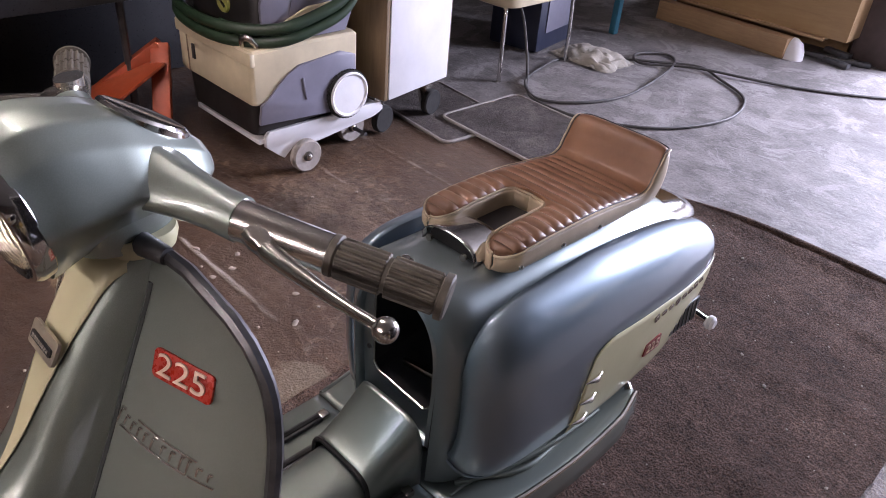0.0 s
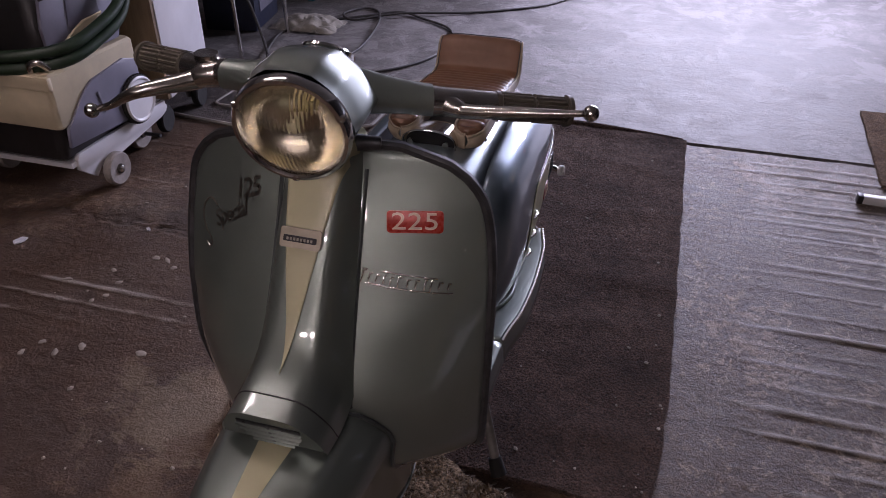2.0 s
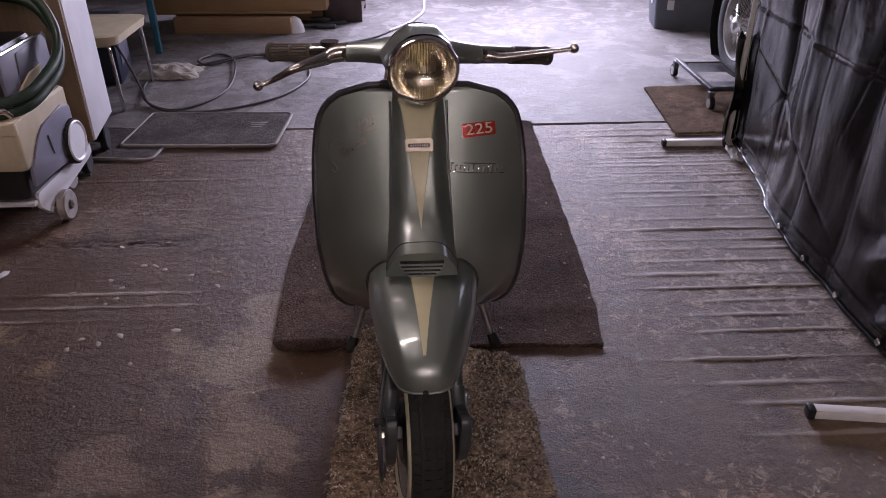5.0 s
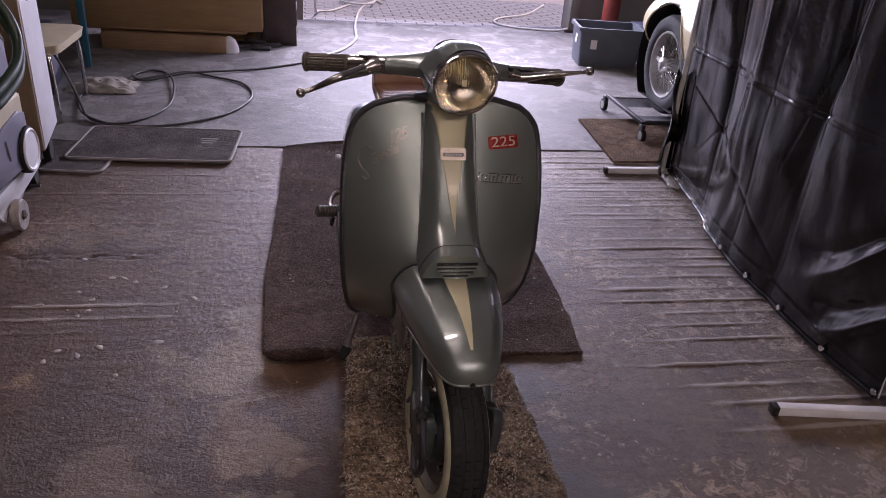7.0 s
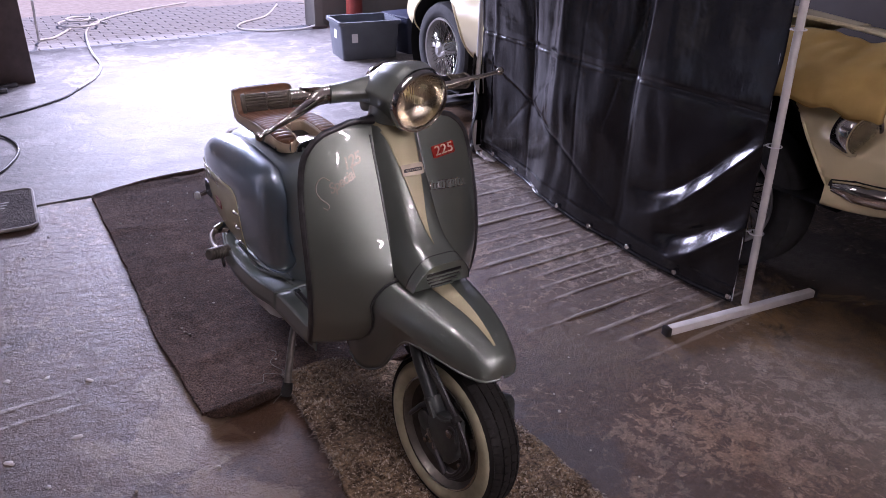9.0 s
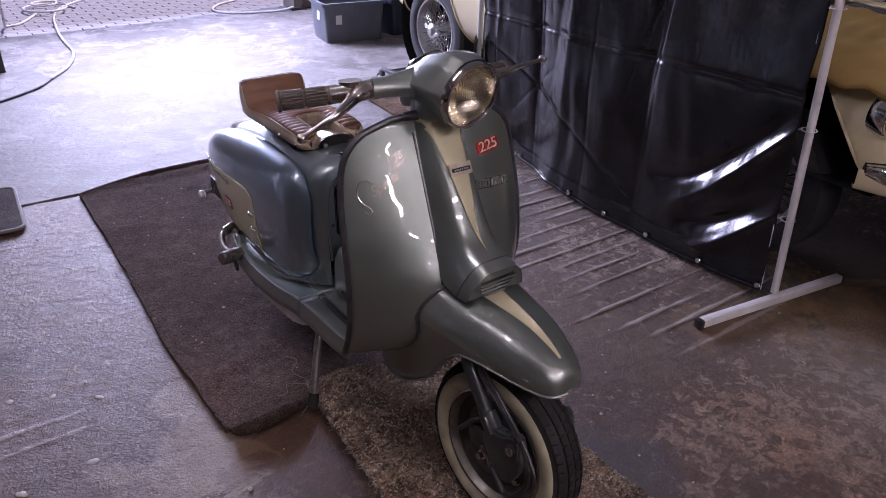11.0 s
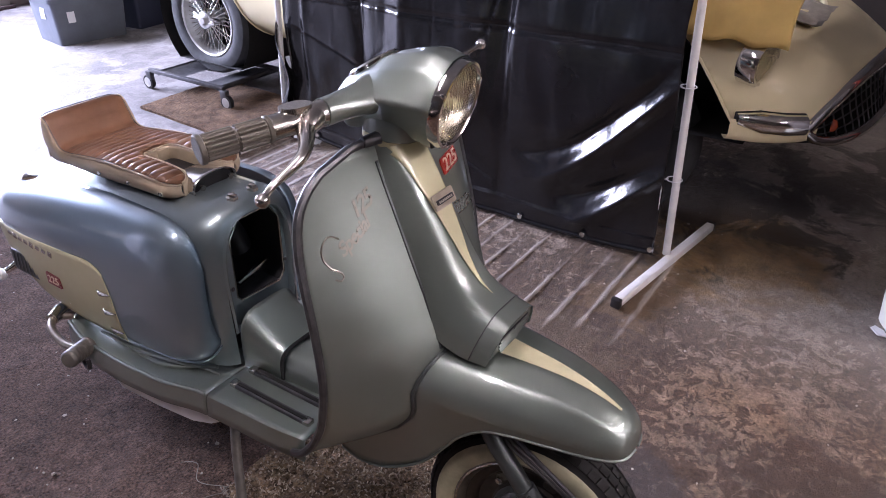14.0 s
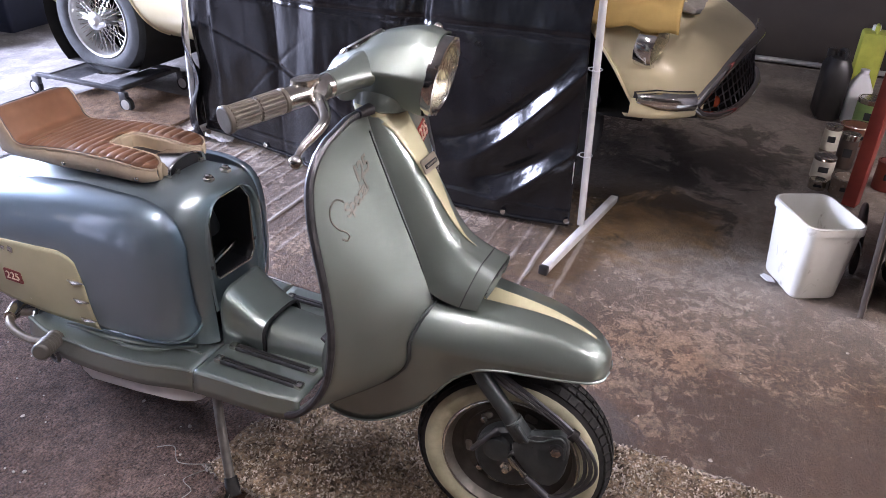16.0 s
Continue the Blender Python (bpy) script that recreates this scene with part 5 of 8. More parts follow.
for x, z in ((-0.062, 0.690), (0.074, 0.690), (-0.078, 0.54), (0.090, 0.54)):
    sp("hoop_rivet", lathe([(0.670, 0.003), (0.671, 0.005), (0.680, 0.005)], 10, "y", (x, 0, z)), STEEL_DARK)

# side panels
PN_Y = [0.682, 0.690, 0.704, 0.738, 0.81, 0.95, 1.10, 1.25, 1.38, 1.47, 1.515]
pn_top = pchip(PN_Y, [0.610, 0.655, 0.685, 0.712, 0.724, 0.722, 0.706, 0.680, 0.645, 0.608, 0.570])
pn_low = pchip(PN_Y, [0.420, 0.392, 0.376, 0.364, 0.355, 0.350, 0.346, 0.350, 0.372, 0.410, 0.450])
pn_out = pchip(PN_Y, [0.144, 0.166, 0.184, 0.202, 0.213, 0.217, 0.216, 0.210, 0.197, 0.178, 0.160])


def panel_point(s):
    def p(u, v):
        y = 0.682 + (1.515 - 0.682) * (u ** 1.4)
        top, low, o = pn_top(y), pn_low(y), pn_out(y)
        i = 0.139 - 0.02 * ramp01(y, 0.7, 1.4)
        h = top - low
        if v < 0.5:
            t = v / 0.5 * math.pi / 2
            x = i + (o - i) * math.sin(t) ** 0.8
            z = top - 0.24 * h * (1 - math.cos(t) ** 0.9) * 1.6
        else:
            f = (v - 0.5) / 0.5
            x = o - 0.020 * f ** 3 - (0.012 * max(0, (f - 0.93) / 0.07))
            z = top - 0.384 * h - 0.616 * h * f
        return (s * x, y, z)
    return p


def side_x(s, y, z):
    """Where the panel's face lies at y, z."""
    top, low, o = pn_top(y), pn_low(y), pn_out(y)
    h = top - low
    f = max(0.0, (top - 0.384 * h - z) / (0.616 * h))
    return s * (o - 0.020 * f ** 3)


def cream_top(y):
    return pchip([0.935, 0.945, 0.97, 1.03, 1.15, 1.30, 1.42, 1.50], [0.42, 0.535, 0.566, 0.580, 0.588, 0.584, 0.565, 0.545])(y)


for s in (-1, 1):
    pt = panel_point(s)
    pn = sp("side_panel", grid(pt, 48, 34), SKY_TINT_PAINT, "metallic side panel, sky reflection tinted in, with a cream flash")
    solid(pn, 0.003)
    sp("panel_bead", tube([pt(u / 40, 1.0) for u in range(41)], 0.0045, 6), SKY_TINT_PAINT, parent=pn)

    def cream_point(u, v):
        y = 0.940 + 0.565 * u
        lo, hi = pn_low(y) + 0.006, min(cream_top(y), pn_top(y) - 0.385 * (pn_top(y) - pn_low(y)))
        z = lo + (hi - lo) * v
        return (side_x(s, y, z) + s * 0.0022, y, z)
    cf = sp("cream_flash", grid(cream_point, 40, 16), CREAM, "cream painted flash on the side panel", parent=pn)
    solid(cf, 0.0015, 0)
    for z in (0.50, 0.445, 0.385):
        y = 0.965
        fin = tube([(side_x(s, y - 0.03, z) + s * 0.006, y - 0.028, z + 0.002), (side_x(s, y, z) + s * 0.010, y, z), (side_x(s, y + 0.025, z) + s * 0.004, y + 0.025, z - 0.001)], [0.0015, 0.006, 0.0015], 8)
        sp("flash_fin", fin, ALLOY, "small chrome fin", parent=pn)
    by, bz = 1.19, 0.452
    bx = side_x(s, by, bz) + s * 0.0045
    sp("side_badge", prism(rounded(0.060, 0.034, 0.003), 0.003, "x", (bx - 0.0015, by, bz)), DARK_RED, "dark red badge with pale numerals", parent=pn)
    tm = text_mesh("225", 0.030, 0.0008, 0, 1.05)
    tm.transform(pose(bx + s * 0.0025, by, bz, 90, 0, 90 * s))
    sp("badge_number", tm, PALE_ENAMEL, parent=pn)
    for k in range(8):
        y = 1.17 + 0.03 * k
        z = 0.535 - 0.045 * (y - 1.17)
        sp("script_stroke", box((0.003, 0.016, 0.010 + 0.005 * (k % 3 == 0)), (side_x(s, y, z) + s * 0.004, y, z), (12, 0, 0), 0.001), ALLOY, parent=pn)
    y, z = 1.345, 0.440
    sp("panel_grille", prism(rounded(0.125, 0.062, 0.006), 0.004, "x", (side_x(s, y, z) + s * 0.003 - 0.002, y, z)), STEEL_DARK, "dark mesh grille", parent=pn)
    for k in range(7):
        sp("grille_slat", box((0.003, 0.004, 0.054), (side_x(s, y, z) + s * 0.0055, y - 0.051 + 0.017 * k, z), (8, 0, 0)), FORK_PAINT, parent=pn)
    sp("panel_handle", tube([(s * 0.175, 1.42, 0.415), (s * 0.205, 1.445, 0.392), (s * 0.222, 1.452, 0.385)], [0.012, 0.009, 0.008], 10), CHROME, "pale panel catch", parent=pn)
    sp("handle_knob", lathe([(s * 0.215, 0.011), (s * 0.222, 0.017), (s * 0.232, 0.017), (s * 0.238, 0.011)], 14, "x", (0, 1.453, 0.384)), WHITE_PLASTIC, parent=pn)

# tail, rear lamp, rear wheel, stand, exhaust
tail = loft([[(x, y, zc + z) for x, z in superellipse(a, b, 3, 28)] for y, zc, a, b in ((1.40, 0.60, 0.090, 0.055), (1.48, 0.585, 0.086, 0.050), (1.545, 0.560, 0.078, 0.044), (1.575, 0.545, 0.060, 0.034))])
sp("tail_casting", tail, CHROME, "polished tail casting")
sp("tail_lamp", box((0.085, 0.03, 0.055), (0, 1.580, 0.520), (15, 0, 0), 0.010), DARK_RED, "dark red tail lamp")
wheel(Vector((0, 1.20, 0.222)), "rear_wheel", "whitewall rear tyre partly hidden by the panels", False)
sp("engine_casing", loft([[(x, y, 0.255 + z) for x, z in superellipse(a, b, 3, 20)] for y, a, b in ((0.62, 0.05, 0.06), (0.75, 0.11, 0.085), (1.0, 0.12, 0.085), (1.2, 0.10, 0.08), (1.30, 0.06, 0.05))]), STEEL_DARK, "dark alloy engine casing")
for s in (-1, 1):
    lg = sp("stand_leg", tube([(s * 0.10, 0.66, 0.27), (s * 0.16, 0.64, 0.22), (s * 0.235, 0.565, 0.020)], [0.012, 0.012, 0.012], 12, smooth=4), plain("scratched_grey_steel", (0.30, 0.285, 0.26), 0.4, 0.75, 0.25, 30, 0.1, 120), "steel stand leg")
    sp("stand_foot", tube([(s * 0.226, 0.573, 0.042), (s * 0.243, 0.556, 0.004)], [0.016, 0.020], 12), BLACK_RUBBER, "black rubber foot", parent=lg)
sp("silencer_plate", loft([[(x, y, z) for x, z in ((-xo, zo), (-xo - 0.03, zo + 0.006), (-xo - 0.033, zo - 0.030), (-xo, zo - 0.036))] for y, xo, zo in ((0.655, 0.160, 0.266), (0.67, 0.170, 0.262), (0.72, 0.182, 0.254), (0.84, 0.186, 0.242), (0.99, 0.186, 0.230), (1.02, 0.184, 0.246), (1.03, 0.18, 0.262))]), WHITE_TUBE, "pale aluminium side plate under the floorboard")
for s in (-1, 1):
    sp("pressed_rib", tube([(s * x, y, z) for x, y, z in ((0.186, 1.03, 0.329), (0.190, 0.94, 0.325), (0.194, 0.85, 0.328), (0.176, 0.79, 0.330), (0.148, 0.745, 0.332), (0.146, 0.68, 0.334))], [0.003, 0.006, 0.006, 0.006, 0.006, 0.003], 10, smooth=6), GREY_PAINT)
kick = sp("kickstart_arm", tube([(-0.12, 1.16, 0.285), (-0.205, 1.225, 0.325), (-0.245, 1.212, 0.325), (-0.265, 1.16, 0.318), (-0.268, 1.10, 0.316), (-0.258, 1.045, 0.322)], 0.0105, 12, smooth=6), plain("grimy_alloy", (0.34, 0.30, 0.25), 0.35, 0.9, 0.25, 40), "bent alloy kick-start arm")
sp("kickstart_rubber", tube([Vector((-0.240, 1.058, 0.321)).lerp(Vector((-0.318, 1.020, 0.338)), k / 28) for k in range(29)], [0.0205 + (0.002 if k % 4 in (1, 2) else 0.0) - (0.004 if k in (0, 28) else 0) for k in range(29)], 18), plain("worn_grey_rubber", (0.105, 0.096, 0.082), 0.5, 0, 0.2, 40, 0.15, 200), "ribbed dark rubber pedal", parent=kick)
sp("kick_hook", tube([(-0.262 + 0.004 * math.sin(a), 1.050 + 0.020 * math.sin(a), 0.288 + 0.020 * math.cos(a)) for a in [2 * math.pi * k / 20 for k in range(18)]], 0.0055, 8), STEEL_DARK, "open steel hook", parent=kick)
sp("kick_fitting", tube([(-0.15, 1.25, 0.315), (-0.20, 1.240, 0.330), (-0.235, 1.222, 0.330)], [0.022, 0.020, 0.016], 12), ALLOY, parent=kick)

# seat: flat quilted sports seat with a hump and a horseshoe cut-out
seat = sp("seat", prism([(x, 0.25 + y) for x, y in rounded(0.19, 0.38, 0.03)], 0.014, "z", (0, 0, -0.014)), BLACK_PLASTIC, "tan quilted leatherette seat with beige sides")
seat.matrix_basis = pose(0.003, 0.798, 0.750)
SEAT_L, CUT_W, CUT_L = 0.470, 0.044, 0.182
ST_Y = [0.0, 0.012, 0.04, 0.10, 0.20, 0.31, 0.385, 0.408, 0.428, 0.445, 0.458, 0.470]
st_w = pchip(ST_Y, [0.106, 0.108, 0.110, 0.111, 0.111, 0.109, 0.109, 0.110, 0.110, 0.109, 0.107, 0.104])
st_z = pchip(ST_Y, [0.024, 0.030, 0.036, 0.039, 0.038, 0.028, 0.020, 0.026, 0.062, 0.087, 0.093, 0.090])


def lobe(y):
    """Inner and outer edge of the seat's half at y behind its front."""
    o = st_w(y)
    if y >= CUT_L:
        return 0.0, o
    c = CUT_W
    if y > CUT_L - 0.03:
        c = CUT_W * (0.5 + 0.5 * math.sqrt(max(0, 1 - ((y - CUT_L + 0.03) / 0.03) ** 2)))
    mid = (o + c) / 2
    nose = math.sqrt(max(0.0, 1 - (1 - min(y / 0.034, 1)) ** 2))
    return mid - (mid - c) * nose, mid + (o - mid) * nose


def quilt(y):
    return 0.0055 * abs(math.sin(math.pi * (y + 0.006) / 0.0245)) ** 0.55 * (1 - ramp01(y, 0.375, 0.39))


def top_at(s, y, v):
    a, b = lobe(y)
    x = a + (b - a) * v
    e = abs(2 * v - 1) if a > 0 else v
    roll = 0.007 * e ** (4 if a > 0 else 7)
    hump = 0.004 * ramp01(y, 0.40, 0.43) * math.exp(-((y - 0.430) / 0.006) ** 2)
    return Vector((s * x, y, st_z(y) + quilt(y) * (1 - e ** 9) - roll - hump))


tops = bmesh.new()
for s in (-1, 1):
    grid(lambda u, v: top_at(s, SEAT_L * u ** 1.25, v), 190, 15, bm=tops)
bmesh.ops.remove_doubles(tops, verts=[v for v in tops.verts if abs(v.co.x) < 1e-6], dist=1e-5)
solid(part("seat_top", tops, TAN, seat, "tan ribbed leatherette top", 60), 0.005)
for s in (-1, 1):
    def side_point(u, v):
        y = SEAT_L * u ** 1.6
        p = top_at(s, y, 1.0)
        base = -0.010 - 0.010 * ramp01(y, 0.05, 0.35)
        bulge = 0.005 * math.sin(math.pi * v)
        return p + Vector((s * (0.001 + bulge - 0.006 * v * v), -0.004 * (1 - u) ** 9 * math.sin(math.pi * v), -0.002 + (base - p.z) * v))
    sd_ = part("seat_side", grid(side_point, 80, 9), BEIGE, seat, "beige leatherette side")
    solid(sd_, 0.004)

    def inner_point(u, v):
        y = CUT_L * u ** 1.6 if u < 1 else CUT_L
        x = lobe(y)[0] if u < 1 else 0.0
        zt = st_z(y) - 0.005
        return (s * (x - 0.001), y - (0.001 if u == 1 else 0), zt + (-0.012 - zt) * v)
    ip = part("cutout_side", grid(inner_point, 60, 7), BEIGE, seat, "beige padded edge of the cut-out")
    solid(ip, 0.003)
    part("seat_piping", tube([top_at(s, SEAT_L * (k / 90) ** 1.6, 1.0) + Vector((s * 0.0012, 0, 0)) for k in range(91)], 0.0026, 7), BEIGE, seat, "beige piping")
    part("seat_welt", tube([top_at(s, SEAT_L * (k / 90) ** 1.6, 1.0) + Vector((-s * 0.0025, 0, 0.0012)) for k in range(4, 91)], 0.0014, 6), STEEL_DARK, seat, "dark stitched welt")
    part("seat_piping", tube([Vector(inner_point(k / 60, 0.0)) + Vector((0, 0, 0.002)) for k in range(61)], 0.0024, 7), BEIGE, seat)
    for y in (0.03, 0.14, 0.25):
        p = side_point((y / SEAT_L) ** (1 / 1.6), 0.66)
        part("seat_stud", lathe([(0, 0.0055), (s * 0.003, 0.0045), (s * 0.004, 0.002)], 10, "x", p), ALLOY, seat, "small press stud")


def back_point(u, v):
    x = (2 * u - 1) * st_w(SEAT_L)
    zt = st_z(SEAT_L) - 0.007 * abs(2 * u - 1) ** 7
    return (x, SEAT_L + 0.003 * math.sin(math.pi * v), zt + (-0.02 - zt) * v)


part("seat_back", grid(back_point, 20, 8), BEIGE, seat, "beige rear of the hump")
part("rear_piping", tube([back_point(k / 20, 0.0) for k in range(21)], 0.0026, 7), STEEL_DARK, seat, "dark piping round the hump")
part("seat_mount", box((0.10, 0.12, 0.07), (0, 0.36, -0.045), bevel=0.006), BLACK_PLASTIC, seat, "black mounting block")
# chrome scoop in front of the seat
sc = grid(lambda u, v: (-0.062 * math.cos(math.pi * v) * (1 - 0.12 * u), 0.772 + 0.085 * u, 0.742 + (0.040 - 0.012 * u) * math.sin(math.pi * v) ** 0.6), 10, 25)
so = sp("seat_scoop", sc, CHROME, "chrome scoop in front of the seat")
solid(so, 0.002)
# flat black plate stands for the shade inside the scoop
sp("scoop_shade", prism([(-0.055 * math.cos(math.pi * k / 16), 0.742 + 0.033 * math.sin(math.pi * k / 16) ** 0.6) for k in range(17)], 0.002, "y", (0, 0.785, 0)), DARK)
for x in (-0.040, 0.040):
    sp("scoop_screw", lathe([(0.766, 0.007), (0.772, 0.007)], 8, "y", (x, 0, 0.754)), ALLOY)


# ---- carpets and mats on the floor ----
def ragged(pts, amp, seed, step=0.03):
    """An outline broken into short, uneven steps."""
    out = []
    n = len(pts)
    for i in range(n):
        a, b = Vector(pts[i]), Vector(pts[(i + 1) % n])
        k = max(1, int((b - a).length / step))
        nrm = Vector((-(b - a).y, (b - a).x)).normalized()
        for j in range(k):
            p = a.lerp(b, j / k)
            out.append(p + nrm * amp * (nz(p.x * 9 + seed, p.y * 9) + 0.6 * nz(p.x * 37, p.y * 37, seed)))
    return out


def sheet(name, pts, z, thick, mat, label, category, amp=0.006, seed=1, cells=60, wave=0.004, bumps=()):
    """A floor covering: a clipped grid that undulates, with an uneven cut edge."""
    t = bmesh.new()
    outline = ragged(pts, amp, seed)
    t.faces.new([t.verts.new((p.x, p.y, 0)) for p in outline])
    xs, ys = [p.x for p in outline], [p.y for p in outline]
    for k in range(1, cells):
        for ax, lo, hi in ((0, min(xs), max(xs)), (1, min(ys), max(ys))):
            co, no = [0, 0, 0], [0, 0, 0]
            co[ax], no[ax] = lo + (hi - lo) * k / cells, 1
            bmesh.ops.bisect_plane(t, geom=t.verts[:] + t.edges[:] + t.faces[:], plane_co=co, plane_no=no)
    low = bmesh.ops.extrude_face_region(t, geom=t.faces[:])
    top = {v for v in low["geom"] if isinstance(v, bmesh.types.BMVert)}
    for v in t.verts:
        x, y = v.co.x, v.co.y
        h = wave * (0.5 + 0.5 * nz(x * 5 + seed, y * 5)) + wave * 0.5 * nz(x * 23, y * 23, seed)
        for bx, by, sx, sy, ang, bh in bumps:
            dx, dy = x - bx, y - by
            c, s = math.cos(radians(ang)), math.sin(radians(ang))
            u, w = dx * c + dy * s, -dx * s + dy * c
            h += bh * math.exp(-(u / sx) ** 2 - (w / sy) ** 2)
        v.co.z = z + (thick + h if v in top else -0.008)
    return tagged(finish(name, t, mat, angle=50), label, category)


carpet = sheet("carpet", [(-1.25, 0.60), (-0.80, 0.565), (-0.145, 0.535), (-0.115, 0.9), (-0.095, 1.9), (-0.085, 2.62), (-0.6, 2.66), (-1.235, 2.60), (-1.24, 1.9), (-1.265, 1.2)], 0.003, 0.005,
               CARPET, "dark brown worn carpet under the scooter, littered with grit", "carpet", 0.007, 2, 64, 0.009,
               ((-0.75, 2.62, 0.9, 0.035, 0, 0.022), (-0.35, 1.2, 0.3, 0.03, 12, 0.007), (-1.1, 1.6, 0.25, 0.03, -20, 0.006), (-0.3, 0.75, 0.2, 0.04, 5, 0.012), (-0.28, 1.45, 0.22, 0.035, -6, 0.010), (-0.32, 1.9, 0.25, 0.03, 8, 0.010), (-1.1, 0.9, 0.18, 0.03, 25, 0.010), (-1.12, 2.1, 0.2, 0.03, -10, 0.012), (-0.3, 2.3, 0.3, 0.03, -14, 0.010)))
fold = [(-1.235, 0.585, 0.016), (-1.20, 0.567, 0.022), (-1.12, 0.562, 0.026), (-1.04, 0.575, 0.022), (-0.985, 0.585, 0.016)]
finish("carpet_fold", tube(fold, [0.010, 0.022, 0.024, 0.020, 0.010], 12, smooth=6), CARPET, carpet, "rolled-up front corner")
finish("carpet_fold", tube([(-1.22, 2.60, 0.014), (-0.9, 2.655, 0.022), (-0.5, 2.66, 0.020), (-0.1, 2.635, 0.014)], [0.012, 0.020, 0.022, 0.012], 12, smooth=8), CARPET, carpet, "turned-up rear edge")
RUN_PTS = [(-1.02, -0.9), (-0.425, -0.9), (-0.415, -0.62), (-0.41, -0.25), (-0.425, 0.0), (-0.44, 0.45), (-0.48, 0.50), (-0.582, 0.513), (-0.677, 0.585), (-0.754, 0.652), (-0.868, 0.655), (-0.955, 0.668), (-0.965, 0.60), (-0.985, 0.30), (-1.0, -0.06)]
runner = sheet("carpet_runner", RUN_PTS, 0.005, 0.007,
               RUNNER, "worn beige-brown pile runner under the front wheel", "carpet", 0.022, 5, 90, 0.010)

fringe = bmesh.new()
thread_rnd = random.Random(8)
RUN_EDGE = RUN_PTS[::-1][:13]
for (ax, ay), (bx_, by_) in zip(RUN_EDGE, RUN_EDGE[1:]):
    steps = max(2, int(math.hypot(bx_ - ax, by_ - ay) / 0.005))
    for k in range(steps):
        f = k / steps
        x, y = ax + (bx_ - ax) * f, ay + (by_ - ay) * f
        dx, dy = thread_rnd.uniform(-0.022, 0.022), thread_rnd.uniform(-0.022, 0.022)
        tube([(x - dx * 0.3, y - dy * 0.3, 0.014), (x + dx * 0.5, y + dy * 0.5, 0.015), (x + dx, y + dy, 0.009)], [0.0022, 0.0018, 0.0008], 5, fringe)
finish("fringe", fringe, FRAYED, runner, "frayed pile along the edge")["kind"] = "stuff"
# curled yarn standing up all over the runner
pile_m = Mat("curled_yarn", 0.95)
tint = pile_m.t.nodes.new("ShaderNodeNewGeometry").outputs["Random Per Island"]
pile_c = pile_m.ramp(tint, [(0.0, (0.20, 0.155, 0.115)), (0.5, (0.37, 0.300, 0.228)), (1.0, (0.58, 0.495, 0.395))])
pile_m.color(pile_m.mix(pile_m.ramp(pile_m.noise(3.5, 5, 0.65), [(0.36, (0.6, 0.6, 0.6)), (0.50, (0, 0, 0))]), pile_c, (0.120, 0.080, 0.050)))
pile_m.b.inputs["Specular IOR Level"].default_value = 0.1
yarn = random.Random(31)


def inside(x, y, pts):
    odd = False
    for (ax, ay), (ex, ey) in zip(pts, pts[1:] + pts[:1]):
        if (ay > y) != (ey > y) and x < (ex - ax) * (y - ay) / (ey - ay) + ax:
            odd = not odd
    return odd


pv_, pf_ = [], []
for k in range(15000):
    x, y = yarn.uniform(-1.03, -0.35), yarn.uniform(-0.9, 0.67)
    if not inside(x, y, RUN_PTS):
        continue
    a, r, L = yarn.uniform(0, 2 * math.pi), yarn.uniform(0.0012, 0.0021), yarn.uniform(0.005, 0.011)
    bend = yarn.uniform(-1.6, 1.6)
    base_i, ring = len(pv_), []
    px, py = x, y
    for j in range(4):
        f = j / 3
        ang = a + bend * f
        z = 0.0135 + 0.006 * math.sin(math.pi * (0.15 + 0.8 * f)) + 0.004 * nz(x * 9, y * 9, 3)
        c, s_ = -math.sin(ang) * r, math.cos(ang) * r
        pv_ += [(px + c, py + s_, z), (px - c, py - s_, z), (px, py, z + 1.7 * r)]
        px, py = px + math.cos(ang) * L / 3, py + math.sin(ang) * L / 3
    for j in range(3):
        b = base_i + 3 * j
        pf_ += [(b + 1, b + 4, b + 5, b + 2), (b + 2, b + 5, b + 3, b)]
    pf_ += [(base_i, base_i + 1, base_i + 2), (base_i + 11, base_i + 10, base_i + 9)]
pile_me = bpy.data.meshes.new("pile")
pile_me.from_pydata(pv_, [], pf_)
pile_me.materials.append(pile_m.m)
pile = new("nap", pile_me)
pile.parent = runner
tagged(pile, "short curled beige-brown yarn", kind="stuff")
for pts in (((-0.955, 0.66, 0.014), (-1.01, 0.69, 0.018), (-1.03, 0.65, 0.016), (-1.07, 0.66, 0.015)), ((-0.94, 0.67, 0.014), (-0.97, 0.74, 0.017), (-0.93, 0.79, 0.016), (-0.95, 0.83, 0.015)), ((-0.93, 0.55, 0.016), (-0.99, 0.56, 0.019), (-1.04, 0.53, 0.014))):
    finish("loose_thread", tube(pts, 0.0011, 5, smooth=6), CLOTH, runner, "pale loose thread")


def mat_thing(name, at, size, rz, mat, label, trim=None):
    t = thing(name, at, label, "mat", "mats by the bench" if trim else "", rz)
    part("pad", prism([(x, y) for x, y in rounded(size[0], size[1], 0.04 if trim else 0.008)], 0.012, "z", (0, 0, 0.002)), mat, t)
    if trim:
        o = rounded(size[0], size[1], 0.04)
        part("border", tube([(x, y, 0.010) for x, y in o + [o[0]]], 0.009, 6), trim, t, "pale moulded border")
        for k in range(3):
            part("lettering_bar", box((0.10 - 0.02 * k, 0.018, 0.001), (0.26, 0.09 - 0.035 * k, 0.0150)), trim, t)
    return t


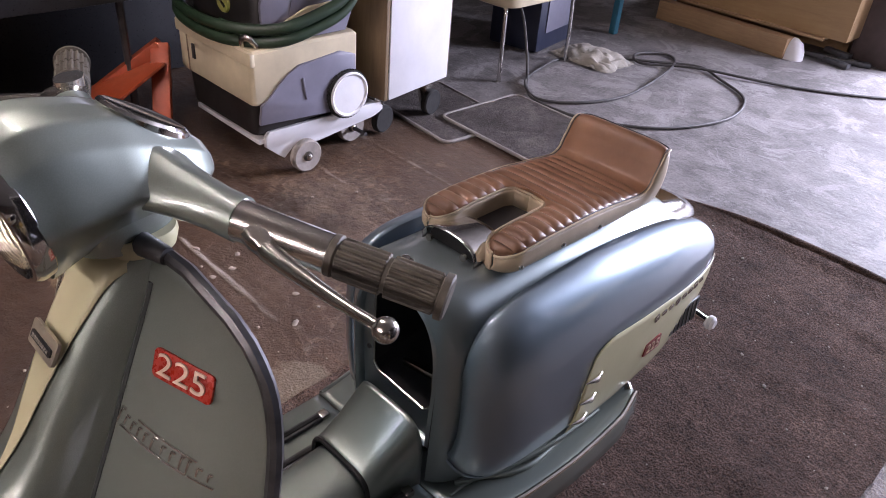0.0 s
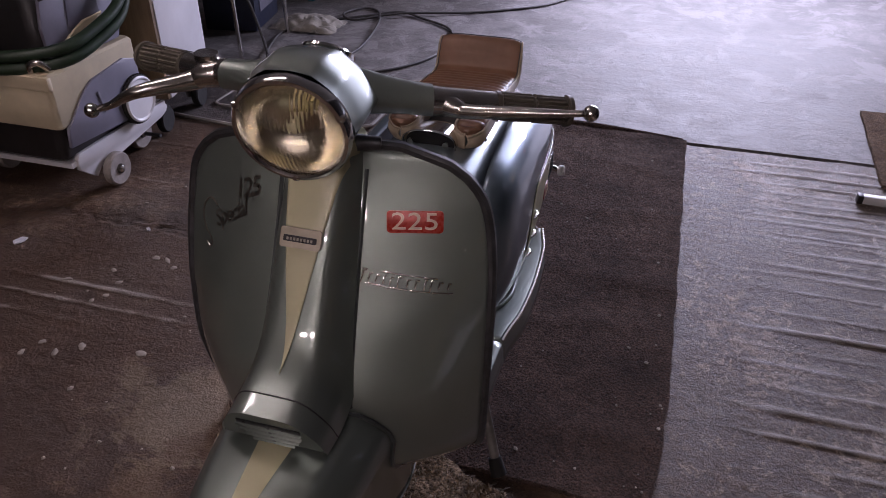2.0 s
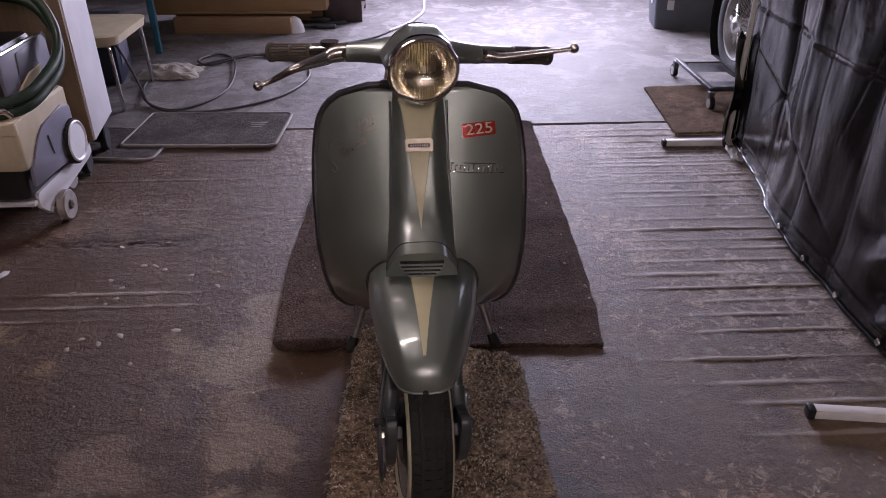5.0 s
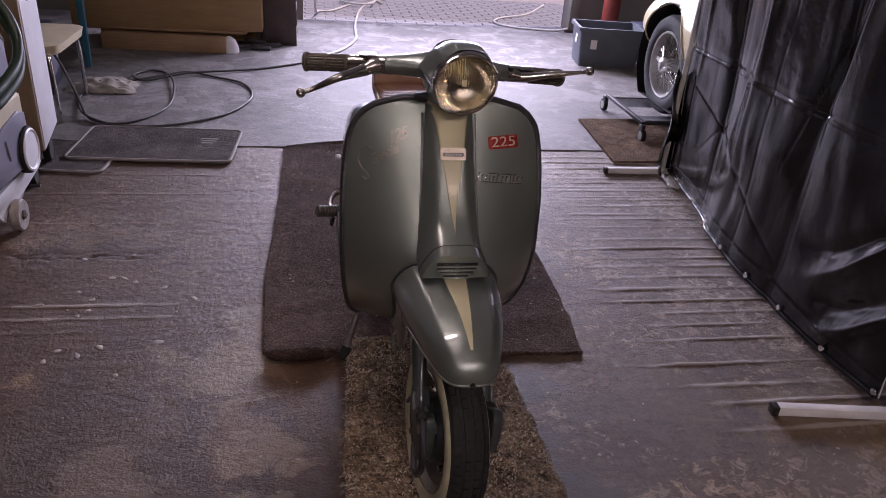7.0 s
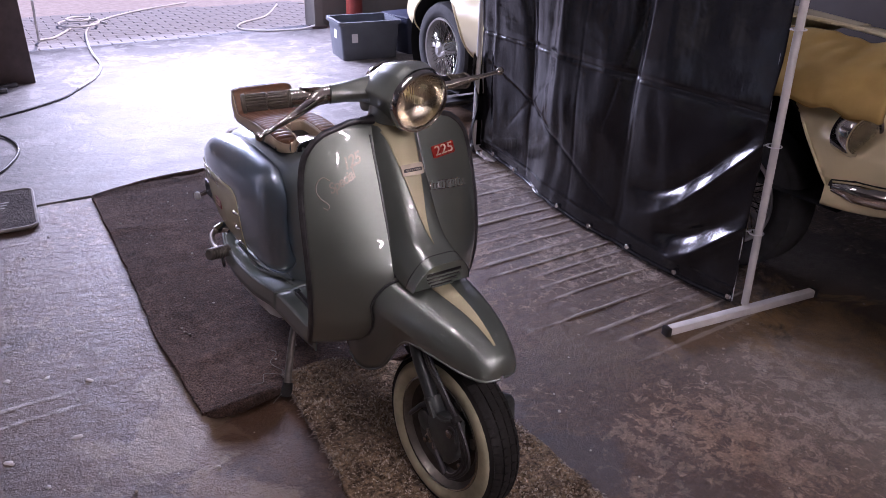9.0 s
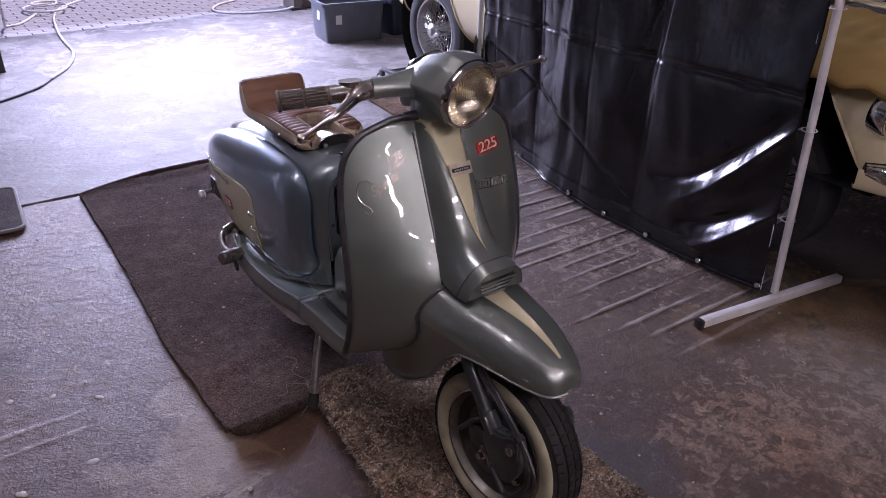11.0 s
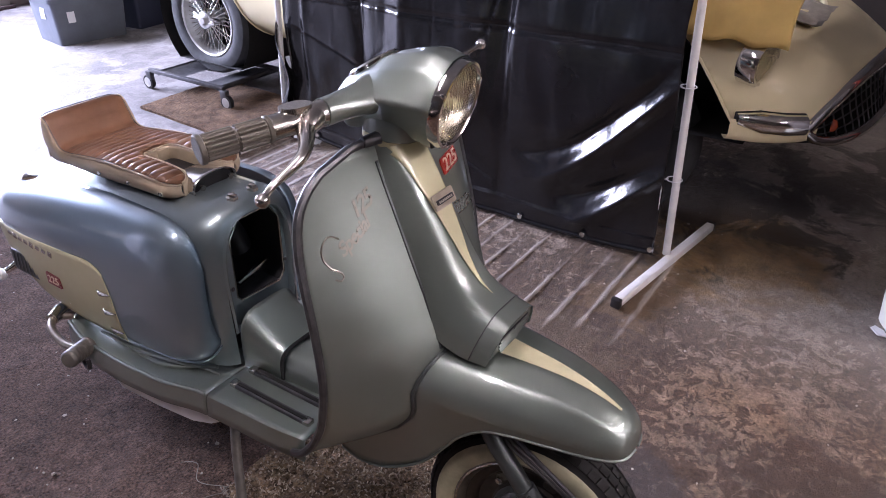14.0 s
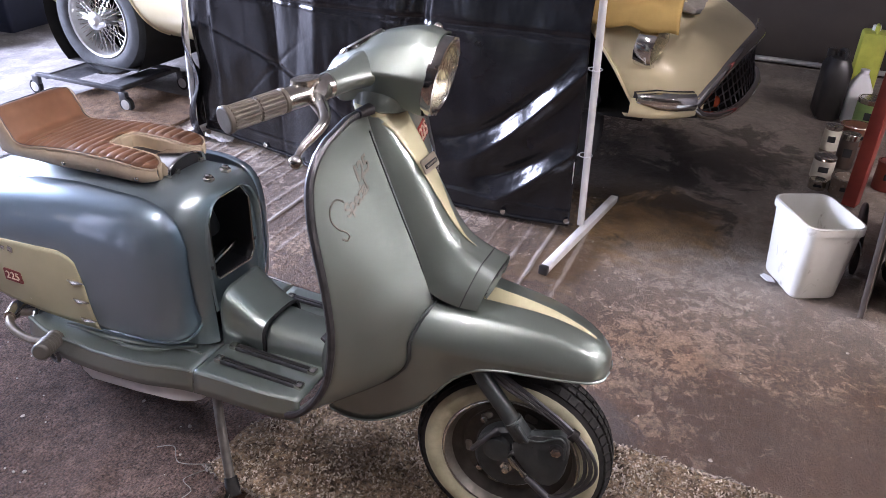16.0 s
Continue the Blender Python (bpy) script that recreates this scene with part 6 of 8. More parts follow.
EDGE_RUBBER = plain("grey_rubber_border", (0.215, 0.195, 0.18), 0.7, 0, 0.2, 20)
mat_thing("floor_mat", (-1.92, 2.64, 0.004), (0.84, 0.52), -3, GREY_FELT, "grey rubber-backed floor mat with a pale border", EDGE_RUBBER)
mat_thing("floor_mat", (-2.42, 2.47, -0.005), (0.62, 0.44), -6, GREY_FELT, "dark grey floor mat under the cabinet castor", EDGE_RUBBER)
sheet("coir_mat", [(0.690, 2.43), (1.35, 2.45), (1.38, 3.28), (0.745, 3.26)], 0.0, 0.014, COIR, "brown coir doormat beside the wheel dolly", "mat", 0.004, 8, 24, 0.003)

# grit, paint chips and scraps
rnd = random.Random(4)
gm = bmesh.new()
for k in range(420):
    if k < 170:
        x, y, z = rnd.uniform(-1.2, -0.12), rnd.uniform(0.55, 2.55), 0.012
    else:
        x, y, z = rnd.uniform(-2.4, 1.3), rnd.uniform(-1.0, 2.6), None
        if -1.28 < x < -0.1 and y > 0.5:
            continue
    r = rnd.choice((0.002, 0.003, 0.003, 0.004, 0.006))
    z = z if z is not None else floor_height(x, y) + 0.001
    own = bmesh.new()
    bmesh.ops.create_icosphere(own, subdivisions=1, radius=r)
    for v in own.verts:
        v.co *= rnd.uniform(0.7, 1.3)
        v.co.z *= 0.6
    own.transform(Matrix.Translation((x, y, z + r * 0.4)))
    gm = join(gm, own)
tagged(finish("grit", gm, plain("pale_grit", (0.42, 0.37, 0.31), 0.9, 0, 0.3, 40), angle=20), "pale crumbs of grit scattered over the floor", "grit", kind="stuff")
spot_rnd = random.Random(17)
spots = bmesh.new()
for x, y in ((-1.844, 1.145), (-1.798, 1.142), (-1.754, 1.109), (-1.939, 1.04), (-1.879, 0.984), (-1.874, 0.911), (-1.902, 0.875), (-1.909, 0.663), (-1.936, 0.606), (-1.784, 0.678), (-1.842, 0.633), (-1.518, 0.978), (-1.638, 1.064), (-1.60, 0.70), (-1.70, 0.52), (-2.05, 0.95)):
    rx, ry, tilt_ = spot_rnd.uniform(0.009, 0.020), spot_rnd.uniform(0.007, 0.013), spot_rnd.uniform(0, 3)
    z = max(floor_height(x + dx, y + dy) for dx in (-0.015, 0, 0.015) for dy in (-0.01, 0, 0.01)) + 0.0006
    rim_ = []
    for k in range(14):
        a = 2 * math.pi * k / 14
        q = 1 + 0.18 * spot_rnd.uniform(-1, 1)
        c, s_ = rx * q * math.cos(a), ry * q * math.sin(a)
        rim_.append((x + c * math.cos(tilt_) - s_ * math.sin(tilt_), y + c * math.sin(tilt_) + s_ * math.cos(tilt_)))
    loft([[(px, py, z - 0.006) for px, py in rim_], [(px, py, z) for px, py in rim_], [(x + (px - x) * 0.8, y + (py - y) * 0.8, z + 0.001) for px, py in rim_]], bm=spots)
tagged(finish("paint_drips", spots, plain("dried_pale_paint", (0.36, 0.315, 0.27), 0.6, 0, 0.3, 60)), "dried pale paint drips on the floor", "paint", kind="stuff")
for x, y, a, s in ((-2.37, 1.10, 70, 0.028), (-1.98, 1.30, -40, 0.012), (0.735, -0.605, 30, 0.035), (-1.18, 0.70, 60, 0.012)):
    sc_ = prism([(-s, -s * 0.4), (s * 0.2, -s * 0.55), (s, -s * 0.1), (s * 0.6, s * 0.5), (-s * 0.7, s * 0.45)], 0.004, "z")
    sc_.transform(pose(x, y, floor_height(x, y) + 0.004, 4, 3, a))
    tagged(finish("paper_scrap", sc_, WHITE_PAINT), "small crumpled white scrap on the floor", "scrap", "scraps on the floor")

# ---- black sheet on its frame ----
frame_stand = thing("screen_frame", (0.78, 0.14, 0), "white tubular frame standing on square feet", "frame")


def fp(name, bm, mat, label=""):
    bm.transform(Matrix.Translation((-0.78, -0.14, 0)))
    return part(name, bm, mat, frame_stand, label)


fp("upright", tube([(0.782, 0.140, 0.035), (0.765, 0.165, 1.0), (0.752, 0.175, 2.05)], 0.0145, 14), WHITE_TUBE)
fp("upright", tube([(0.915, 2.255, 0.035), (0.900, 2.20, 1.0), (0.885, 2.17, 2.05)], 0.0145, 14), WHITE_TUBE)
fp("top_rail", tube([(0.752, 0.175, 2.05), (0.885, 2.17, 2.05)], 0.0145, 14), WHITE_TUBE)
for a, b in (((0.385, 0.175), (1.13, 0.072)), ((0.585, 2.275), (1.20, 2.262))):
    dx, dy = b[0] - a[0], b[1] - a[1]
    L, ang = math.hypot(dx, dy), math.degrees(math.atan2(dy, dx))
    c = ((a[0] + b[0]) / 2, (a[1] + b[1]) / 2)
    fp("foot_bar", box((L, 0.032, 0.032), (c[0], c[1], 0.020), (0, 0, ang), 0.003), WHITE_TUBE, "square steel foot")
    fp("foot_cap", box((0.022, 0.036, 0.036), (a[0] - 0.006, a[1], 0.020), (0, 0, ang), 0.004), BLACK_PLASTIC, "black plastic end cap")
    fp("foot_cap", box((0.022, 0.036, 0.036), (b[0] + 0.006, b[1], 0.020), (0, 0, ang), 0.004), BLACK_PLASTIC)

tarp_low = pchip([0.0, 0.12, 0.4, 0.65, 0.85, 1.0], [0.030, 0.010, 0.004, 0.012, 0.03, 0.05])


fold_rnd = random.Random(12)
TARP_FOLDS = [(fold_rnd.uniform(0.16, 1.0) ** 0.7, fold_rnd.uniform(0.012, 0.045), fold_rnd.choice((-1, 1, 1)) * fold_rnd.uniform(0.007, 0.024), fold_rnd.uniform(-0.16, 0.06)) for k in range(15)]


def tarp_point(u, v):
    """u along the sheet from the near upright, v upwards."""
    y = 0.185 + 1.99 * u
    z = tarp_low(u) + (2.0 - tarp_low(u)) * v
    base = 0.755 + 0.115 * u ** 1.5 - 0.02 * v
    base += 0.05 * ramp01(u, 0.45, 0.95) * (1 - v)
    off = 0.0
    # uneven hanging folds, denser towards the far end
    for uc, wd, dp, lean in TARP_FOLDS:
        d = (u - uc - lean * (v - 0.4) - 0.012 * math.sin(v * 5 + uc * 40)) / wd
        if abs(d) < 3:
            off += dp * math.exp(-abs(d) ** 1.4) * (0.35 + 0.65 * ramp01(v, 0.02, 0.45))
    # creases where the sheet was folded in its pack
    off += 0.006 * math.exp(-((z - 0.80 + 0.04 * u) / 0.014) ** 2) + 0.006 * math.exp(-((z - 1.35) / 0.014) ** 2)
    for uc in (0.33, 0.52, 0.74):
        off += 0.0018 * math.exp(-((u - uc - 0.01 * math.sin(3 * z)) / 0.004) ** 2)
    # long slanting creases and the stitched line above the hem
    for ua, za, ub, zb, dp in ((0.62, 0.66, 0.90, 0.22, 0.003), (0.98, 0.62, 0.36, 0.17, 0.005), (0.30, 1.30, 0.44, 0.50, 0.006)):
        k = (u - ua) / (ub - ua)
        if 0 < k < 1:
            off += dp * math.sin(math.pi * k) ** 0.5 * math.exp(-abs((z - za - (zb - za) * k - 0.02 * math.sin(5 * k)) / 0.012) ** 1.3)
    off -= 0.004 * math.exp(-((z - tarp_low(u) - 0.062 - 0.02 * math.sin(math.pi * u)) / 0.009) ** 2)
    # drags from the ties on the near upright
    for zt, reach, dip in ((0.70, 0.33, 0.50), (0.37, 0.24, 0.31)):
        if u < reach:
            f = u / reach
            line = zt - dip * math.sin(f * math.pi / 2) - 0.01
            d = (z - line) / (0.022 + 0.026 * f)
            off += -0.028 * (math.sin(math.pi * f) ** 0.8 + 0.25 * (1 - f)) * math.exp(-abs(d) ** 1.5) * (1 - f ** 3)
            d2 = (z - line - 0.07 - 0.05 * f) / 0.035
            off += 0.024 * math.sin(math.pi * f) * math.exp(-d2 * d2)
    off += 0.014 * nz(y * 3.1, z * 2.2, 11) + 0.006 * nz(y * 8, z * 5, 12)
    # hanging hem bellies out over the floor
    off -= 0.05 * math.exp(-(v / 0.07) ** 2) * math.sin(math.pi * min(1, u * 1.1)) * 0.6
    return (base + off, y + 0.012 * nz(z * 4, u * 6, 2), z)


tarp = thing("black_sheet", (0.78, 1.1, 0.0), "glossy black plastic sheet tied to the white frame", "sheet")


def tp_(name, bm, mat, label=""):
    bm.transform(Matrix.Translation((-0.78, -1.1, 0)))
    return part(name, bm, mat, tarp, label, 60)


solid(tp_("curtain", grid(tarp_point, 260, 400), PVC), 0.0015, 0)
tp_("hem", tube([(tarp_point(k / 100, 0.0)[0] - 0.004, tarp_point(k / 100, 0.0)[1], tarp_point(k / 100, 0.0)[2] + 0.012) for k in range(101)], 0.009, 8), PVC, "folded hem with a cord")
for u in (0.005, 0.145, 0.285, 0.42, 0.55, 0.68, 0.8, 0.92):
    x, y, z = tarp_point(u, 0.012)
    tp_("eyelet", lathe([(-0.006, 0.005), (-0.007, 0.011), (-0.003, 0.013)], 14, "x", (x - 0.007, y, z + 0.002)), CHROME, "steel eyelet")
for z in (0.345, 0.69, 1.10, 1.6):
    ty = 0.15 + 0.017 * z
    tp_("tie_ring", lathe([(z + 0.0022 * math.cos(a), 0.027 + 0.0022 * math.sin(a)) for a in [2 * math.pi * k / 8 for k in range(8)]], 24, "z", (0.777 - 0.012 * z, ty, 0), close=True), WHITE_PLASTIC, "white cable tie")
    tp_("tie_tail", tube([(0.772 - 0.012 * z, ty + 0.02, z), (0.760, 0.20, z - 0.008)], 0.003, 6), WHITE_PLASTIC)
# white tube drawn in place of the highlight on the sheet's edge
tp_("edge_glint", tube([(0.765, 0.188, 0.03), (0.752, 0.192, 0.345), (0.750, 0.196, 0.69), (0.745, 0.205, 1.3), (0.74, 0.20, 2.0)], 0.0025, 6), WHITE_TUBE, "thin white line for the highlight along the edge")
# bunched far corner
tp_("gathered_corner", grid(lambda u, v: (0.87 + 0.16 * u - 0.03 * math.sin(7 * u + 2 * v), 2.16 + 0.10 * math.sin(3 * u) + 0.03 * math.sin(9 * v), 0.02 + (0.62 - 0.35 * u) * v + 0.02 * nz(u * 4, v * 4)), 20, 24), PVC, "bunched lower corner of the sheet")
tp_("clear_film", grid(lambda u, v: (0.86 + 0.16 * u, 2.02 + 0.13 * v + 0.02 * nz(u * 6, v * 3), 0.012 + 0.030 * abs(nz(u * 8, v * 8, 3)) + 0.02 * v), 22, 14), WHITE_PLASTIC, "crumpled pale film on the floor")

# ---- the old cream car behind the sheet ----
CX = 1.99
car = thing("vintage_car", (CX, 1.7, 0), "old cream-white sports car with chrome grille, partly hidden by the sheet", "car")


CAR_PIVOT = Vector((-1.99, -0.41, 1.46))


def car_lie(p):
    """The car stands a little askew: its front lies nearer to the sheet than its tail."""
    f = 1 - ramp01(p.y, 0.6, 2.8)
    return p.lerp(CAR_PIVOT + (p - CAR_PIVOT) * 0.923, f)


def cp(name, bm, mat, label="", parent=None, angle=38, askew=True):
    for v in bm.verts if askew else ():
        v.co = car_lie(v.co)
    bm.transform(Matrix.Translation((-CX, -1.7, 0)))
    return part(name, bm, mat, parent or car, label, angle)


CR_Y = [-0.352, -0.345, -0.32, -0.29, -0.244, -0.205, -0.162, -0.06, 0.08, 0.22, 0.7, 1.4, 2.4, 2.9, 3.3, 3.7, 3.95, 4.05]
cr_w = pchip(CR_Y, [0.06, 0.15, 0.28, 0.40, 0.52, 0.59, 0.655, 0.735, 0.775, 0.785, 0.785, 0.785, 0.79, 0.80, 0.79, 0.70, 0.55, 0.30])
cr_hi = pchip(CR_Y, [0.645, 0.65, 0.66, 0.67, 0.685, 0.70, 0.715, 0.755, 0.80, 0.83, 0.88, 0.93, 0.95, 0.95, 0.92, 0.84, 0.76, 0.70])
cr_lo = pchip(CR_Y, [0.345, 0.330, 0.315, 0.302, 0.288, 0.278, 0.268, 0.258, 0.255, 0.30, 0.26, 0.24, 0.25, 0.28, 0.32, 0.36, 0.40, 0.45])


def mouth_top(dx):
    return 0.425 + 0.210 * max(0.0, 1 - (abs(dx) / 0.635) ** 2) ** 0.6


bm = bmesh.new()
prev = None
RING = 120
for k in range(301):
    y = -0.352 + 4.402 * (k / 300) ** 1.3
    w, hi, lo = cr_w(y), cr_hi(y), cr_lo(y)
    ring = []
    for a, b in superellipse(1, 1, 2.7, RING):
        x = w * a
        z = (hi + lo) / 2 + (hi - lo) / 2 * b
        wing = math.exp(-((abs(a) - 0.80) / 0.16) ** 2) * 0.06 * max(0, b) * ramp01(y, -0.30, 0.15)
        tuck = 1 - 0.14 * max(0, -b) ** 1.5
        ring.append(bm.verts.new((CX + x * tuck, y, z + wing)))
    if prev:
        for j in range(RING):
            q = (j + 1) % RING
            c = (prev[j].co + prev[q].co + ring[j].co + ring[q].co) / 4
            side = abs(c.x - CX) > 0.5
            hole = side and any((c.y - wy) ** 2 + (c.z - wz) ** 2 < r * r for wy, wz, r in ((0.75, 0.15, 0.724), (3.20, 0.43, 0.385)))
            bonnet = c.z > 0.68 and ((c.x - CX + 0.02) / 0.43) ** 2 + ((c.y - 0.55) / 0.60) ** 2 < 1
            mouth = c.y < -0.10 and abs(c.x - CX) < 0.64 and c.z < mouth_top(c.x - CX)
            if not hole and not bonnet and not mouth:
                bm.faces.new((prev[j], prev[q], ring[q], ring[j]))
    prev = ring
# draw the ragged cut edges onto the arches' true circles
for v in bm.verts:
    if abs(v.co.x - CX) > 0.5 and any(e.is_boundary for e in v.link_edges):
        for wy, wz, r in ((0.75, 0.15, 0.724), (3.20, 0.43, 0.385)):
            far = math.hypot(v.co.y - wy, v.co.z - wz)
            if abs(far - r) < 0.04:
                v.co.y, v.co.z = wy + (v.co.y - wy) * r / far, wz + (v.co.z - wz) * r / far
bmesh.ops.delete(bm, geom=[v for v in bm.verts if not v.link_faces], context="VERTS")
body = cp("body_shell", bm, CAR_PAINT, "cream-white curved bodywork")
solid(body, 0.006)
# solid black shapes stand for the shade inside the cockpit and the bay
cp("cockpit_shade", box((1.1, 1.5, 0.05), (CX, 2.1, 0.93), bevel=0.02), SHADE_BLACK, "black slab for the shade in the open cockpit")
cp("engine_bay", box((0.70, 1.10, 0.28), (CX, 0.62, 0.52), bevel=0.01), SHADE_BLACK, "black block for the shade in the engine bay")
rim_pts = []
for k in range(65):
    a = 2 * math.pi * k / 64
    x, y = -0.02 + 0.435 * math.cos(a), 0.55 + 0.61 * math.sin(a)
    hi, lo = cr_hi(y), cr_lo(y)
    rim_pts.append((CX + x, y, (hi + lo) / 2 + (hi - lo) / 2 * (1 - (abs(x) / cr_w(y)) ** 2.7) ** (1 / 2.7) + 0.004))
cp("bay_edge", tube(rim_pts, 0.013, 8), CAR_PAINT, "rolled edge of the open bonnet")
cp("workshop_rag", grid(lambda u, v: (CX - 0.40 + 0.42 * u, -0.10 + 0.30 * v, 0.775 + 0.05 * nz(u * 4, v * 4, 8) + 0.03 * v), 16, 12), CLOTH, "grey cloth in the engine bay")
# grille: dished oval with chrome surround and bars
up_arc = [(0.635, -0.158, 0.425), (0.59, -0.188, 0.472), (0.54, -0.212, 0.510), (0.44, -0.252, 0.562), (0.24, -0.305, 0.610), (0.0, -0.350, 0.636)]
lo_arc = [(0.635, -0.158, 0.425), (0.615, -0.190, 0.392), (0.54, -0.262, 0.374), (0.39, -0.338, 0.384), (0.20, -0.375, 0.400), (0.0, -0.392, 0.406)]
up_f = [pchip([0, 0.24, 0.44, 0.54, 0.59, 0.635], [p[i] for p in up_arc[::-1]]) for i in (1, 2)]
lo_f = [pchip([0, 0.20, 0.39, 0.54, 0.615, 0.635], [p[i] for p in lo_arc[::-1]]) for i in (1, 2)]


def mouth_at(dx, f):
    """A point of the grille, f from its lower to its upper lip."""
    d = abs(dx)
    return Vector((CX + dx, lo_f[0](d) * (1 - f) + up_f[0](d) * f, lo_f[1](d) * (1 - f) + up_f[1](d) * f))


span = [-0.635 + 1.27 * k / 48 for k in range(49)]
gr_ = cp("grille_surround", tube([mouth_at(x, 1.0) + Vector((0, -0.010, 0.004)) for x in span], 0.030, 12), CHROME, "heavy chrome grille surround")
cp("surround_lip", tube([mouth_at(x, 0.0) + Vector((0, -0.006, 0)) for x in span], 0.020, 10), CHROME, parent=gr_)
# black sheet for the shade behind the grille bars
cp("grille_back", grid(lambda u, v: mouth_at(-0.63 + 1.26 * u, v) + Vector((0, 0.045, 0)), 40, 6), SHADE_BLACK, parent=gr_)
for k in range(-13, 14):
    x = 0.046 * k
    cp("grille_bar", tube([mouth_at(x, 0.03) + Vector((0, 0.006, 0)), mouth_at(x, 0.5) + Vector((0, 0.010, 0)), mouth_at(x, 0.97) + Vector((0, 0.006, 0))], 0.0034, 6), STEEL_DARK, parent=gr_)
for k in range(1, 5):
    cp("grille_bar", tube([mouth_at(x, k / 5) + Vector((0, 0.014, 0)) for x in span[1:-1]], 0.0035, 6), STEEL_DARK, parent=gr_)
cp("front_apron", grid(lambda u, v: mouth_at(-0.62 + 1.24 * u, 0.0) + Vector((0, 0.30 * v, -0.035 * math.sin(math.pi * min(1, v * 1.2)))), 30, 6), SHADE_BLACK, "black sheet for the shade underneath")
def lip_at(path, skin, s, u, v):
    """A point of the rolled lower edge: u along the path, v down the section."""
    a, b = u * (len(path) - 1), v * (len(skin) - 1)
    i, j = min(int(a), len(path) - 2), min(int(b), len(skin) - 2)
    p = path[i].lerp(path[i + 1], a - i)
    o = skin[j][0] + (skin[j + 1][0] - skin[j][0]) * (b - j)
    z = skin[j][1] + (skin[j + 1][1] - skin[j][1]) * (b - j)
    return p + Vector((s * o * 0.85, -o * 0.5, z))


for r_, wy, wz in ((0.724, 0.75, 0.15), (0.385, 3.20, 0.43)):
    arc = []
    for k in range(41):
        a = radians(16 + 148 * k / 40) if r_ > 0.5 else radians(-12 + 204 * k / 40)
        y, z = wy + r_ * math.cos(a), wz + r_ * math.sin(a)
        w, hi, lo = cr_w(y), cr_hi(y), cr_lo(y)
        b = max(-0.98, min(0.98, (z - (hi + lo) / 2) / ((hi - lo) / 2)))
        x = w * (1 - abs(b) ** 2.7) ** (1 / 2.7) * (1 - 0.14 * max(0, -b) ** 1.5)
        arc.append((CX - x - 0.002, y, z))
    cp("arch_lip", tube(arc, 0.006, 8), CAR_PAINT, "rolled wheel arch lip")
for s in (-1, 1):
    b0 = [(CX + s * 0.775, 0.065, 0.468), (CX + s * 0.760, -0.02, 0.466), (CX + s * 0.725, -0.10, 0.462), (CX + s * 0.668, -0.165, 0.458)]
    bump = loft([[Vector(p) + Vector((s * 0.034 * a, -0.026 * a, 0.042 * b)) for a, b in superellipse(f, f, 2.3, 18)] for p, f in zip(b0, (0.55, 1.0, 1.0, 0.95))])
    bp = cp("quarter_bumper", bump, CHROME, "chrome quarter bumper with black rubber edge")
    cp("bumper_rubber", tube([Vector(p) + Vector((-s * 0.012, 0.010, 0.0)) for p in b0], [0.026, 0.046, 0.046, 0.044], 12), BLACK_RUBBER, parent=bp)
    cp("side_lamp", lathe([(0, 0.026), (-0.012, 0.024), (-0.020, 0.016), (-0.024, 0.004)], 20, "y", tuple(mouth_at(s * 0.535, 0.42) + Vector((0, -0.004, 0)))), AMBER, "small amber lamp")
    lip = [Vector((CX + s * x, y, 0)) for x, y in ((0.786, 0.085), (0.780, 0.045), (0.765, -0.02), (0.725, -0.10), (0.665, -0.165), (0.600, -0.205))]
    skin = [(0.006, 0.470), (0.008, 0.430), (0.006, 0.400), (-0.006, 0.382), (-0.030, 0.374), (-0.070, 0.378)]
    cp("lower_lip", grid(lambda u, v: lip_at(lip, skin, s, u, v), 30, 10), CAR_PAINT, "cream lower edge below the bumper")
    hp = Vector((CX + s * 0.735, 0.045, 0.690))
    hl = lathe([(0.03, 0.095), (-0.03, 0.094), (-0.045, 0.086), (-0.043, 0.076), (-0.02, 0.07)], 32, "y")
    hl.transform(Matrix.Translation(hp) @ pose(0, 0, 0, 6, 0, s * 14))
    hd = cp("headlamp", hl, CHROME, "chrome headlamp bezel")
    gl2 = lathe([(-0.030, 0.078), (-0.050, 0.060), (-0.058, 0.03), (-0.060, 0.004)], 28, "y")
    gl2.transform(Matrix.Translation(hp) @ pose(0, 0, 0, 6, 0, s * 14))
    cp("lamp_glass", gl2, LAMP_GLASS, parent=hd)
cp("bonnet_badge", lathe([(0, 0.022), (-0.006, 0.020), (-0.008, 0.004)], 16, "y", (CX + 0.02, -0.335, 0.685)), ALLOY, "small round metal badge")


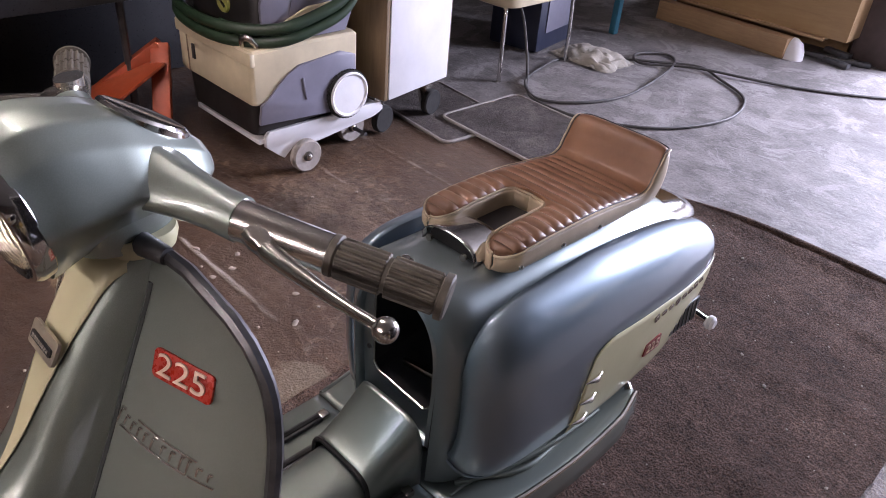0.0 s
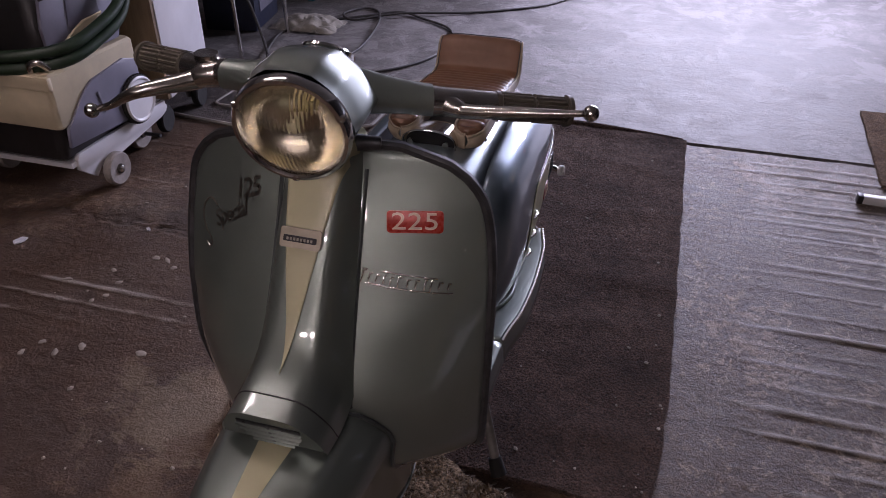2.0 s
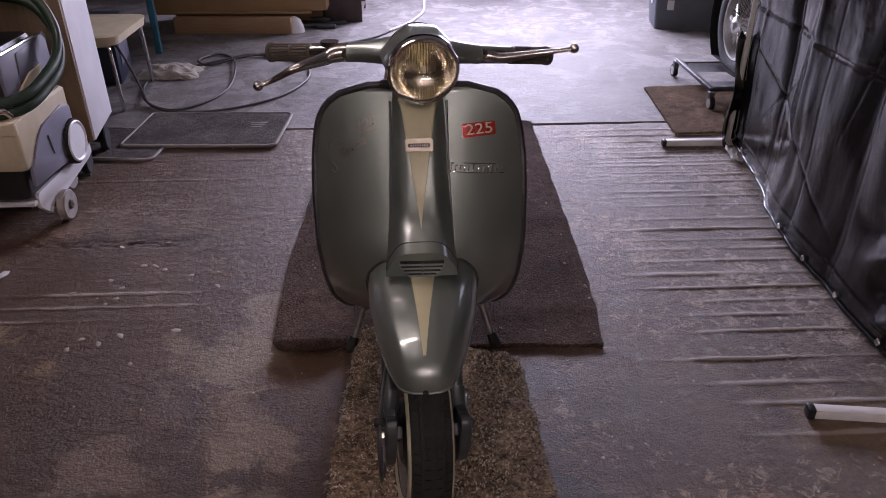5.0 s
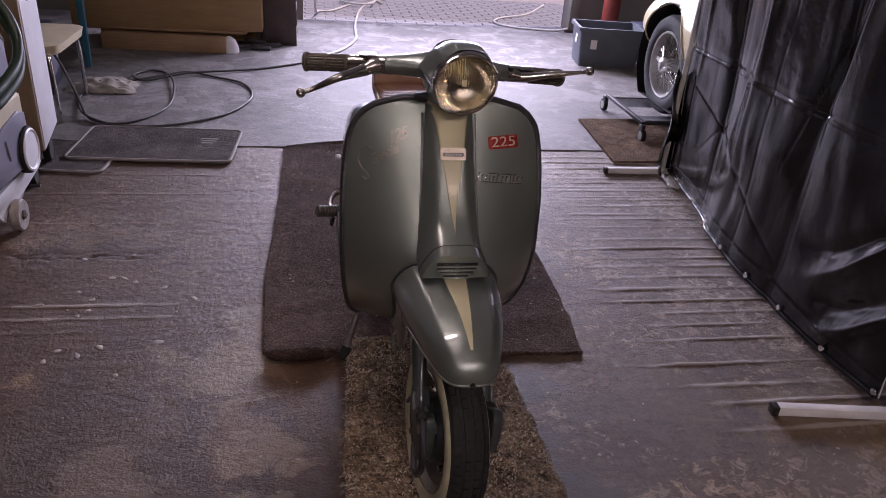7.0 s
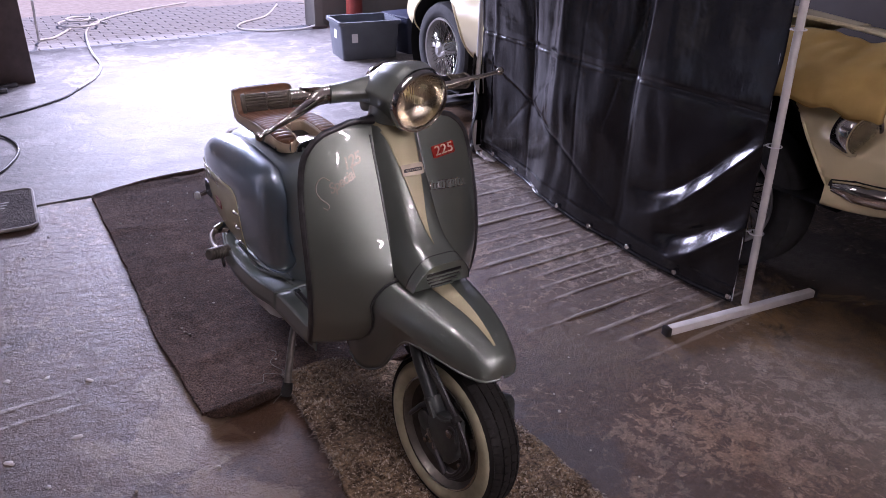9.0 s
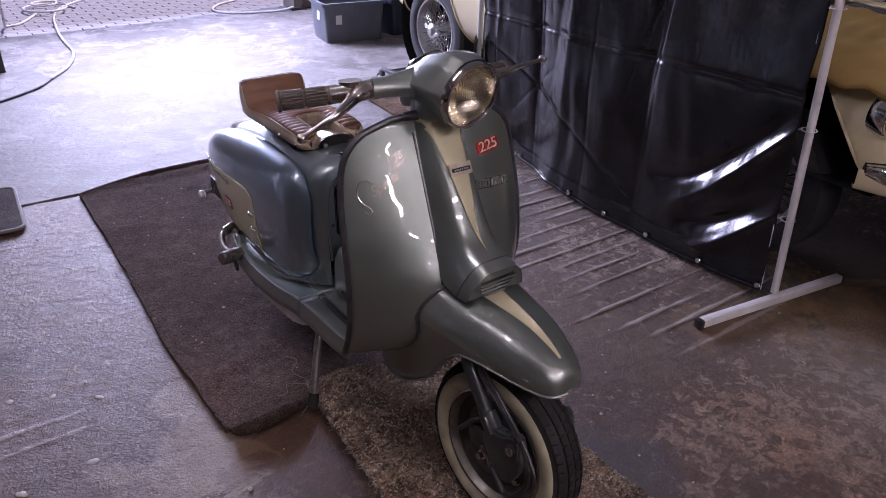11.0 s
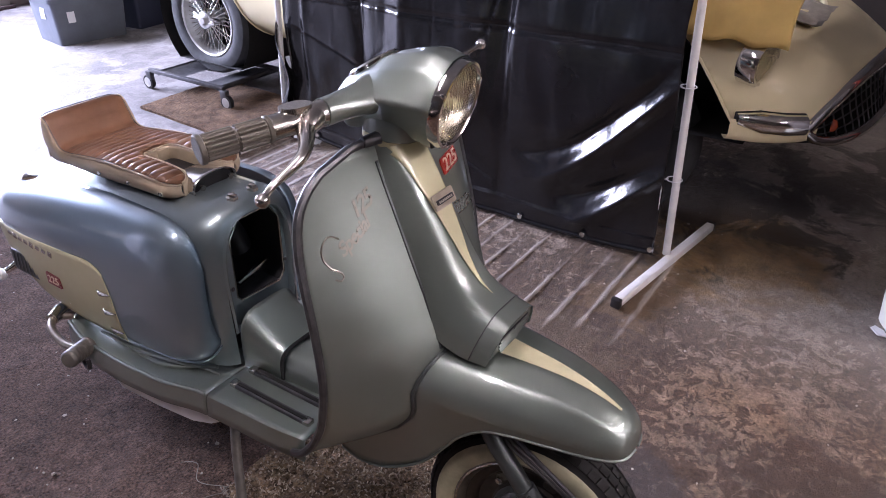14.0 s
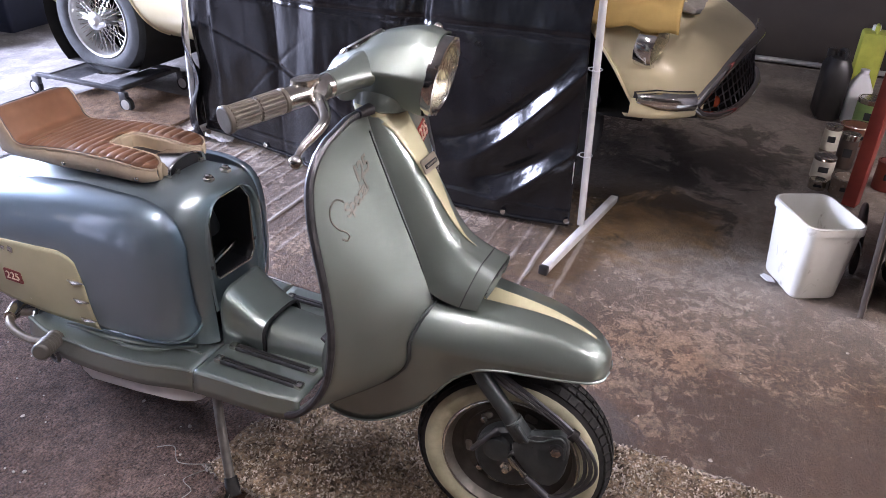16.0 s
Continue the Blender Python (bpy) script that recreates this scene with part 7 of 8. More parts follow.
def wire_wheel(at, r, tilt=0):
    w = cp("wheel", lathe([(-0.070, r * 0.66), (-0.088, r * 0.72), (-0.092, r * 0.84), (-0.082, r * 0.95), (-0.05, r), (0.05, r), (0.082, r * 0.95), (0.092, r * 0.84), (0.088, r * 0.72), (0.070, r * 0.66)], 56, "x", at, close=True), TYRE_GREY, "dusty grey tyre on a silver wire wheel", askew=False)
    cp("wheel_rim", loft([[Vector(at) + Vector((x, q * math.cos(2 * math.pi * k / 48), q * math.sin(2 * math.pi * k / 48))) for k in range(48)] for x, q in ((-0.074, r * 0.68), (-0.084, r * 0.665), (-0.080, r * 0.63), (-0.055, r * 0.62), (-0.03, r * 0.58), (0.06, r * 0.58), (0.08, r * 0.66))], caps=False), PIPE, "silver painted rim", parent=w, askew=False)
    sm = bmesh.new()
    for k in range(48):
        a = 2 * math.pi * k / 48
        b = a + (0.30 if k % 2 else -0.30)
        inner_x, q0 = (-0.075, 0.030) if k % 4 < 2 else (0.02, 0.036)
        tube([Vector(at) + Vector((inner_x, q0 * math.cos(b), q0 * math.sin(b))), Vector(at) + Vector((-0.045, r * 0.60 * math.cos(a), r * 0.60 * math.sin(a)))], 0.0028, 5, sm)
    sm_ = cp("wire_spokes", sm, ALLOY, "crossed silver wire spokes", parent=w, askew=False)
    sm_["kind"] = "stuff"
    cp("hub", lathe([(0.03, 0.045), (-0.06, 0.040), (-0.085, 0.034), (-0.090, 0.052), (-0.102, 0.050), (-0.108, 0.028), (-0.118, 0.020)], 24, "x", at), PIPE, "knock-on hub spinner", parent=w, askew=False)
    for s in (-1, 1):
        cp("spinner_ear", box((0.012, 0.075, 0.026), (at[0] - 0.100, at[1] + s * 0.045, at[2] + s * 0.02), (s * 20, 0, 0), 0.005), PIPE, parent=w, askew=False)
    return w


wire_wheel((1.345, 3.20, 0.418), 0.325)
wire_wheel((1.12, 0.50, 0.325), 0.325)
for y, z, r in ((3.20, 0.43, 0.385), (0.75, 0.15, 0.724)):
    # black lining paints the shade into the wheel arches
    cp("wheel_well", loft([[(x, y + r * math.cos(2 * math.pi * k / 40), max(0.16 if y > 2 else 0.36, z + r * math.sin(2 * math.pi * k / 40))) for k in range(40)] for x in (1.24, 1.75)], caps=False), SHADE_BLACK, "wheel well painted black for its shade")
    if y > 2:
        cp("well_back", box((0.03, r * 1.5, 0.42), (1.74, y + 0.12, 0.50)), SHADE_BLACK)
ysheet = thing("foam_sheet", (1.06, 0.06, 0.81), "ochre foam sheet draped over the car's wing", "sheet")
ys = grid(lambda u, v: (-0.10 + 0.30 * v ** 1.4 + 0.014 * nz(u * 3, v * 3) - 0.025 * math.sin(math.pi * v), 0.52 - 0.675 * u + 0.02 * v * u, 0.012 - 0.006 * u + 0.175 * v ** 0.8 + 0.014 * nz(u * 4, v * 2, 4) + 0.012 * nz(u * 9, v * 5, 6)), 56, 26)
solid(part("foam_layer", ys, YELLOW_SHEET, ysheet), 0.03, 1)

# wheel dolly
dolly = thing("wheel_dolly", (1.26, 3.18, 0), "black steel wheel dolly on small castors", "dolly")
for s in (-1, 1):
    part("cradle_bar", tube([(-0.22, s * 0.27, 0.105), (0.26, s * 0.27, 0.105)], 0.016, 10), STEEL_DARK, dolly)
    part("side_bar", box((0.030, 0.66, 0.022), (s * 0.23, 0, 0.118), bevel=0.003), STEEL_DARK, dolly)
    part("tyre_scoop", grid(lambda u, v: (-0.19 + 0.42 * u, s * (0.10 + 0.17 * v), 0.098 + 0.020 * v * v), 6, 8), STEEL_DARK, dolly)
for sx in (-1, 1):
    for sy in (-1, 1):
        part("castor_fork", box((0.030, 0.050, 0.055), (sx * 0.235, sy * 0.335, 0.085), bevel=0.006), STEEL_DARK, dolly)
        part("castor_wheel", lathe([(-0.014, 0.030), (-0.013, 0.042), (0.013, 0.042), (0.014, 0.030)], 22, "x", (sx * 0.235, sy * 0.350, 0.0425)), BLACK_RUBBER, dolly)
        part("castor_disc", lathe([(-0.0165, 0.012), (-0.015, 0.030), (0.015, 0.030), (0.0165, 0.012)], 18, "x", (sx * 0.235, sy * 0.350, 0.0425)), PIPE, dolly, "pale castor disc")

# ---- crate and things by the doorway ----
crate = thing("plastic_crate", (1.56, 5.02, 0.0), "grey-blue plastic storage crate with bits of kit inside", "crate", rz=-8)


def open_box(w, d, h, t, lip=0.02):
    o0, o1 = rounded(w * 0.92, d * 0.92, 0.03), rounded(w, d, 0.03)
    i1, i0 = rounded(w - 2 * t, d - 2 * t, 0.025), rounded(w * 0.92 - 2 * t, d * 0.92 - 2 * t, 0.025)
    l1 = rounded(w + 2 * lip, d + 2 * lip, 0.035)
    return loft([[(x, y, z) for x, y in r] for r, z in ((o0, 0.0), (o1, h - 0.03), (l1, h - 0.03), (l1, h), (i1, h), (i0, 0.015))])


part("crate_body", open_box(0.56, 0.40, 0.34, 0.008), CRATE_PLASTIC, crate)
part("paper_label", box((0.055, 0.002, 0.085), (-0.15, -0.197, 0.20), (-3, 0, 0)), WHITE_PAINT, crate, "white paper label")
part("paper_label", box((0.002, 0.07, 0.08), (-0.277, -0.02, 0.22), (0, 3, 0)), WHITE_PAINT, crate, "white paper label")
for k in range(5):
    part("packed_item", box((0.08 + 0.02 * k, 0.10, 0.20), (-0.18 + 0.085 * k, 0.05 * (-1) ** k, 0.12), (5 * k, 4, 9 * k), 0.01), (BLACK_PLASTIC, CRATE_PLASTIC, TEAL, STEEL_DARK, BLUE_PLASTIC)[k], crate)
blue = thing("storage_box", (2.15, 5.05, 0.0), "dark blue plastic storage box", "box", rz=6)
part("box_body", open_box(0.50, 0.40, 0.32, 0.008), BLUE_PLASTIC, blue)
part("lid", box((0.54, 0.44, 0.025), (0, 0, 0.333), bevel=0.008), BLUE_PLASTIC, blue)
ext = thing("gas_cylinder", (2.02, 6.15, 0.0), "dull red gas cylinder beside the door post", "cylinder")
part("cylinder_body", lathe([(0.0, 0.075), (0.02, 0.088), (0.62, 0.088), (0.70, 0.06), (0.74, 0.03)], 28, "z"), RED_PAINT, ext)
part("valve", lathe([(0.735, 0.022), (0.79, 0.022), (0.80, 0.012)], 14, "z"), ALLOY, ext)
post = thing("door_post", (1.72, 6.46, 0), "pale painted steel door post", "post")
part("post_shaft", box((0.10, 0.10, 2.45), (0, 0, 1.225), bevel=0.006), WALL_PALE, post)
part("post_base", box((0.16, 0.14, 0.03), (0, 0, 0.015), bevel=0.004), RUST_STEEL, post)

# ---- plywood chest and brown steel unit ----
chest = thing("plywood_chest", (-2.25, 5.25, 0), "large plywood chest standing on sawn timber bearers", "chest")
for (sx, sy, sz), at, nm in (((1.50, 0.022, 1.25), (0.02, -0.17, 0.775), "front_panel"), ((0.022, 0.50, 1.25), (0.76, 0.09, 0.775), "side_panel"), ((0.022, 0.50, 1.25), (-0.72, 0.09, 0.775), "side_panel"), ((1.50, 0.50, 0.022), (0.02, 0.09, 1.412), "top_panel")):
    part(nm, box((sx, sy, sz), at, bevel=0.002), PLYWOOD, chest)
part("bearer", box((0.98, 0.095, 0.13), (-0.0, -0.29, 0.066), (0, 0, -4), 0.006), TIMBER, chest, "sawn timber bearer")
part("bearer", box((1.30, 0.12, 0.13), (0.05, 0.20, 0.066), (0, 0, 0), 0.006), TIMBER, chest)
part("bearer_plate", box((1.30, 0.40, 0.02), (0.0, 0.0, 0.142), (0, 0, -2), 0.004), TIMBER, chest)
part("plaster_lump", loft([[(0.50 + a, -0.29 + b, z) for a, b in superellipse(f * 0.085, f * 0.065, 2.2, 16)] for z, f in ((0.0, 1.0), (0.05, 0.95), (0.10, 0.7), (0.128, 0.25))]), WHITE_PAINT, chest, "white plaster lump at the bearer's end")
unit = thing("steel_unit", (-1.33, 5.46, 0), "brown oxide steel rack holding small parts", "rack")
part("side_sheet", box((0.30, 0.025, 1.9), (-0.02, -0.16, 0.95), bevel=0.003), RUST_STEEL, unit)
part("side_sheet", box((0.30, 0.025, 1.9), (-0.02, 0.40, 0.95), bevel=0.003), RUST_STEEL, unit)
part("back_sheet", box((0.020, 0.56, 1.9), (-0.17, 0.12, 0.95), bevel=0.003), RUST_STEEL, unit)
for k in range(6):
    part("shelf", box((0.30, 0.54, 0.012), (-0.02, 0.12, 0.06 + 0.22 * k), bevel=0.002), RUST_STEEL, unit)
    for j in range(3):
        part("stored_part", lathe([(0, 0.03), (0.06 + 0.02 * ((j + k) % 3), 0.032), (0.07 + 0.02 * ((j + k) % 3), 0.015)], 14, "z", (0.06, -0.05 + 0.15 * j, 0.066 + 0.22 * k)), (ALLOY, STEEL_DARK, CREAM_PLASTIC)[(j + k) % 3], unit)
for k, (x, y, a, L) in enumerate(((-1.62, 5.14, 12, 0.20), (-1.50, 5.08, -8, 0.17), (-1.44, 5.19, 20, 0.22), (-1.55, 5.22, -15, 0.18))):
    sb_ = box((L, 0.045, 0.030), (x, y, 0.017 + 0.026 * (k == 3)), (0, 0, a), 0.003)
    tagged(finish("steel_offcut", sb_, STEEL_DARK), "dark steel offcut lying on the slab", "offcut", "steel offcuts")

# ---- cables and hoses ----
lead = thing("power_cable", (-2.0, 3.3, 0), "long grey-black cable looped across the concrete", "cable")


def lead_run(pts, r, mat, nm="cable_run", parent=lead, origin=(-2.0, 3.3)):
    part(nm, tube([(x - origin[0], y - origin[1], z) for x, y, z in pts], r, 8, smooth=9), mat, parent)


lead_run([(-2.62, 3.10, 0.44), (-2.55, 3.16, 0.36), (-2.47, 3.15, 0.16), (-2.42, 3.12, 0.03), (-2.36, 3.05, 0.010), (-2.20, 2.94, 0.016), (-1.91, 2.98, 0.010), (-1.62, 3.21, 0.010), (-1.48, 3.60, 0.010), (-1.56, 3.95, 0.010), (-1.80, 4.13, 0.010), (-1.98, 4.20, 0.018), (-2.20, 4.05, 0.012), (-2.38, 3.90, 0.010), (-2.55, 3.62, 0.010), (-2.52, 3.36, 0.010), (-2.40, 3.08, 0.026), (-2.22, 2.98, 0.012), (-2.05, 3.16, 0.010), (-1.98, 3.45, 0.010), (-2.03, 3.90, 0.024), (-2.14, 4.20, 0.010), (-2.26, 4.24, 0.012), (-2.33, 4.05, 0.022), (-2.22, 3.96, 0.012), (-1.97, 4.14, 0.026), (-1.50, 4.38, 0.010), (-1.11, 4.66, 0.010), (-0.95, 4.90, 0.010)], 0.0078, CABLE)
hose = thing("air_hose", (-0.6, 6.0, 0), "pale grey hose snaking out through the doorway", "hose")
lead_run([(-0.95, 4.90, 0.012), (-0.78, 5.20, 0.012), (-0.66, 5.62, 0.012), (-0.64, 6.10, 0.012), (-0.60, 6.62, 0.012), (-0.50, 7.3, 0.012), (-0.30, 7.8, 0.012), (0.20, 8.3, 0.012), (0.9, 8.7, 0.012)], 0.011, PALE_HOSE, "hose_run", hose, (-0.6, 6.0))
lead_run([(-0.50 + (0.26 - 0.012 * k) * math.cos(0.9 * k), 7.62 + (0.34 - 0.014 * k) * math.sin(0.9 * k), 0.012 + 0.006 * k) for k in range(15)], 0.011, PALE_HOSE, "hose_coil", hose, (-0.6, 6.0))
lead_run([(-1.03, 6.2, 0.5), (-1.02, 6.5, 0.12), (-0.98, 6.95, 0.02), (-0.84, 7.05, 0.012), (-0.62, 7.5, 0.012)], 0.011, PALE_HOSE, "hose_run", hose, (-0.6, 6.0))
lead_run([(1.88, 8.1, 0.012), (1.45, 7.35, 0.012), (1.05, 7.02, 0.012), (0.93, 6.72, 0.012), (1.12, 6.50, 0.012), (1.50, 6.42, 0.012), (1.66, 6.40, 0.04)], 0.011, PALE_HOSE, "hose_run", hose, (-0.6, 6.0))

# ---- left-hand corner: cleaner on a trolley, cabinet, chair, clutter ----
trolley = thing("machine_trolley", (-2.56, 1.70, 0), "white painted board trolley on small rubber wheels", "trolley")
part("deck", box((0.46, 0.62, 0.020), (0, 0.0, 0.160), bevel=0.002), WHITE_PAINT, trolley)
part("side_board", prism([(-0.285, 0.175), (-0.285, 0.135), (-0.225, 0.085), (-0.205, 0.070), (-0.165, 0.110), (-0.04, 0.100), (0.25, 0.135), (0.29, 0.150), (0.29, 0.195), (-0.27, 0.195)], 0.018, "x", (0.222, 0, 0), bevel=0.002), WHITE_PAINT, trolley, "white side board with a nibbled corner")
WHEEL_GREY = plain("grey_rubber_tyre", (0.30, 0.265, 0.24), 0.7, 0, 0.2, 30)
for sx, sy in ((-1, -0.12), (1, -0.12), (-0.55, 0.20), (0.55, 0.20)):
    tw = part("trolley_wheel", lathe([(-0.016, 0.040), (-0.018, 0.062), (-0.011, 0.068), (0.011, 0.068), (0.018, 0.062), (0.016, 0.040)], 32, "x", (sx * 0.262, sy, 0.068)), WHEEL_GREY, trolley, "grey rubber wheel")
    part("wheel_disc", lathe([(-0.014, 0.006), (-0.015, 0.041), (0.015, 0.041), (0.014, 0.022), (0.024, 0.018), (0.026, 0.006)], 24, "x", (sx * 0.262, sy, 0.068)), WELL_PAINT, tw, "dark wheel disc")
    part("hub_cap", lathe([(0.016, 0.017), (0.026, 0.014), (0.030, 0.006), (0.031, 0.001)] if sx > 0 else [(-0.031, 0.001), (-0.030, 0.006), (-0.026, 0.014), (-0.016, 0.017)], 16, "x", (sx * 0.262, sy, 0.068)), ALLOY, tw)
for sy in (-0.12, 0.20):
    part("axle", tube([(-0.25, sy, 0.068), (0.25, sy, 0.068)], 0.009, 8), STEEL_DARK, trolley)
    part("axle_block", box((0.30, 0.05, 0.09), (-0.03, sy, 0.106)), BLACK_ENAMEL, trolley)

vac = thing("cleaning_machine", (-2.567, 1.603, 0.170), "cream and grey wheeled cleaning machine with a green hose", "machine")
def short(bm):
    """The machine is three quarters as long as it was drawn."""
    bmesh.ops.scale(bm, vec=(1, 0.75, 1), verts=bm.verts)
    return bm


part("tank", short(loft([[(x, y, z) for x, y in rounded(w, d, 0.022)] for z, w, d in ((0.150, 0.515, 0.635), (0.160, 0.53, 0.65), (0.345, 0.53, 0.65), (0.355, 0.51, 0.63))])), CREAM_PLASTIC, vac, "cream plastic tank")
part("base_moulding", short(loft([[(x, y, z) for x, y in rounded(w, d, 0.04)] for z, w, d in ((0.0, 0.40, 0.54), (0.02, 0.46, 0.60), (0.155, 0.48, 0.62))])), BLACK_PLASTIC, vac, "black plastic base")
SWOOSH = [(-0.300, 0.075), (0.29, 0.045), (0.31, 0.12), (0.30, 0.27), (0.20, 0.295), (0.08, 0.285), (-0.06, 0.275), (-0.12, 0.252), (-0.175, 0.220), (-0.23, 0.180), (-0.285, 0.150)]
part("side_moulding", short(prism(SWOOSH, 0.016, "x", (0.258, 0, 0), bevel=0.005)), GREY_PLASTIC, vac, "mauve-grey side moulding")
part("moulding_rib", short(box((0.008, 0.012, 0.09), (0.276, -0.03, 0.18), (14, 0, 0), 0.003)), GREY_PLASTIC, vac)
vw = part("drive_wheel", lathe([(0.0, 0.070), (0.0, 0.094), (0.006, 0.099), (0.034, 0.099), (0.040, 0.095), (0.040, 0.070)], 48, "x", (0.250, 0.182, 0.115)), BLACK_RUBBER, vac, "black ribbed wheel tyre")
part("wheel_disc", lathe([(0.02, 0.094), (0.043, 0.093), (0.047, 0.087), (0.045, 0.082), (0.041, 0.078), (0.043, 0.030), (0.044, 0.004)], 44, "x", (0.250, 0.182, 0.115)), WHITE_PLASTIC, vw, "white wheel disc")
tread_ = bmesh.new()
for k in range(44):
    a = 2 * math.pi * k / 44
    tread_ = join(tread_, box((0.030, 0.006, 0.006), (0.270, 0.182 + 0.099 * math.sin(a), 0.115 + 0.099 * math.cos(a)), (-math.degrees(a), 0, 0)))
part("wheel_ribs", tread_, BLACK_RUBBER, vw)["kind"] = "stuff"
part("motor_head", short(loft([[(x - 0.01, y + 0.02, z) for x, y in rounded(w, d, 0.05)] for z, w, d in ((0.35, 0.47, 0.54), (0.40, 0.48, 0.55), (0.56, 0.46, 0.53), (0.60, 0.42, 0.49))])), BLACK_PLASTIC, vac, "black motor head")
part("head_cover", short(prism([(-0.225, 0.36), (0.27, 0.36), (0.325, 0.46), (0.325, 0.560), (0.29, 0.590), (-0.205, 0.590), (-0.235, 0.50)], 0.016, "x", (0.224, 0, 0), bevel=0.005)), GREY_PLASTIC, vac, "mauve-grey side cover")
part("head_panel", short(prism([(-0.08, 0.44), (0.16, 0.46), (0.15, 0.57), (-0.05, 0.57)], 0.006, "x", (0.239, 0, 0), bevel=0.002)), plain("dark_mauve_plastic", (0.085, 0.08, 0.105), 0.4, 0, 0.15, 12), vac, "darker recessed panel")
part("cream_insert", short(prism([(-0.185, 0.362), (-0.05, 0.340), (0.06, 0.40), (0.15, 0.470), (0.165, 0.485), (0.10, 0.480), (0.02, 0.478), (-0.06, 0.455), (-0.145, 0.425)], 0.012, "x", (0.242, 0, 0), bevel=0.004)), CREAM_PLASTIC, vac, "torn cream insert")
part("cover_trim", short(tube([(0.240, -0.205, 0.592), (0.240, 0.29, 0.592), (0.236, 0.325, 0.562)], 0.007, 8)), ALLOY, vac, "bright edge strip")
for k in range(4):
    part("top_vent", short(box((0.22, 0.030, 0.006), (-0.02, -0.14 + 0.07 * k, 0.602), bevel=0.002)), BLACK_ENAMEL, vac, "dark vent slot")
part("dial", short(lathe([(-0.262, 0.042), (-0.274, 0.038), (-0.276, 0.01)], 24, "y", (0.02, 0.01, 0.47))), plain("yellow_green_dial", (0.33, 0.33, 0.09), 0.4, 0, 0.15, 30), vac, "round yellow-green dial")
part("dial_pointer", short(box((0.05, 0.006, 0.012), (0.02, -0.268, 0.47), (0, 35, 0), 0.002)), BLACK_ENAMEL, vac)
part("lettering_bar", short(box((0.12, 0.004, 0.016), (0.06, -0.268, 0.400), bevel=0.001)), plain("green_label", (0.05, 0.13, 0.06), 0.5, 0, 0.1, 20), vac, "green lettering bar")
part("tank_lip", short(box((0.54, 0.03, 0.05), (0, -0.318, 0.325), bevel=0.008)), CREAM_PLASTIC, vac)
part("front_slot", short(box((0.022, 0.008, 0.060), (-0.145, -0.328, 0.245), bevel=0.003)), BLACK_PLASTIC, vac)
part("front_groove", short(box((0.006, 0.006, 0.19), (-0.19, -0.326, 0.25))), BARE_WOOD, vac)
part("clip", short(tube([(0.19, -0.30, 0.35), (0.20, -0.315, 0.385), (0.23, -0.30, 0.395), (0.245, -0.27, 0.365)], 0.012, 10, smooth=4)), ALLOY, vac, "metal clip")
for k, z in enumerate((0.385, 0.430)):
    part("green_hose", short(tube([(-0.40, -0.20, z + 0.03), (-0.22, -0.335, z - 0.01), (0.08, -0.355, z - 0.015), (0.26, -0.19, z - 0.01), (0.305, 0.02, z + 0.03), (0.315, 0.20, z + 0.09), (0.29, 0.31, z + 0.20), (0.20, 0.34, z + 0.32), (0.0, 0.30, z + 0.36)], 0.021, 12, smooth=7)), GREEN_HOSE, vac, "thick green rubber hose")

cab = thing("wooden_cabinet", (-2.547, 2.155, 0), "white-sided wooden cabinet on castors", "cabinet", rz=9)
part("side_panel", box((0.020, 0.42, 1.00), (0.215, 0.032, 0.700), bevel=0.002), WHITE_PAINT, cab, "white gloss side panel")
part("front_edge", box((0.44, 0.022, 1.00), (0.0, -0.190, 0.700), bevel=0.002), wood("browned_softwood", (0.13, 0.082, 0.042), (0.23, 0.155, 0.085), 6.0, (14, 14, 1)), cab, "bare browned softwood edge")
part("back_panel", box((0.44, 0.018, 1.00), (-0.006, 0.252, 0.700)), BARE_WOOD, cab)
part("far_side", box((0.020, 0.42, 1.00), (-0.215, 0.032, 0.700)), BARE_WOOD, cab)
part("cabinet_top", box((0.52, 0.52, 0.03), (0.0, 0.03, 1.215), bevel=0.004), WHITE_PAINT, cab)
part("cabinet_floor", box((0.41, 0.40, 0.02), (0, 0.03, 0.215)), BARE_WOOD, cab)
part("keyhole_plate", box((0.004, 0.030, 0.030), (0.2265, -0.02, 0.86), (45, 0, 0)), BLACK_ENAMEL, cab, "black diamond keyhole plate")
part("drawer_front", box((0.016, 0.38, 0.14), (0.228, 0.0, 1.09), bevel=0.004), WHITE_PAINT, cab)
for sx, sy in ((0.13, 0.20), (-0.17, 0.20), (0.10, -0.12), (-0.17, -0.12)):
    part("castor_plate", box((0.07, 0.07, 0.012), (sx, sy, 0.198)), ALLOY, cab)
    part("castor_fork", prism([(-0.03, 0.20), (0.035, 0.20), (0.02, 0.06), (-0.005, 0.05)], 0.05, "x", (sx - 0.025, sy, 0), bevel=0.003), ALLOY, cab, "steel castor fork")
    part("castor_wheel", lathe([(-0.016, 0.03), (-0.017, 0.056), (-0.010, 0.062), (0.010, 0.062), (0.017, 0.056), (0.016, 0.03)], 26, "x", (sx + 0.036, sy + 0.01, 0.068)), BLACK_RUBBER, cab, "dark castor wheel")
shelf_unit = thing("wall_shelf", (-2.62, 1.55, 1.13), "white open shelf box full of papers over the machine", "shelf")
part("shelf_board", box((0.62, 0.85, 0.022), (0, 0, 0.0), bevel=0.002), WHITE_PAINT, shelf_unit)
part("shelf_side", box((0.022, 0.85, 0.30), (0.31, 0, 0.15), bevel=0.002), BARE_WOOD, shelf_unit)
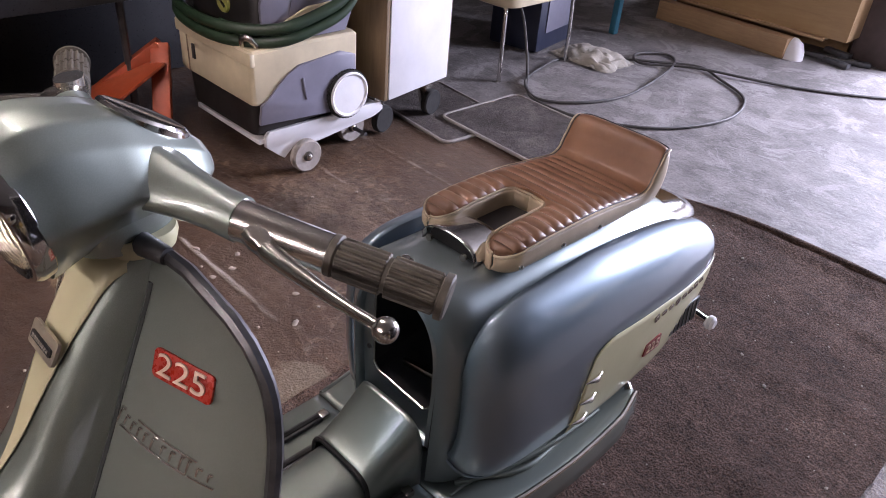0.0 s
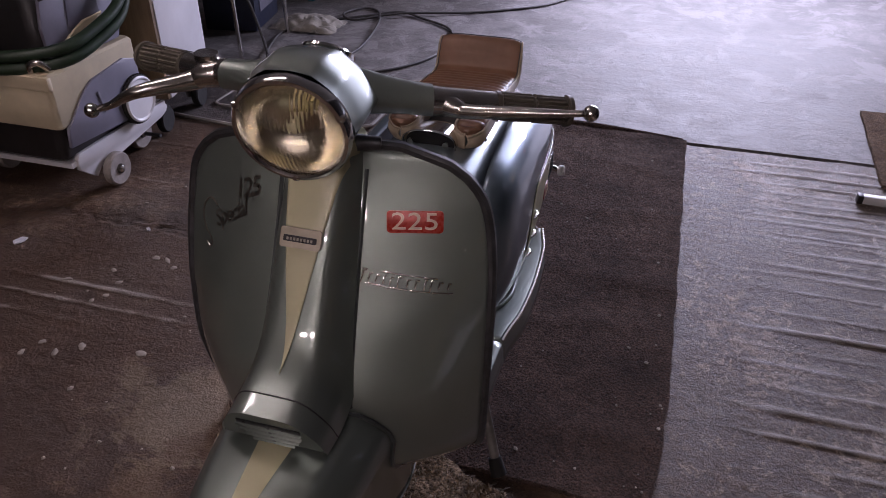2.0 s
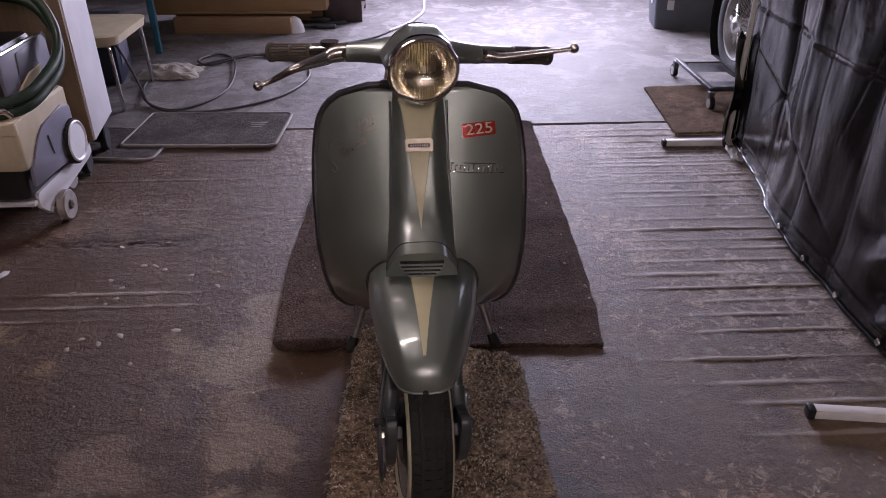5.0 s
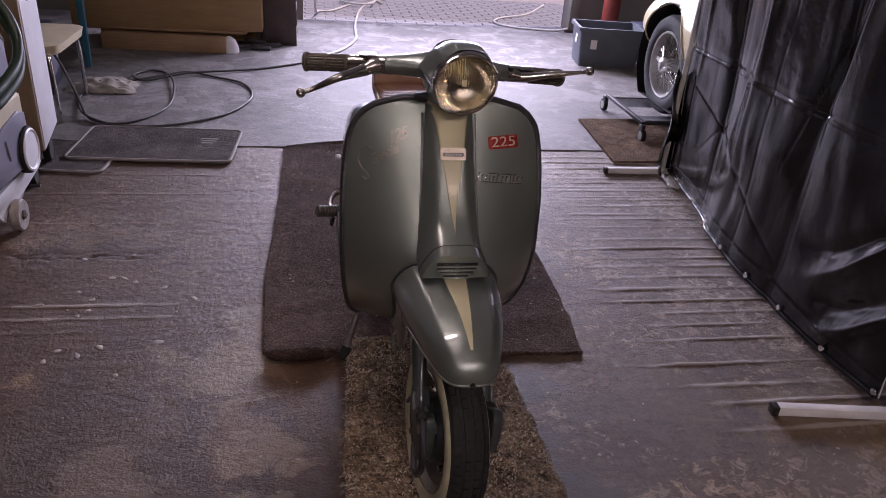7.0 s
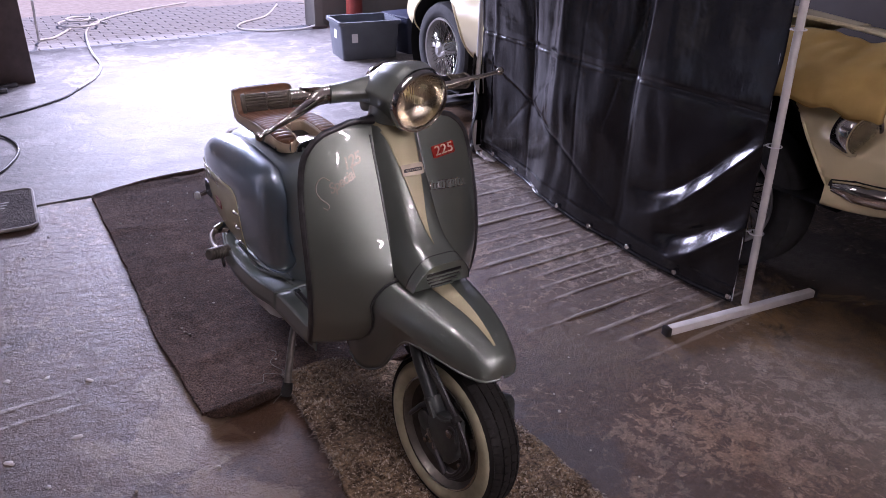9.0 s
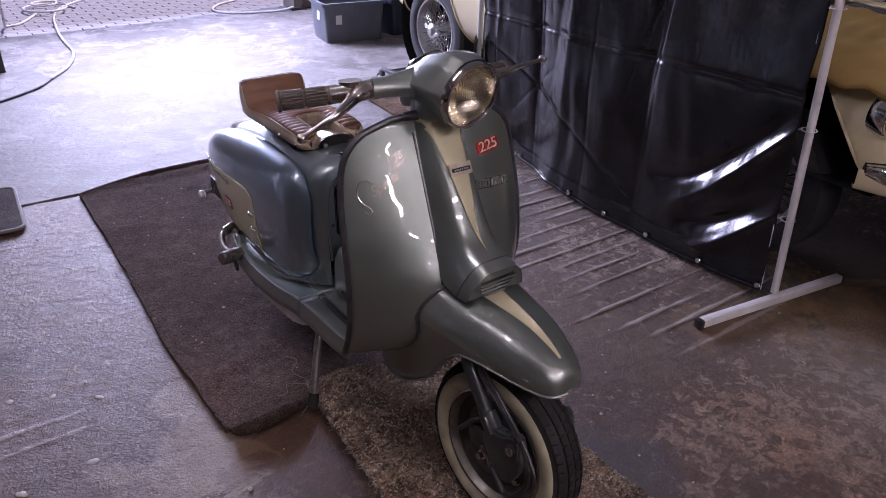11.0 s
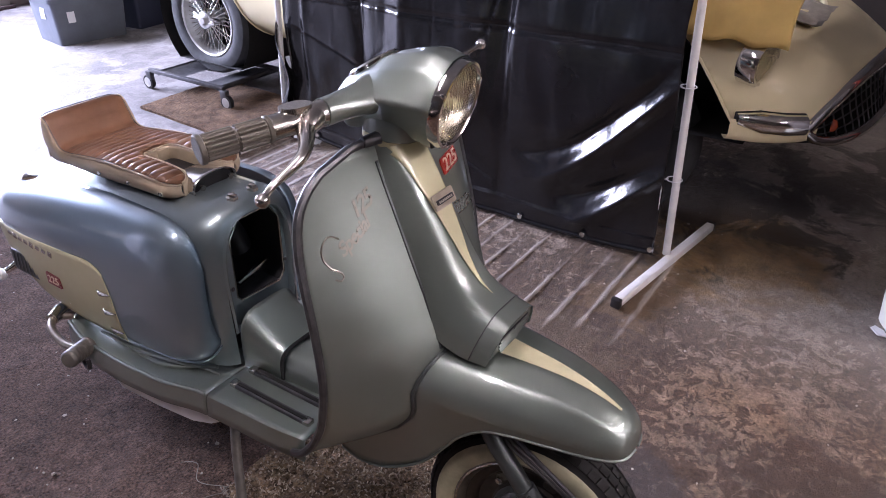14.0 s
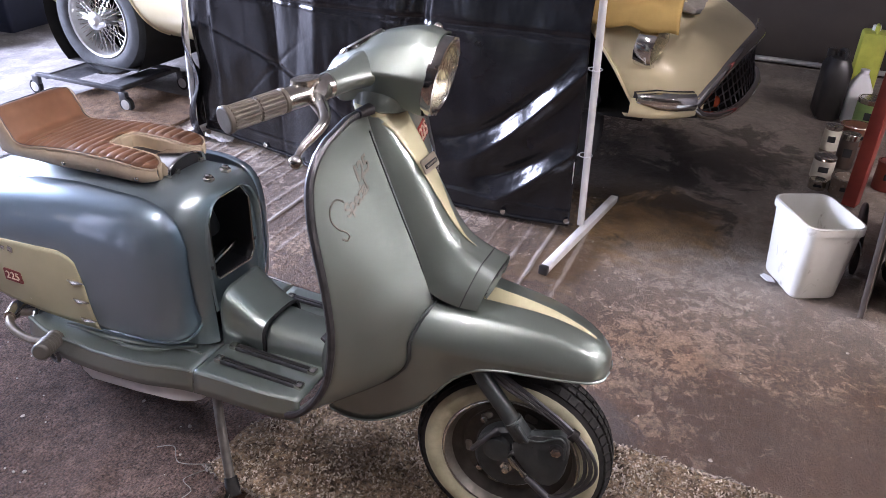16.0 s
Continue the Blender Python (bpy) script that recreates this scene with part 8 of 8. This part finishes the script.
part("shelf_back", box((0.62, 0.022, 0.30), (0, 0.425, 0.15)), WHITE_PAINT, shelf_unit)
for k in range(7):
    part("paper_stack", box((0.20, 0.10, 0.03 + 0.02 * (k % 3)), (0.08, -0.33 + 0.11 * k, 0.027 + 0.01 * (k % 3)), (0, 0, 5 * (k % 3) - 4)), WHITE_PAINT if k % 2 else CLOTH, shelf_unit)
part("shelf_strut", tube([(-0.27, -0.38, -1.13), (-0.27, -0.38, 0.0)], 0.016, 8), STEEL_DARK, shelf_unit)
part("shelf_strut", tube([(-0.27, 0.38, -1.13), (-0.27, 0.38, 0.0)], 0.016, 8), STEEL_DARK, shelf_unit)
part("shelf_strut", tube([(-0.27, 0.38, -0.16), (0.25, 0.38, -0.01)], 0.012, 8), STEEL_DARK, shelf_unit)

chair = thing("tub_chair", (-2.75, 3.30, 0), "cream plastic chair on chromed tube legs", "chair")
part("seat", loft([[(x, y, z) for x, y in rounded(w, d, 0.09)] for z, w, d in ((0.385, 0.46, 0.56), (0.40, 0.52, 0.62), (0.45, 0.54, 0.64), (0.455, 0.50, 0.60))]), CREAM_PLASTIC, chair, "cream moulded seat")
part("backrest", loft([[(-0.26 + a * 0.03 - 0.10 * f, b * 0.30, z) for a, b in superellipse(1, 1, 4, 20)] for z, f in ((0.47, 0), (0.65, 0.4), (0.88, 1.0))]), CREAM_PLASTIC, chair)
for sx, sy in ((0.20, -0.28), (0.20, 0.30), (-0.20, -0.28), (-0.20, 0.30)):
    part("leg", tube([(sx * 0.6, sy * 0.75, 0.390), (sx * 0.95, sy * 0.93, 0.380), (sx * 1.05, sy, 0.35), (sx * 1.1, sy * 1.02, 0.0)], 0.012, 10, smooth=4), CHROME, chair, "chromed tube leg")
bx = thing("tool_case", (-2.92, 3.75, 0), "dark blue tool case behind the chair", "case", rz=10)
part("case_body", box((0.34, 0.46, 0.40), (0, 0, 0.20), bevel=0.02), BLUE_PLASTIC, bx)
part("case_panel", box((0.012, 0.30, 0.22), (0.172, 0, 0.22), bevel=0.004), GREY_PLASTIC, bx)
part("case_catch", box((0.02, 0.05, 0.05), (0.178, 0.12, 0.34), bevel=0.005), ALLOY, bx)
tagged(finish("teal_post", box((0.045, 0.045, 1.6), (-2.70, 4.35, 0.8), bevel=0.004), TEAL), "slim teal painted steel post", "post")
rag = thing("rag_heap", (-2.48, 3.78, 0), "heap of grubby pale rags on the concrete", "rags")
for k in range(4):
    part("rag", grid(lambda u, v: (-0.20 + 0.42 * u + 0.03 * nz(u * 3 + k, v * 3), -0.14 + 0.30 * v + 0.03 * nz(u * 3, v * 3 + k), max(0.004, 0.017 * (k + 1) * math.sin(math.pi * u) ** 0.6 * math.sin(math.pi * v) ** 0.6 + 0.025 * nz(u * 7 + 3 * k, v * 7, k))), 26, 22), CLOTH, rag)
bench = thing("workbench", (-3.25, 0.55, 0), "dark cluttered workbench in deep shade", "bench")
part("bench_top", box((0.9, 2.6, 0.05), (0, 0, 0.78), bevel=0.004), plain("dark_bench_wood", (0.03, 0.024, 0.02), 0.6, 0, 0.3, 8), bench)
for sx, sy in ((0.40, -1.2), (0.40, 1.2), (-0.40, -1.2), (-0.40, 1.2)):
    part("bench_leg", box((0.08, 0.08, 0.755), (sx, sy, 0.3775), bevel=0.004), STEEL_DARK, bench)
# two black boards added to give the wall round the bench its shade
part("bench_shade_board", box((0.03, 2.6, 1.1), (-0.43, 0, 1.355), bevel=0.004), BLACK_ENAMEL, bench, "black board added for the shade behind the bench")
part("under_bench_shade", box((0.05, 2.5, 0.74), (-0.38, 0, 0.375), bevel=0.004), BLACK_ENAMEL, bench, "black board added for the shade under the bench")
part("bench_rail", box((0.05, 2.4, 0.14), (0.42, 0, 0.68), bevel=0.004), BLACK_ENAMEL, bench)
jack = thing("trolley_jack", (-2.86, 1.10, 0), "orange-red folding steel support under the bench", "jack", rz=10)
for a, b in (((-0.30, -0.2, 0.03), (0.05, 0.18, 0.42)), ((0.05, 0.18, 0.42), (0.22, 0.02, 0.10)), ((-0.30, -0.2, 0.03), (0.22, 0.02, 0.05))):
    d_ = Vector(b) - Vector(a)
    m_ = (Vector(a) + Vector(b)) / 2
    own = box((d_.length, 0.07, 0.05), bevel=0.006)
    own.transform(Matrix.Translation(m_) @ d_.to_track_quat("X", "Z").to_matrix().to_4x4())
    part("jack_arm", own, ORANGE, jack)
part("jack_pan", box((0.30, 0.26, 0.012), (0.02, 0.0, 0.30), (20, -15, 0), 0.004), ORANGE, jack)
pb = thing("engine_part", (-2.95, 0.55, 0.805), "shiny metal engine parts on the bench", "engine part")
part("casting", loft([[(x, y, z) for x, y in superellipse(w, w * 0.7, 2.4, 20)] for z, w in ((0, 0.09), (0.05, 0.10), (0.09, 0.07), (0.13, 0.05))]), ALLOY, pb)
part("pipe", tube([(0.05, 0.0, 0.08), (0.12, 0.08, 0.16), (0.10, 0.2, 0.10)], 0.022, 12, smooth=5), CHROME, pb)

# ---- right-hand side: bucket, tins, boards ----
bucket = thing("plastic_bucket", (0.765, -0.715, 0), "white rectangular plastic bucket with a wire handle, smudged", "bucket", rz=28)
bw = loft([[(x, y, z) for x, y in rounded(w, d, r)] for z, w, d, r in ((0.0, 0.225, 0.165, 0.03), (0.01, 0.24, 0.175, 0.035), (0.27, 0.285, 0.205, 0.045), (0.272, 0.300, 0.222, 0.05), (0.300, 0.300, 0.222, 0.05), (0.302, 0.285, 0.207, 0.045), (0.285, 0.275, 0.197, 0.042), (0.012, 0.23, 0.165, 0.032))])
part("bucket_body", bw, SMUDGED, bucket)
part("wire_handle", tube([(0.02, -0.113, 0.27), (-0.02, -0.118, 0.255), (-0.10, -0.120, 0.215), (-0.145, -0.10, 0.20)], 0.0028, 6, smooth=4), STEEL_DARK, bucket, "thin wire handle")
part("handle_lug", box((0.03, 0.012, 0.03), (0.02, -0.112, 0.275), bevel=0.004), WHITE_PLASTIC, bucket)


def tin(at, r, h, mat, label, lid=True, band=None):
    t = thing("paint_tin", at, label, "tin", "paint tins by the wall")
    part("tin_body", lathe([(0, r * 0.96), (0.004, r), (h - 0.012, r), (h - 0.008, r * 1.03), (h, r * 1.03), (h, r * 0.93)], 28, "z"), ALLOY if band else mat, t)
    if band:
        part("paper_band", lathe([(h * 0.12, r + 0.001), (h * 0.86, r + 0.001)], 28, "z"), mat, t, "printed paper band")
    if lid:
        part("lid", lathe([(h - 0.004, r * 0.93), (h + 0.002, r * 0.90), (h - 0.003, r * 0.80)], 24, "z"), ALLOY, t)
    part("label_bar", box((0.002, r * 0.9, h * 0.22), (-r - 0.0015, 0, h * 0.55)), DARK, t)
    return t


CREAM_LABEL = plain("cream_paper", (0.50, 0.47, 0.38), 0.6, 0, 0.12, 20)
GREEN_TIN = plain("green_tin", (0.20, 0.30, 0.10), 0.45, 0, 0.15, 20)
LIME = plain("lime_yellow_plastic", (0.42, 0.44, 0.06), 0.45, 0, 0.12, 20)
tin((1.87, -0.79, 0), 0.050, 0.125, CREAM_LABEL, "paint tin with a cream label", band=1)
tin((2.04, -0.890, 0), 0.043, 0.20, plain("dark_brown_label", (0.06, 0.04, 0.03), 0.5, 0, 0.2, 20), "paint tin with a dark paper label", band=1)
tin((1.75, -0.775, 0), 0.040, 0.045, ALLOY, "squat dented metal tin on the floor")
tin((1.74, -0.90, 0), 0.075, 0.085, plain("clear_brown_jar", (0.22, 0.17, 0.13), 0.25, 0.2, 0.2, 20), "wide brownish tub among the tins")
tin((2.30, -0.83, 0), 0.042, 0.15, CREAM_LABEL, "tall pale narrow tin on the floor", band=1)
tin((2.53, -0.965, 0.0), 0.085, 0.10, plain("rust_brown_tin", (0.16, 0.06, 0.03), 0.5, 0, 0.2, 20), "rusty brown tin with a loose lid")
tin((2.75, -1.03, 0.0), 0.080, 0.20, GREEN_TIN, "green paint tin standing on the floor", band=1)
tin((1.90, -1.08, 0.0), 0.06, 0.14, RED_PAINT, "rusty red tin behind the bucket")
jc = thing("jerry_can", (2.95, -0.815, 0), "black plastic jerry can by the wall", "can", rz=8)
part("can_body", loft([[(x, y, z) for x, y in rounded(w, d, 0.05)] for z, w, d in ((0, 0.22, 0.12), (0.02, 0.24, 0.145), (0.30, 0.24, 0.145), (0.36, 0.18, 0.10))]), BLACK_PLASTIC, jc)
part("can_cap", lathe([(0.35, 0.028), (0.39, 0.028), (0.395, 0.02)], 18, "z", (0.04, 0.04, 0)), BLACK_PLASTIC, jc)
part("can_handle", tube([(-0.06, -0.02, 0.35), (-0.05, -0.02, 0.40), (0.0, 0, 0.40), (0.01, 0, 0.35)], 0.012, 8, smooth=4), BLACK_PLASTIC, jc)
wb = thing("plastic_bottle", (2.95, -0.965, 0), "translucent white plastic bottle", "bottle")
part("bottle_body", loft([[(x, y, z) for x, y in rounded(w, d, 0.022)] for z, w, d in ((0, 0.14, 0.12), (0.20, 0.15, 0.13), (0.26, 0.08, 0.07), (0.28, 0.05, 0.05))]), WHITE_PLASTIC, wb)
part("bottle_cap", lathe([(0.275, 0.024), (0.305, 0.024)], 16, "z"), WHITE_PLASTIC, wb)
lc = thing("oil_can", (3.50, -1.02, 0), "lime-yellow plastic oil can by the wall", "can")
part("can_body", box((0.18, 0.15, 0.42), (0, 0, 0.21), bevel=0.02), LIME, lc)
part("can_cap", lathe([(0.418, 0.025), (0.45, 0.025)], 16, "z", (0.03, 0, 0)), WHITE_PLASTIC, lc)
part("can_handle", tube([(-0.07, 0, 0.41), (-0.07, 0, 0.46), (0.0, 0, 0.46), (0.0, 0, 0.41)], 0.010, 8), LIME, lc)
board = thing("leaning_board", (1.011, -1.016, 0), "scuffed grey-brown board standing on edge beside the bucket", "board", rz=-11)
part("sheet_face", box((0.86, 0.018, 1.3), (0, 0.06, 0.652), (-4, 0, 0), 0.002), wood("scuffed_brown_board", (0.085, 0.065, 0.055), (0.17, 0.14, 0.12), 3, (4, 4, 1)), board)
redp = thing("red_post", (1.66, -0.935, 0), "dull red painted timber post", "post", rz=-20)
part("post_shaft", box((0.075, 0.060, 1.6), (0, 0, 0.80), (0, 3, 0), 0.004), RED_PAINT, redp)
disc = thing("round_plate", (0.955, -0.893, 0), "dark brown round plate leaning behind the bucket", "plate", rz=-11)
dm = lathe([(-0.008, 0.02), (-0.008, 0.135), (-0.004, 0.14), (0.004, 0.14), (0.008, 0.135), (0.008, 0.02)], 36, "y")
dm.transform(pose(0, 0, 0.139, -8, 0, 0))
part("disc", dm, RUST_STEEL, disc)
drum = thing("yellow_drum", (0.80, -1.125, 0.0), "yellow wheeled drum behind the board", "drum")
part("drum_body", lathe([(0.11, 0.12), (0.13, 0.15), (0.55, 0.15), (0.58, 0.13)], 32, "z"), plain("yellow_enamel", (0.50, 0.38, 0.10), 0.4, 0, 0.1, 8), drum)
for s in (-1, 1):
    part("drum_wheel", lathe([(s * 0.09, 0.03), (s * 0.09, 0.062), (s * 0.13, 0.062), (s * 0.13, 0.03)], 24, "x", (0, 0.07, 0.062)), BLACK_RUBBER, drum)
part("drum_axle", tube([(-0.12, 0.07, 0.062), (0.12, 0.07, 0.062)], 0.010, 8), STEEL_DARK, drum)
part("drum_base", box((0.20, 0.20, 0.05), (0, 0, 0.095), bevel=0.01), STEEL_DARK, drum)
part("drum_foot", box((0.05, 0.05, 0.075), (0, -0.08, 0.0375), bevel=0.01), BLACK_RUBBER, drum)
tagged(finish("wall_pipe", tube([(3.98, -2.6, 0.05), (3.98, 0.9, 0.05)], 0.018, 10), PIPE), "pale pipe along the foot of the wall", "pipe", kind="structure")

# ---- block paving outside ----
paving = tagged(finish("paving", box((5.6, 5.0, 0.03), (0.4, 9.01, -0.028)), SAND), "pink-grey block paving in bright daylight", "paving", kind="structure")
pv = bmesh.new()
bmesh.ops.create_cube(pv, size=1.0)
bmesh.ops.scale(pv, vec=(0.205, 0.100, 0.05), verts=pv.verts)
bmesh.ops.bevel(pv, geom=[e for e in pv.edges if all(v.co.z > 0 for v in e.verts)], offset=0.006, segments=1, affect="EDGES")
pm = bpy.data.meshes.new("paver")
pv.to_mesh(pm)
pm.materials.append(BRICK)
count = 0
for r in range(18):
    for c in range(17):
        if count < 300:
            ob = new("paver", pm)
            ob.parent = paving
            ob.matrix_world = pose(-1.35 + 0.213 * c + (0.1065 if r % 2 else 0), 6.58 + 0.108 * r, -0.026 + 0.002 * rnd.random(), rnd.uniform(-0.4, 0.4), 0, rnd.uniform(-0.6, 0.6))
            count += 1
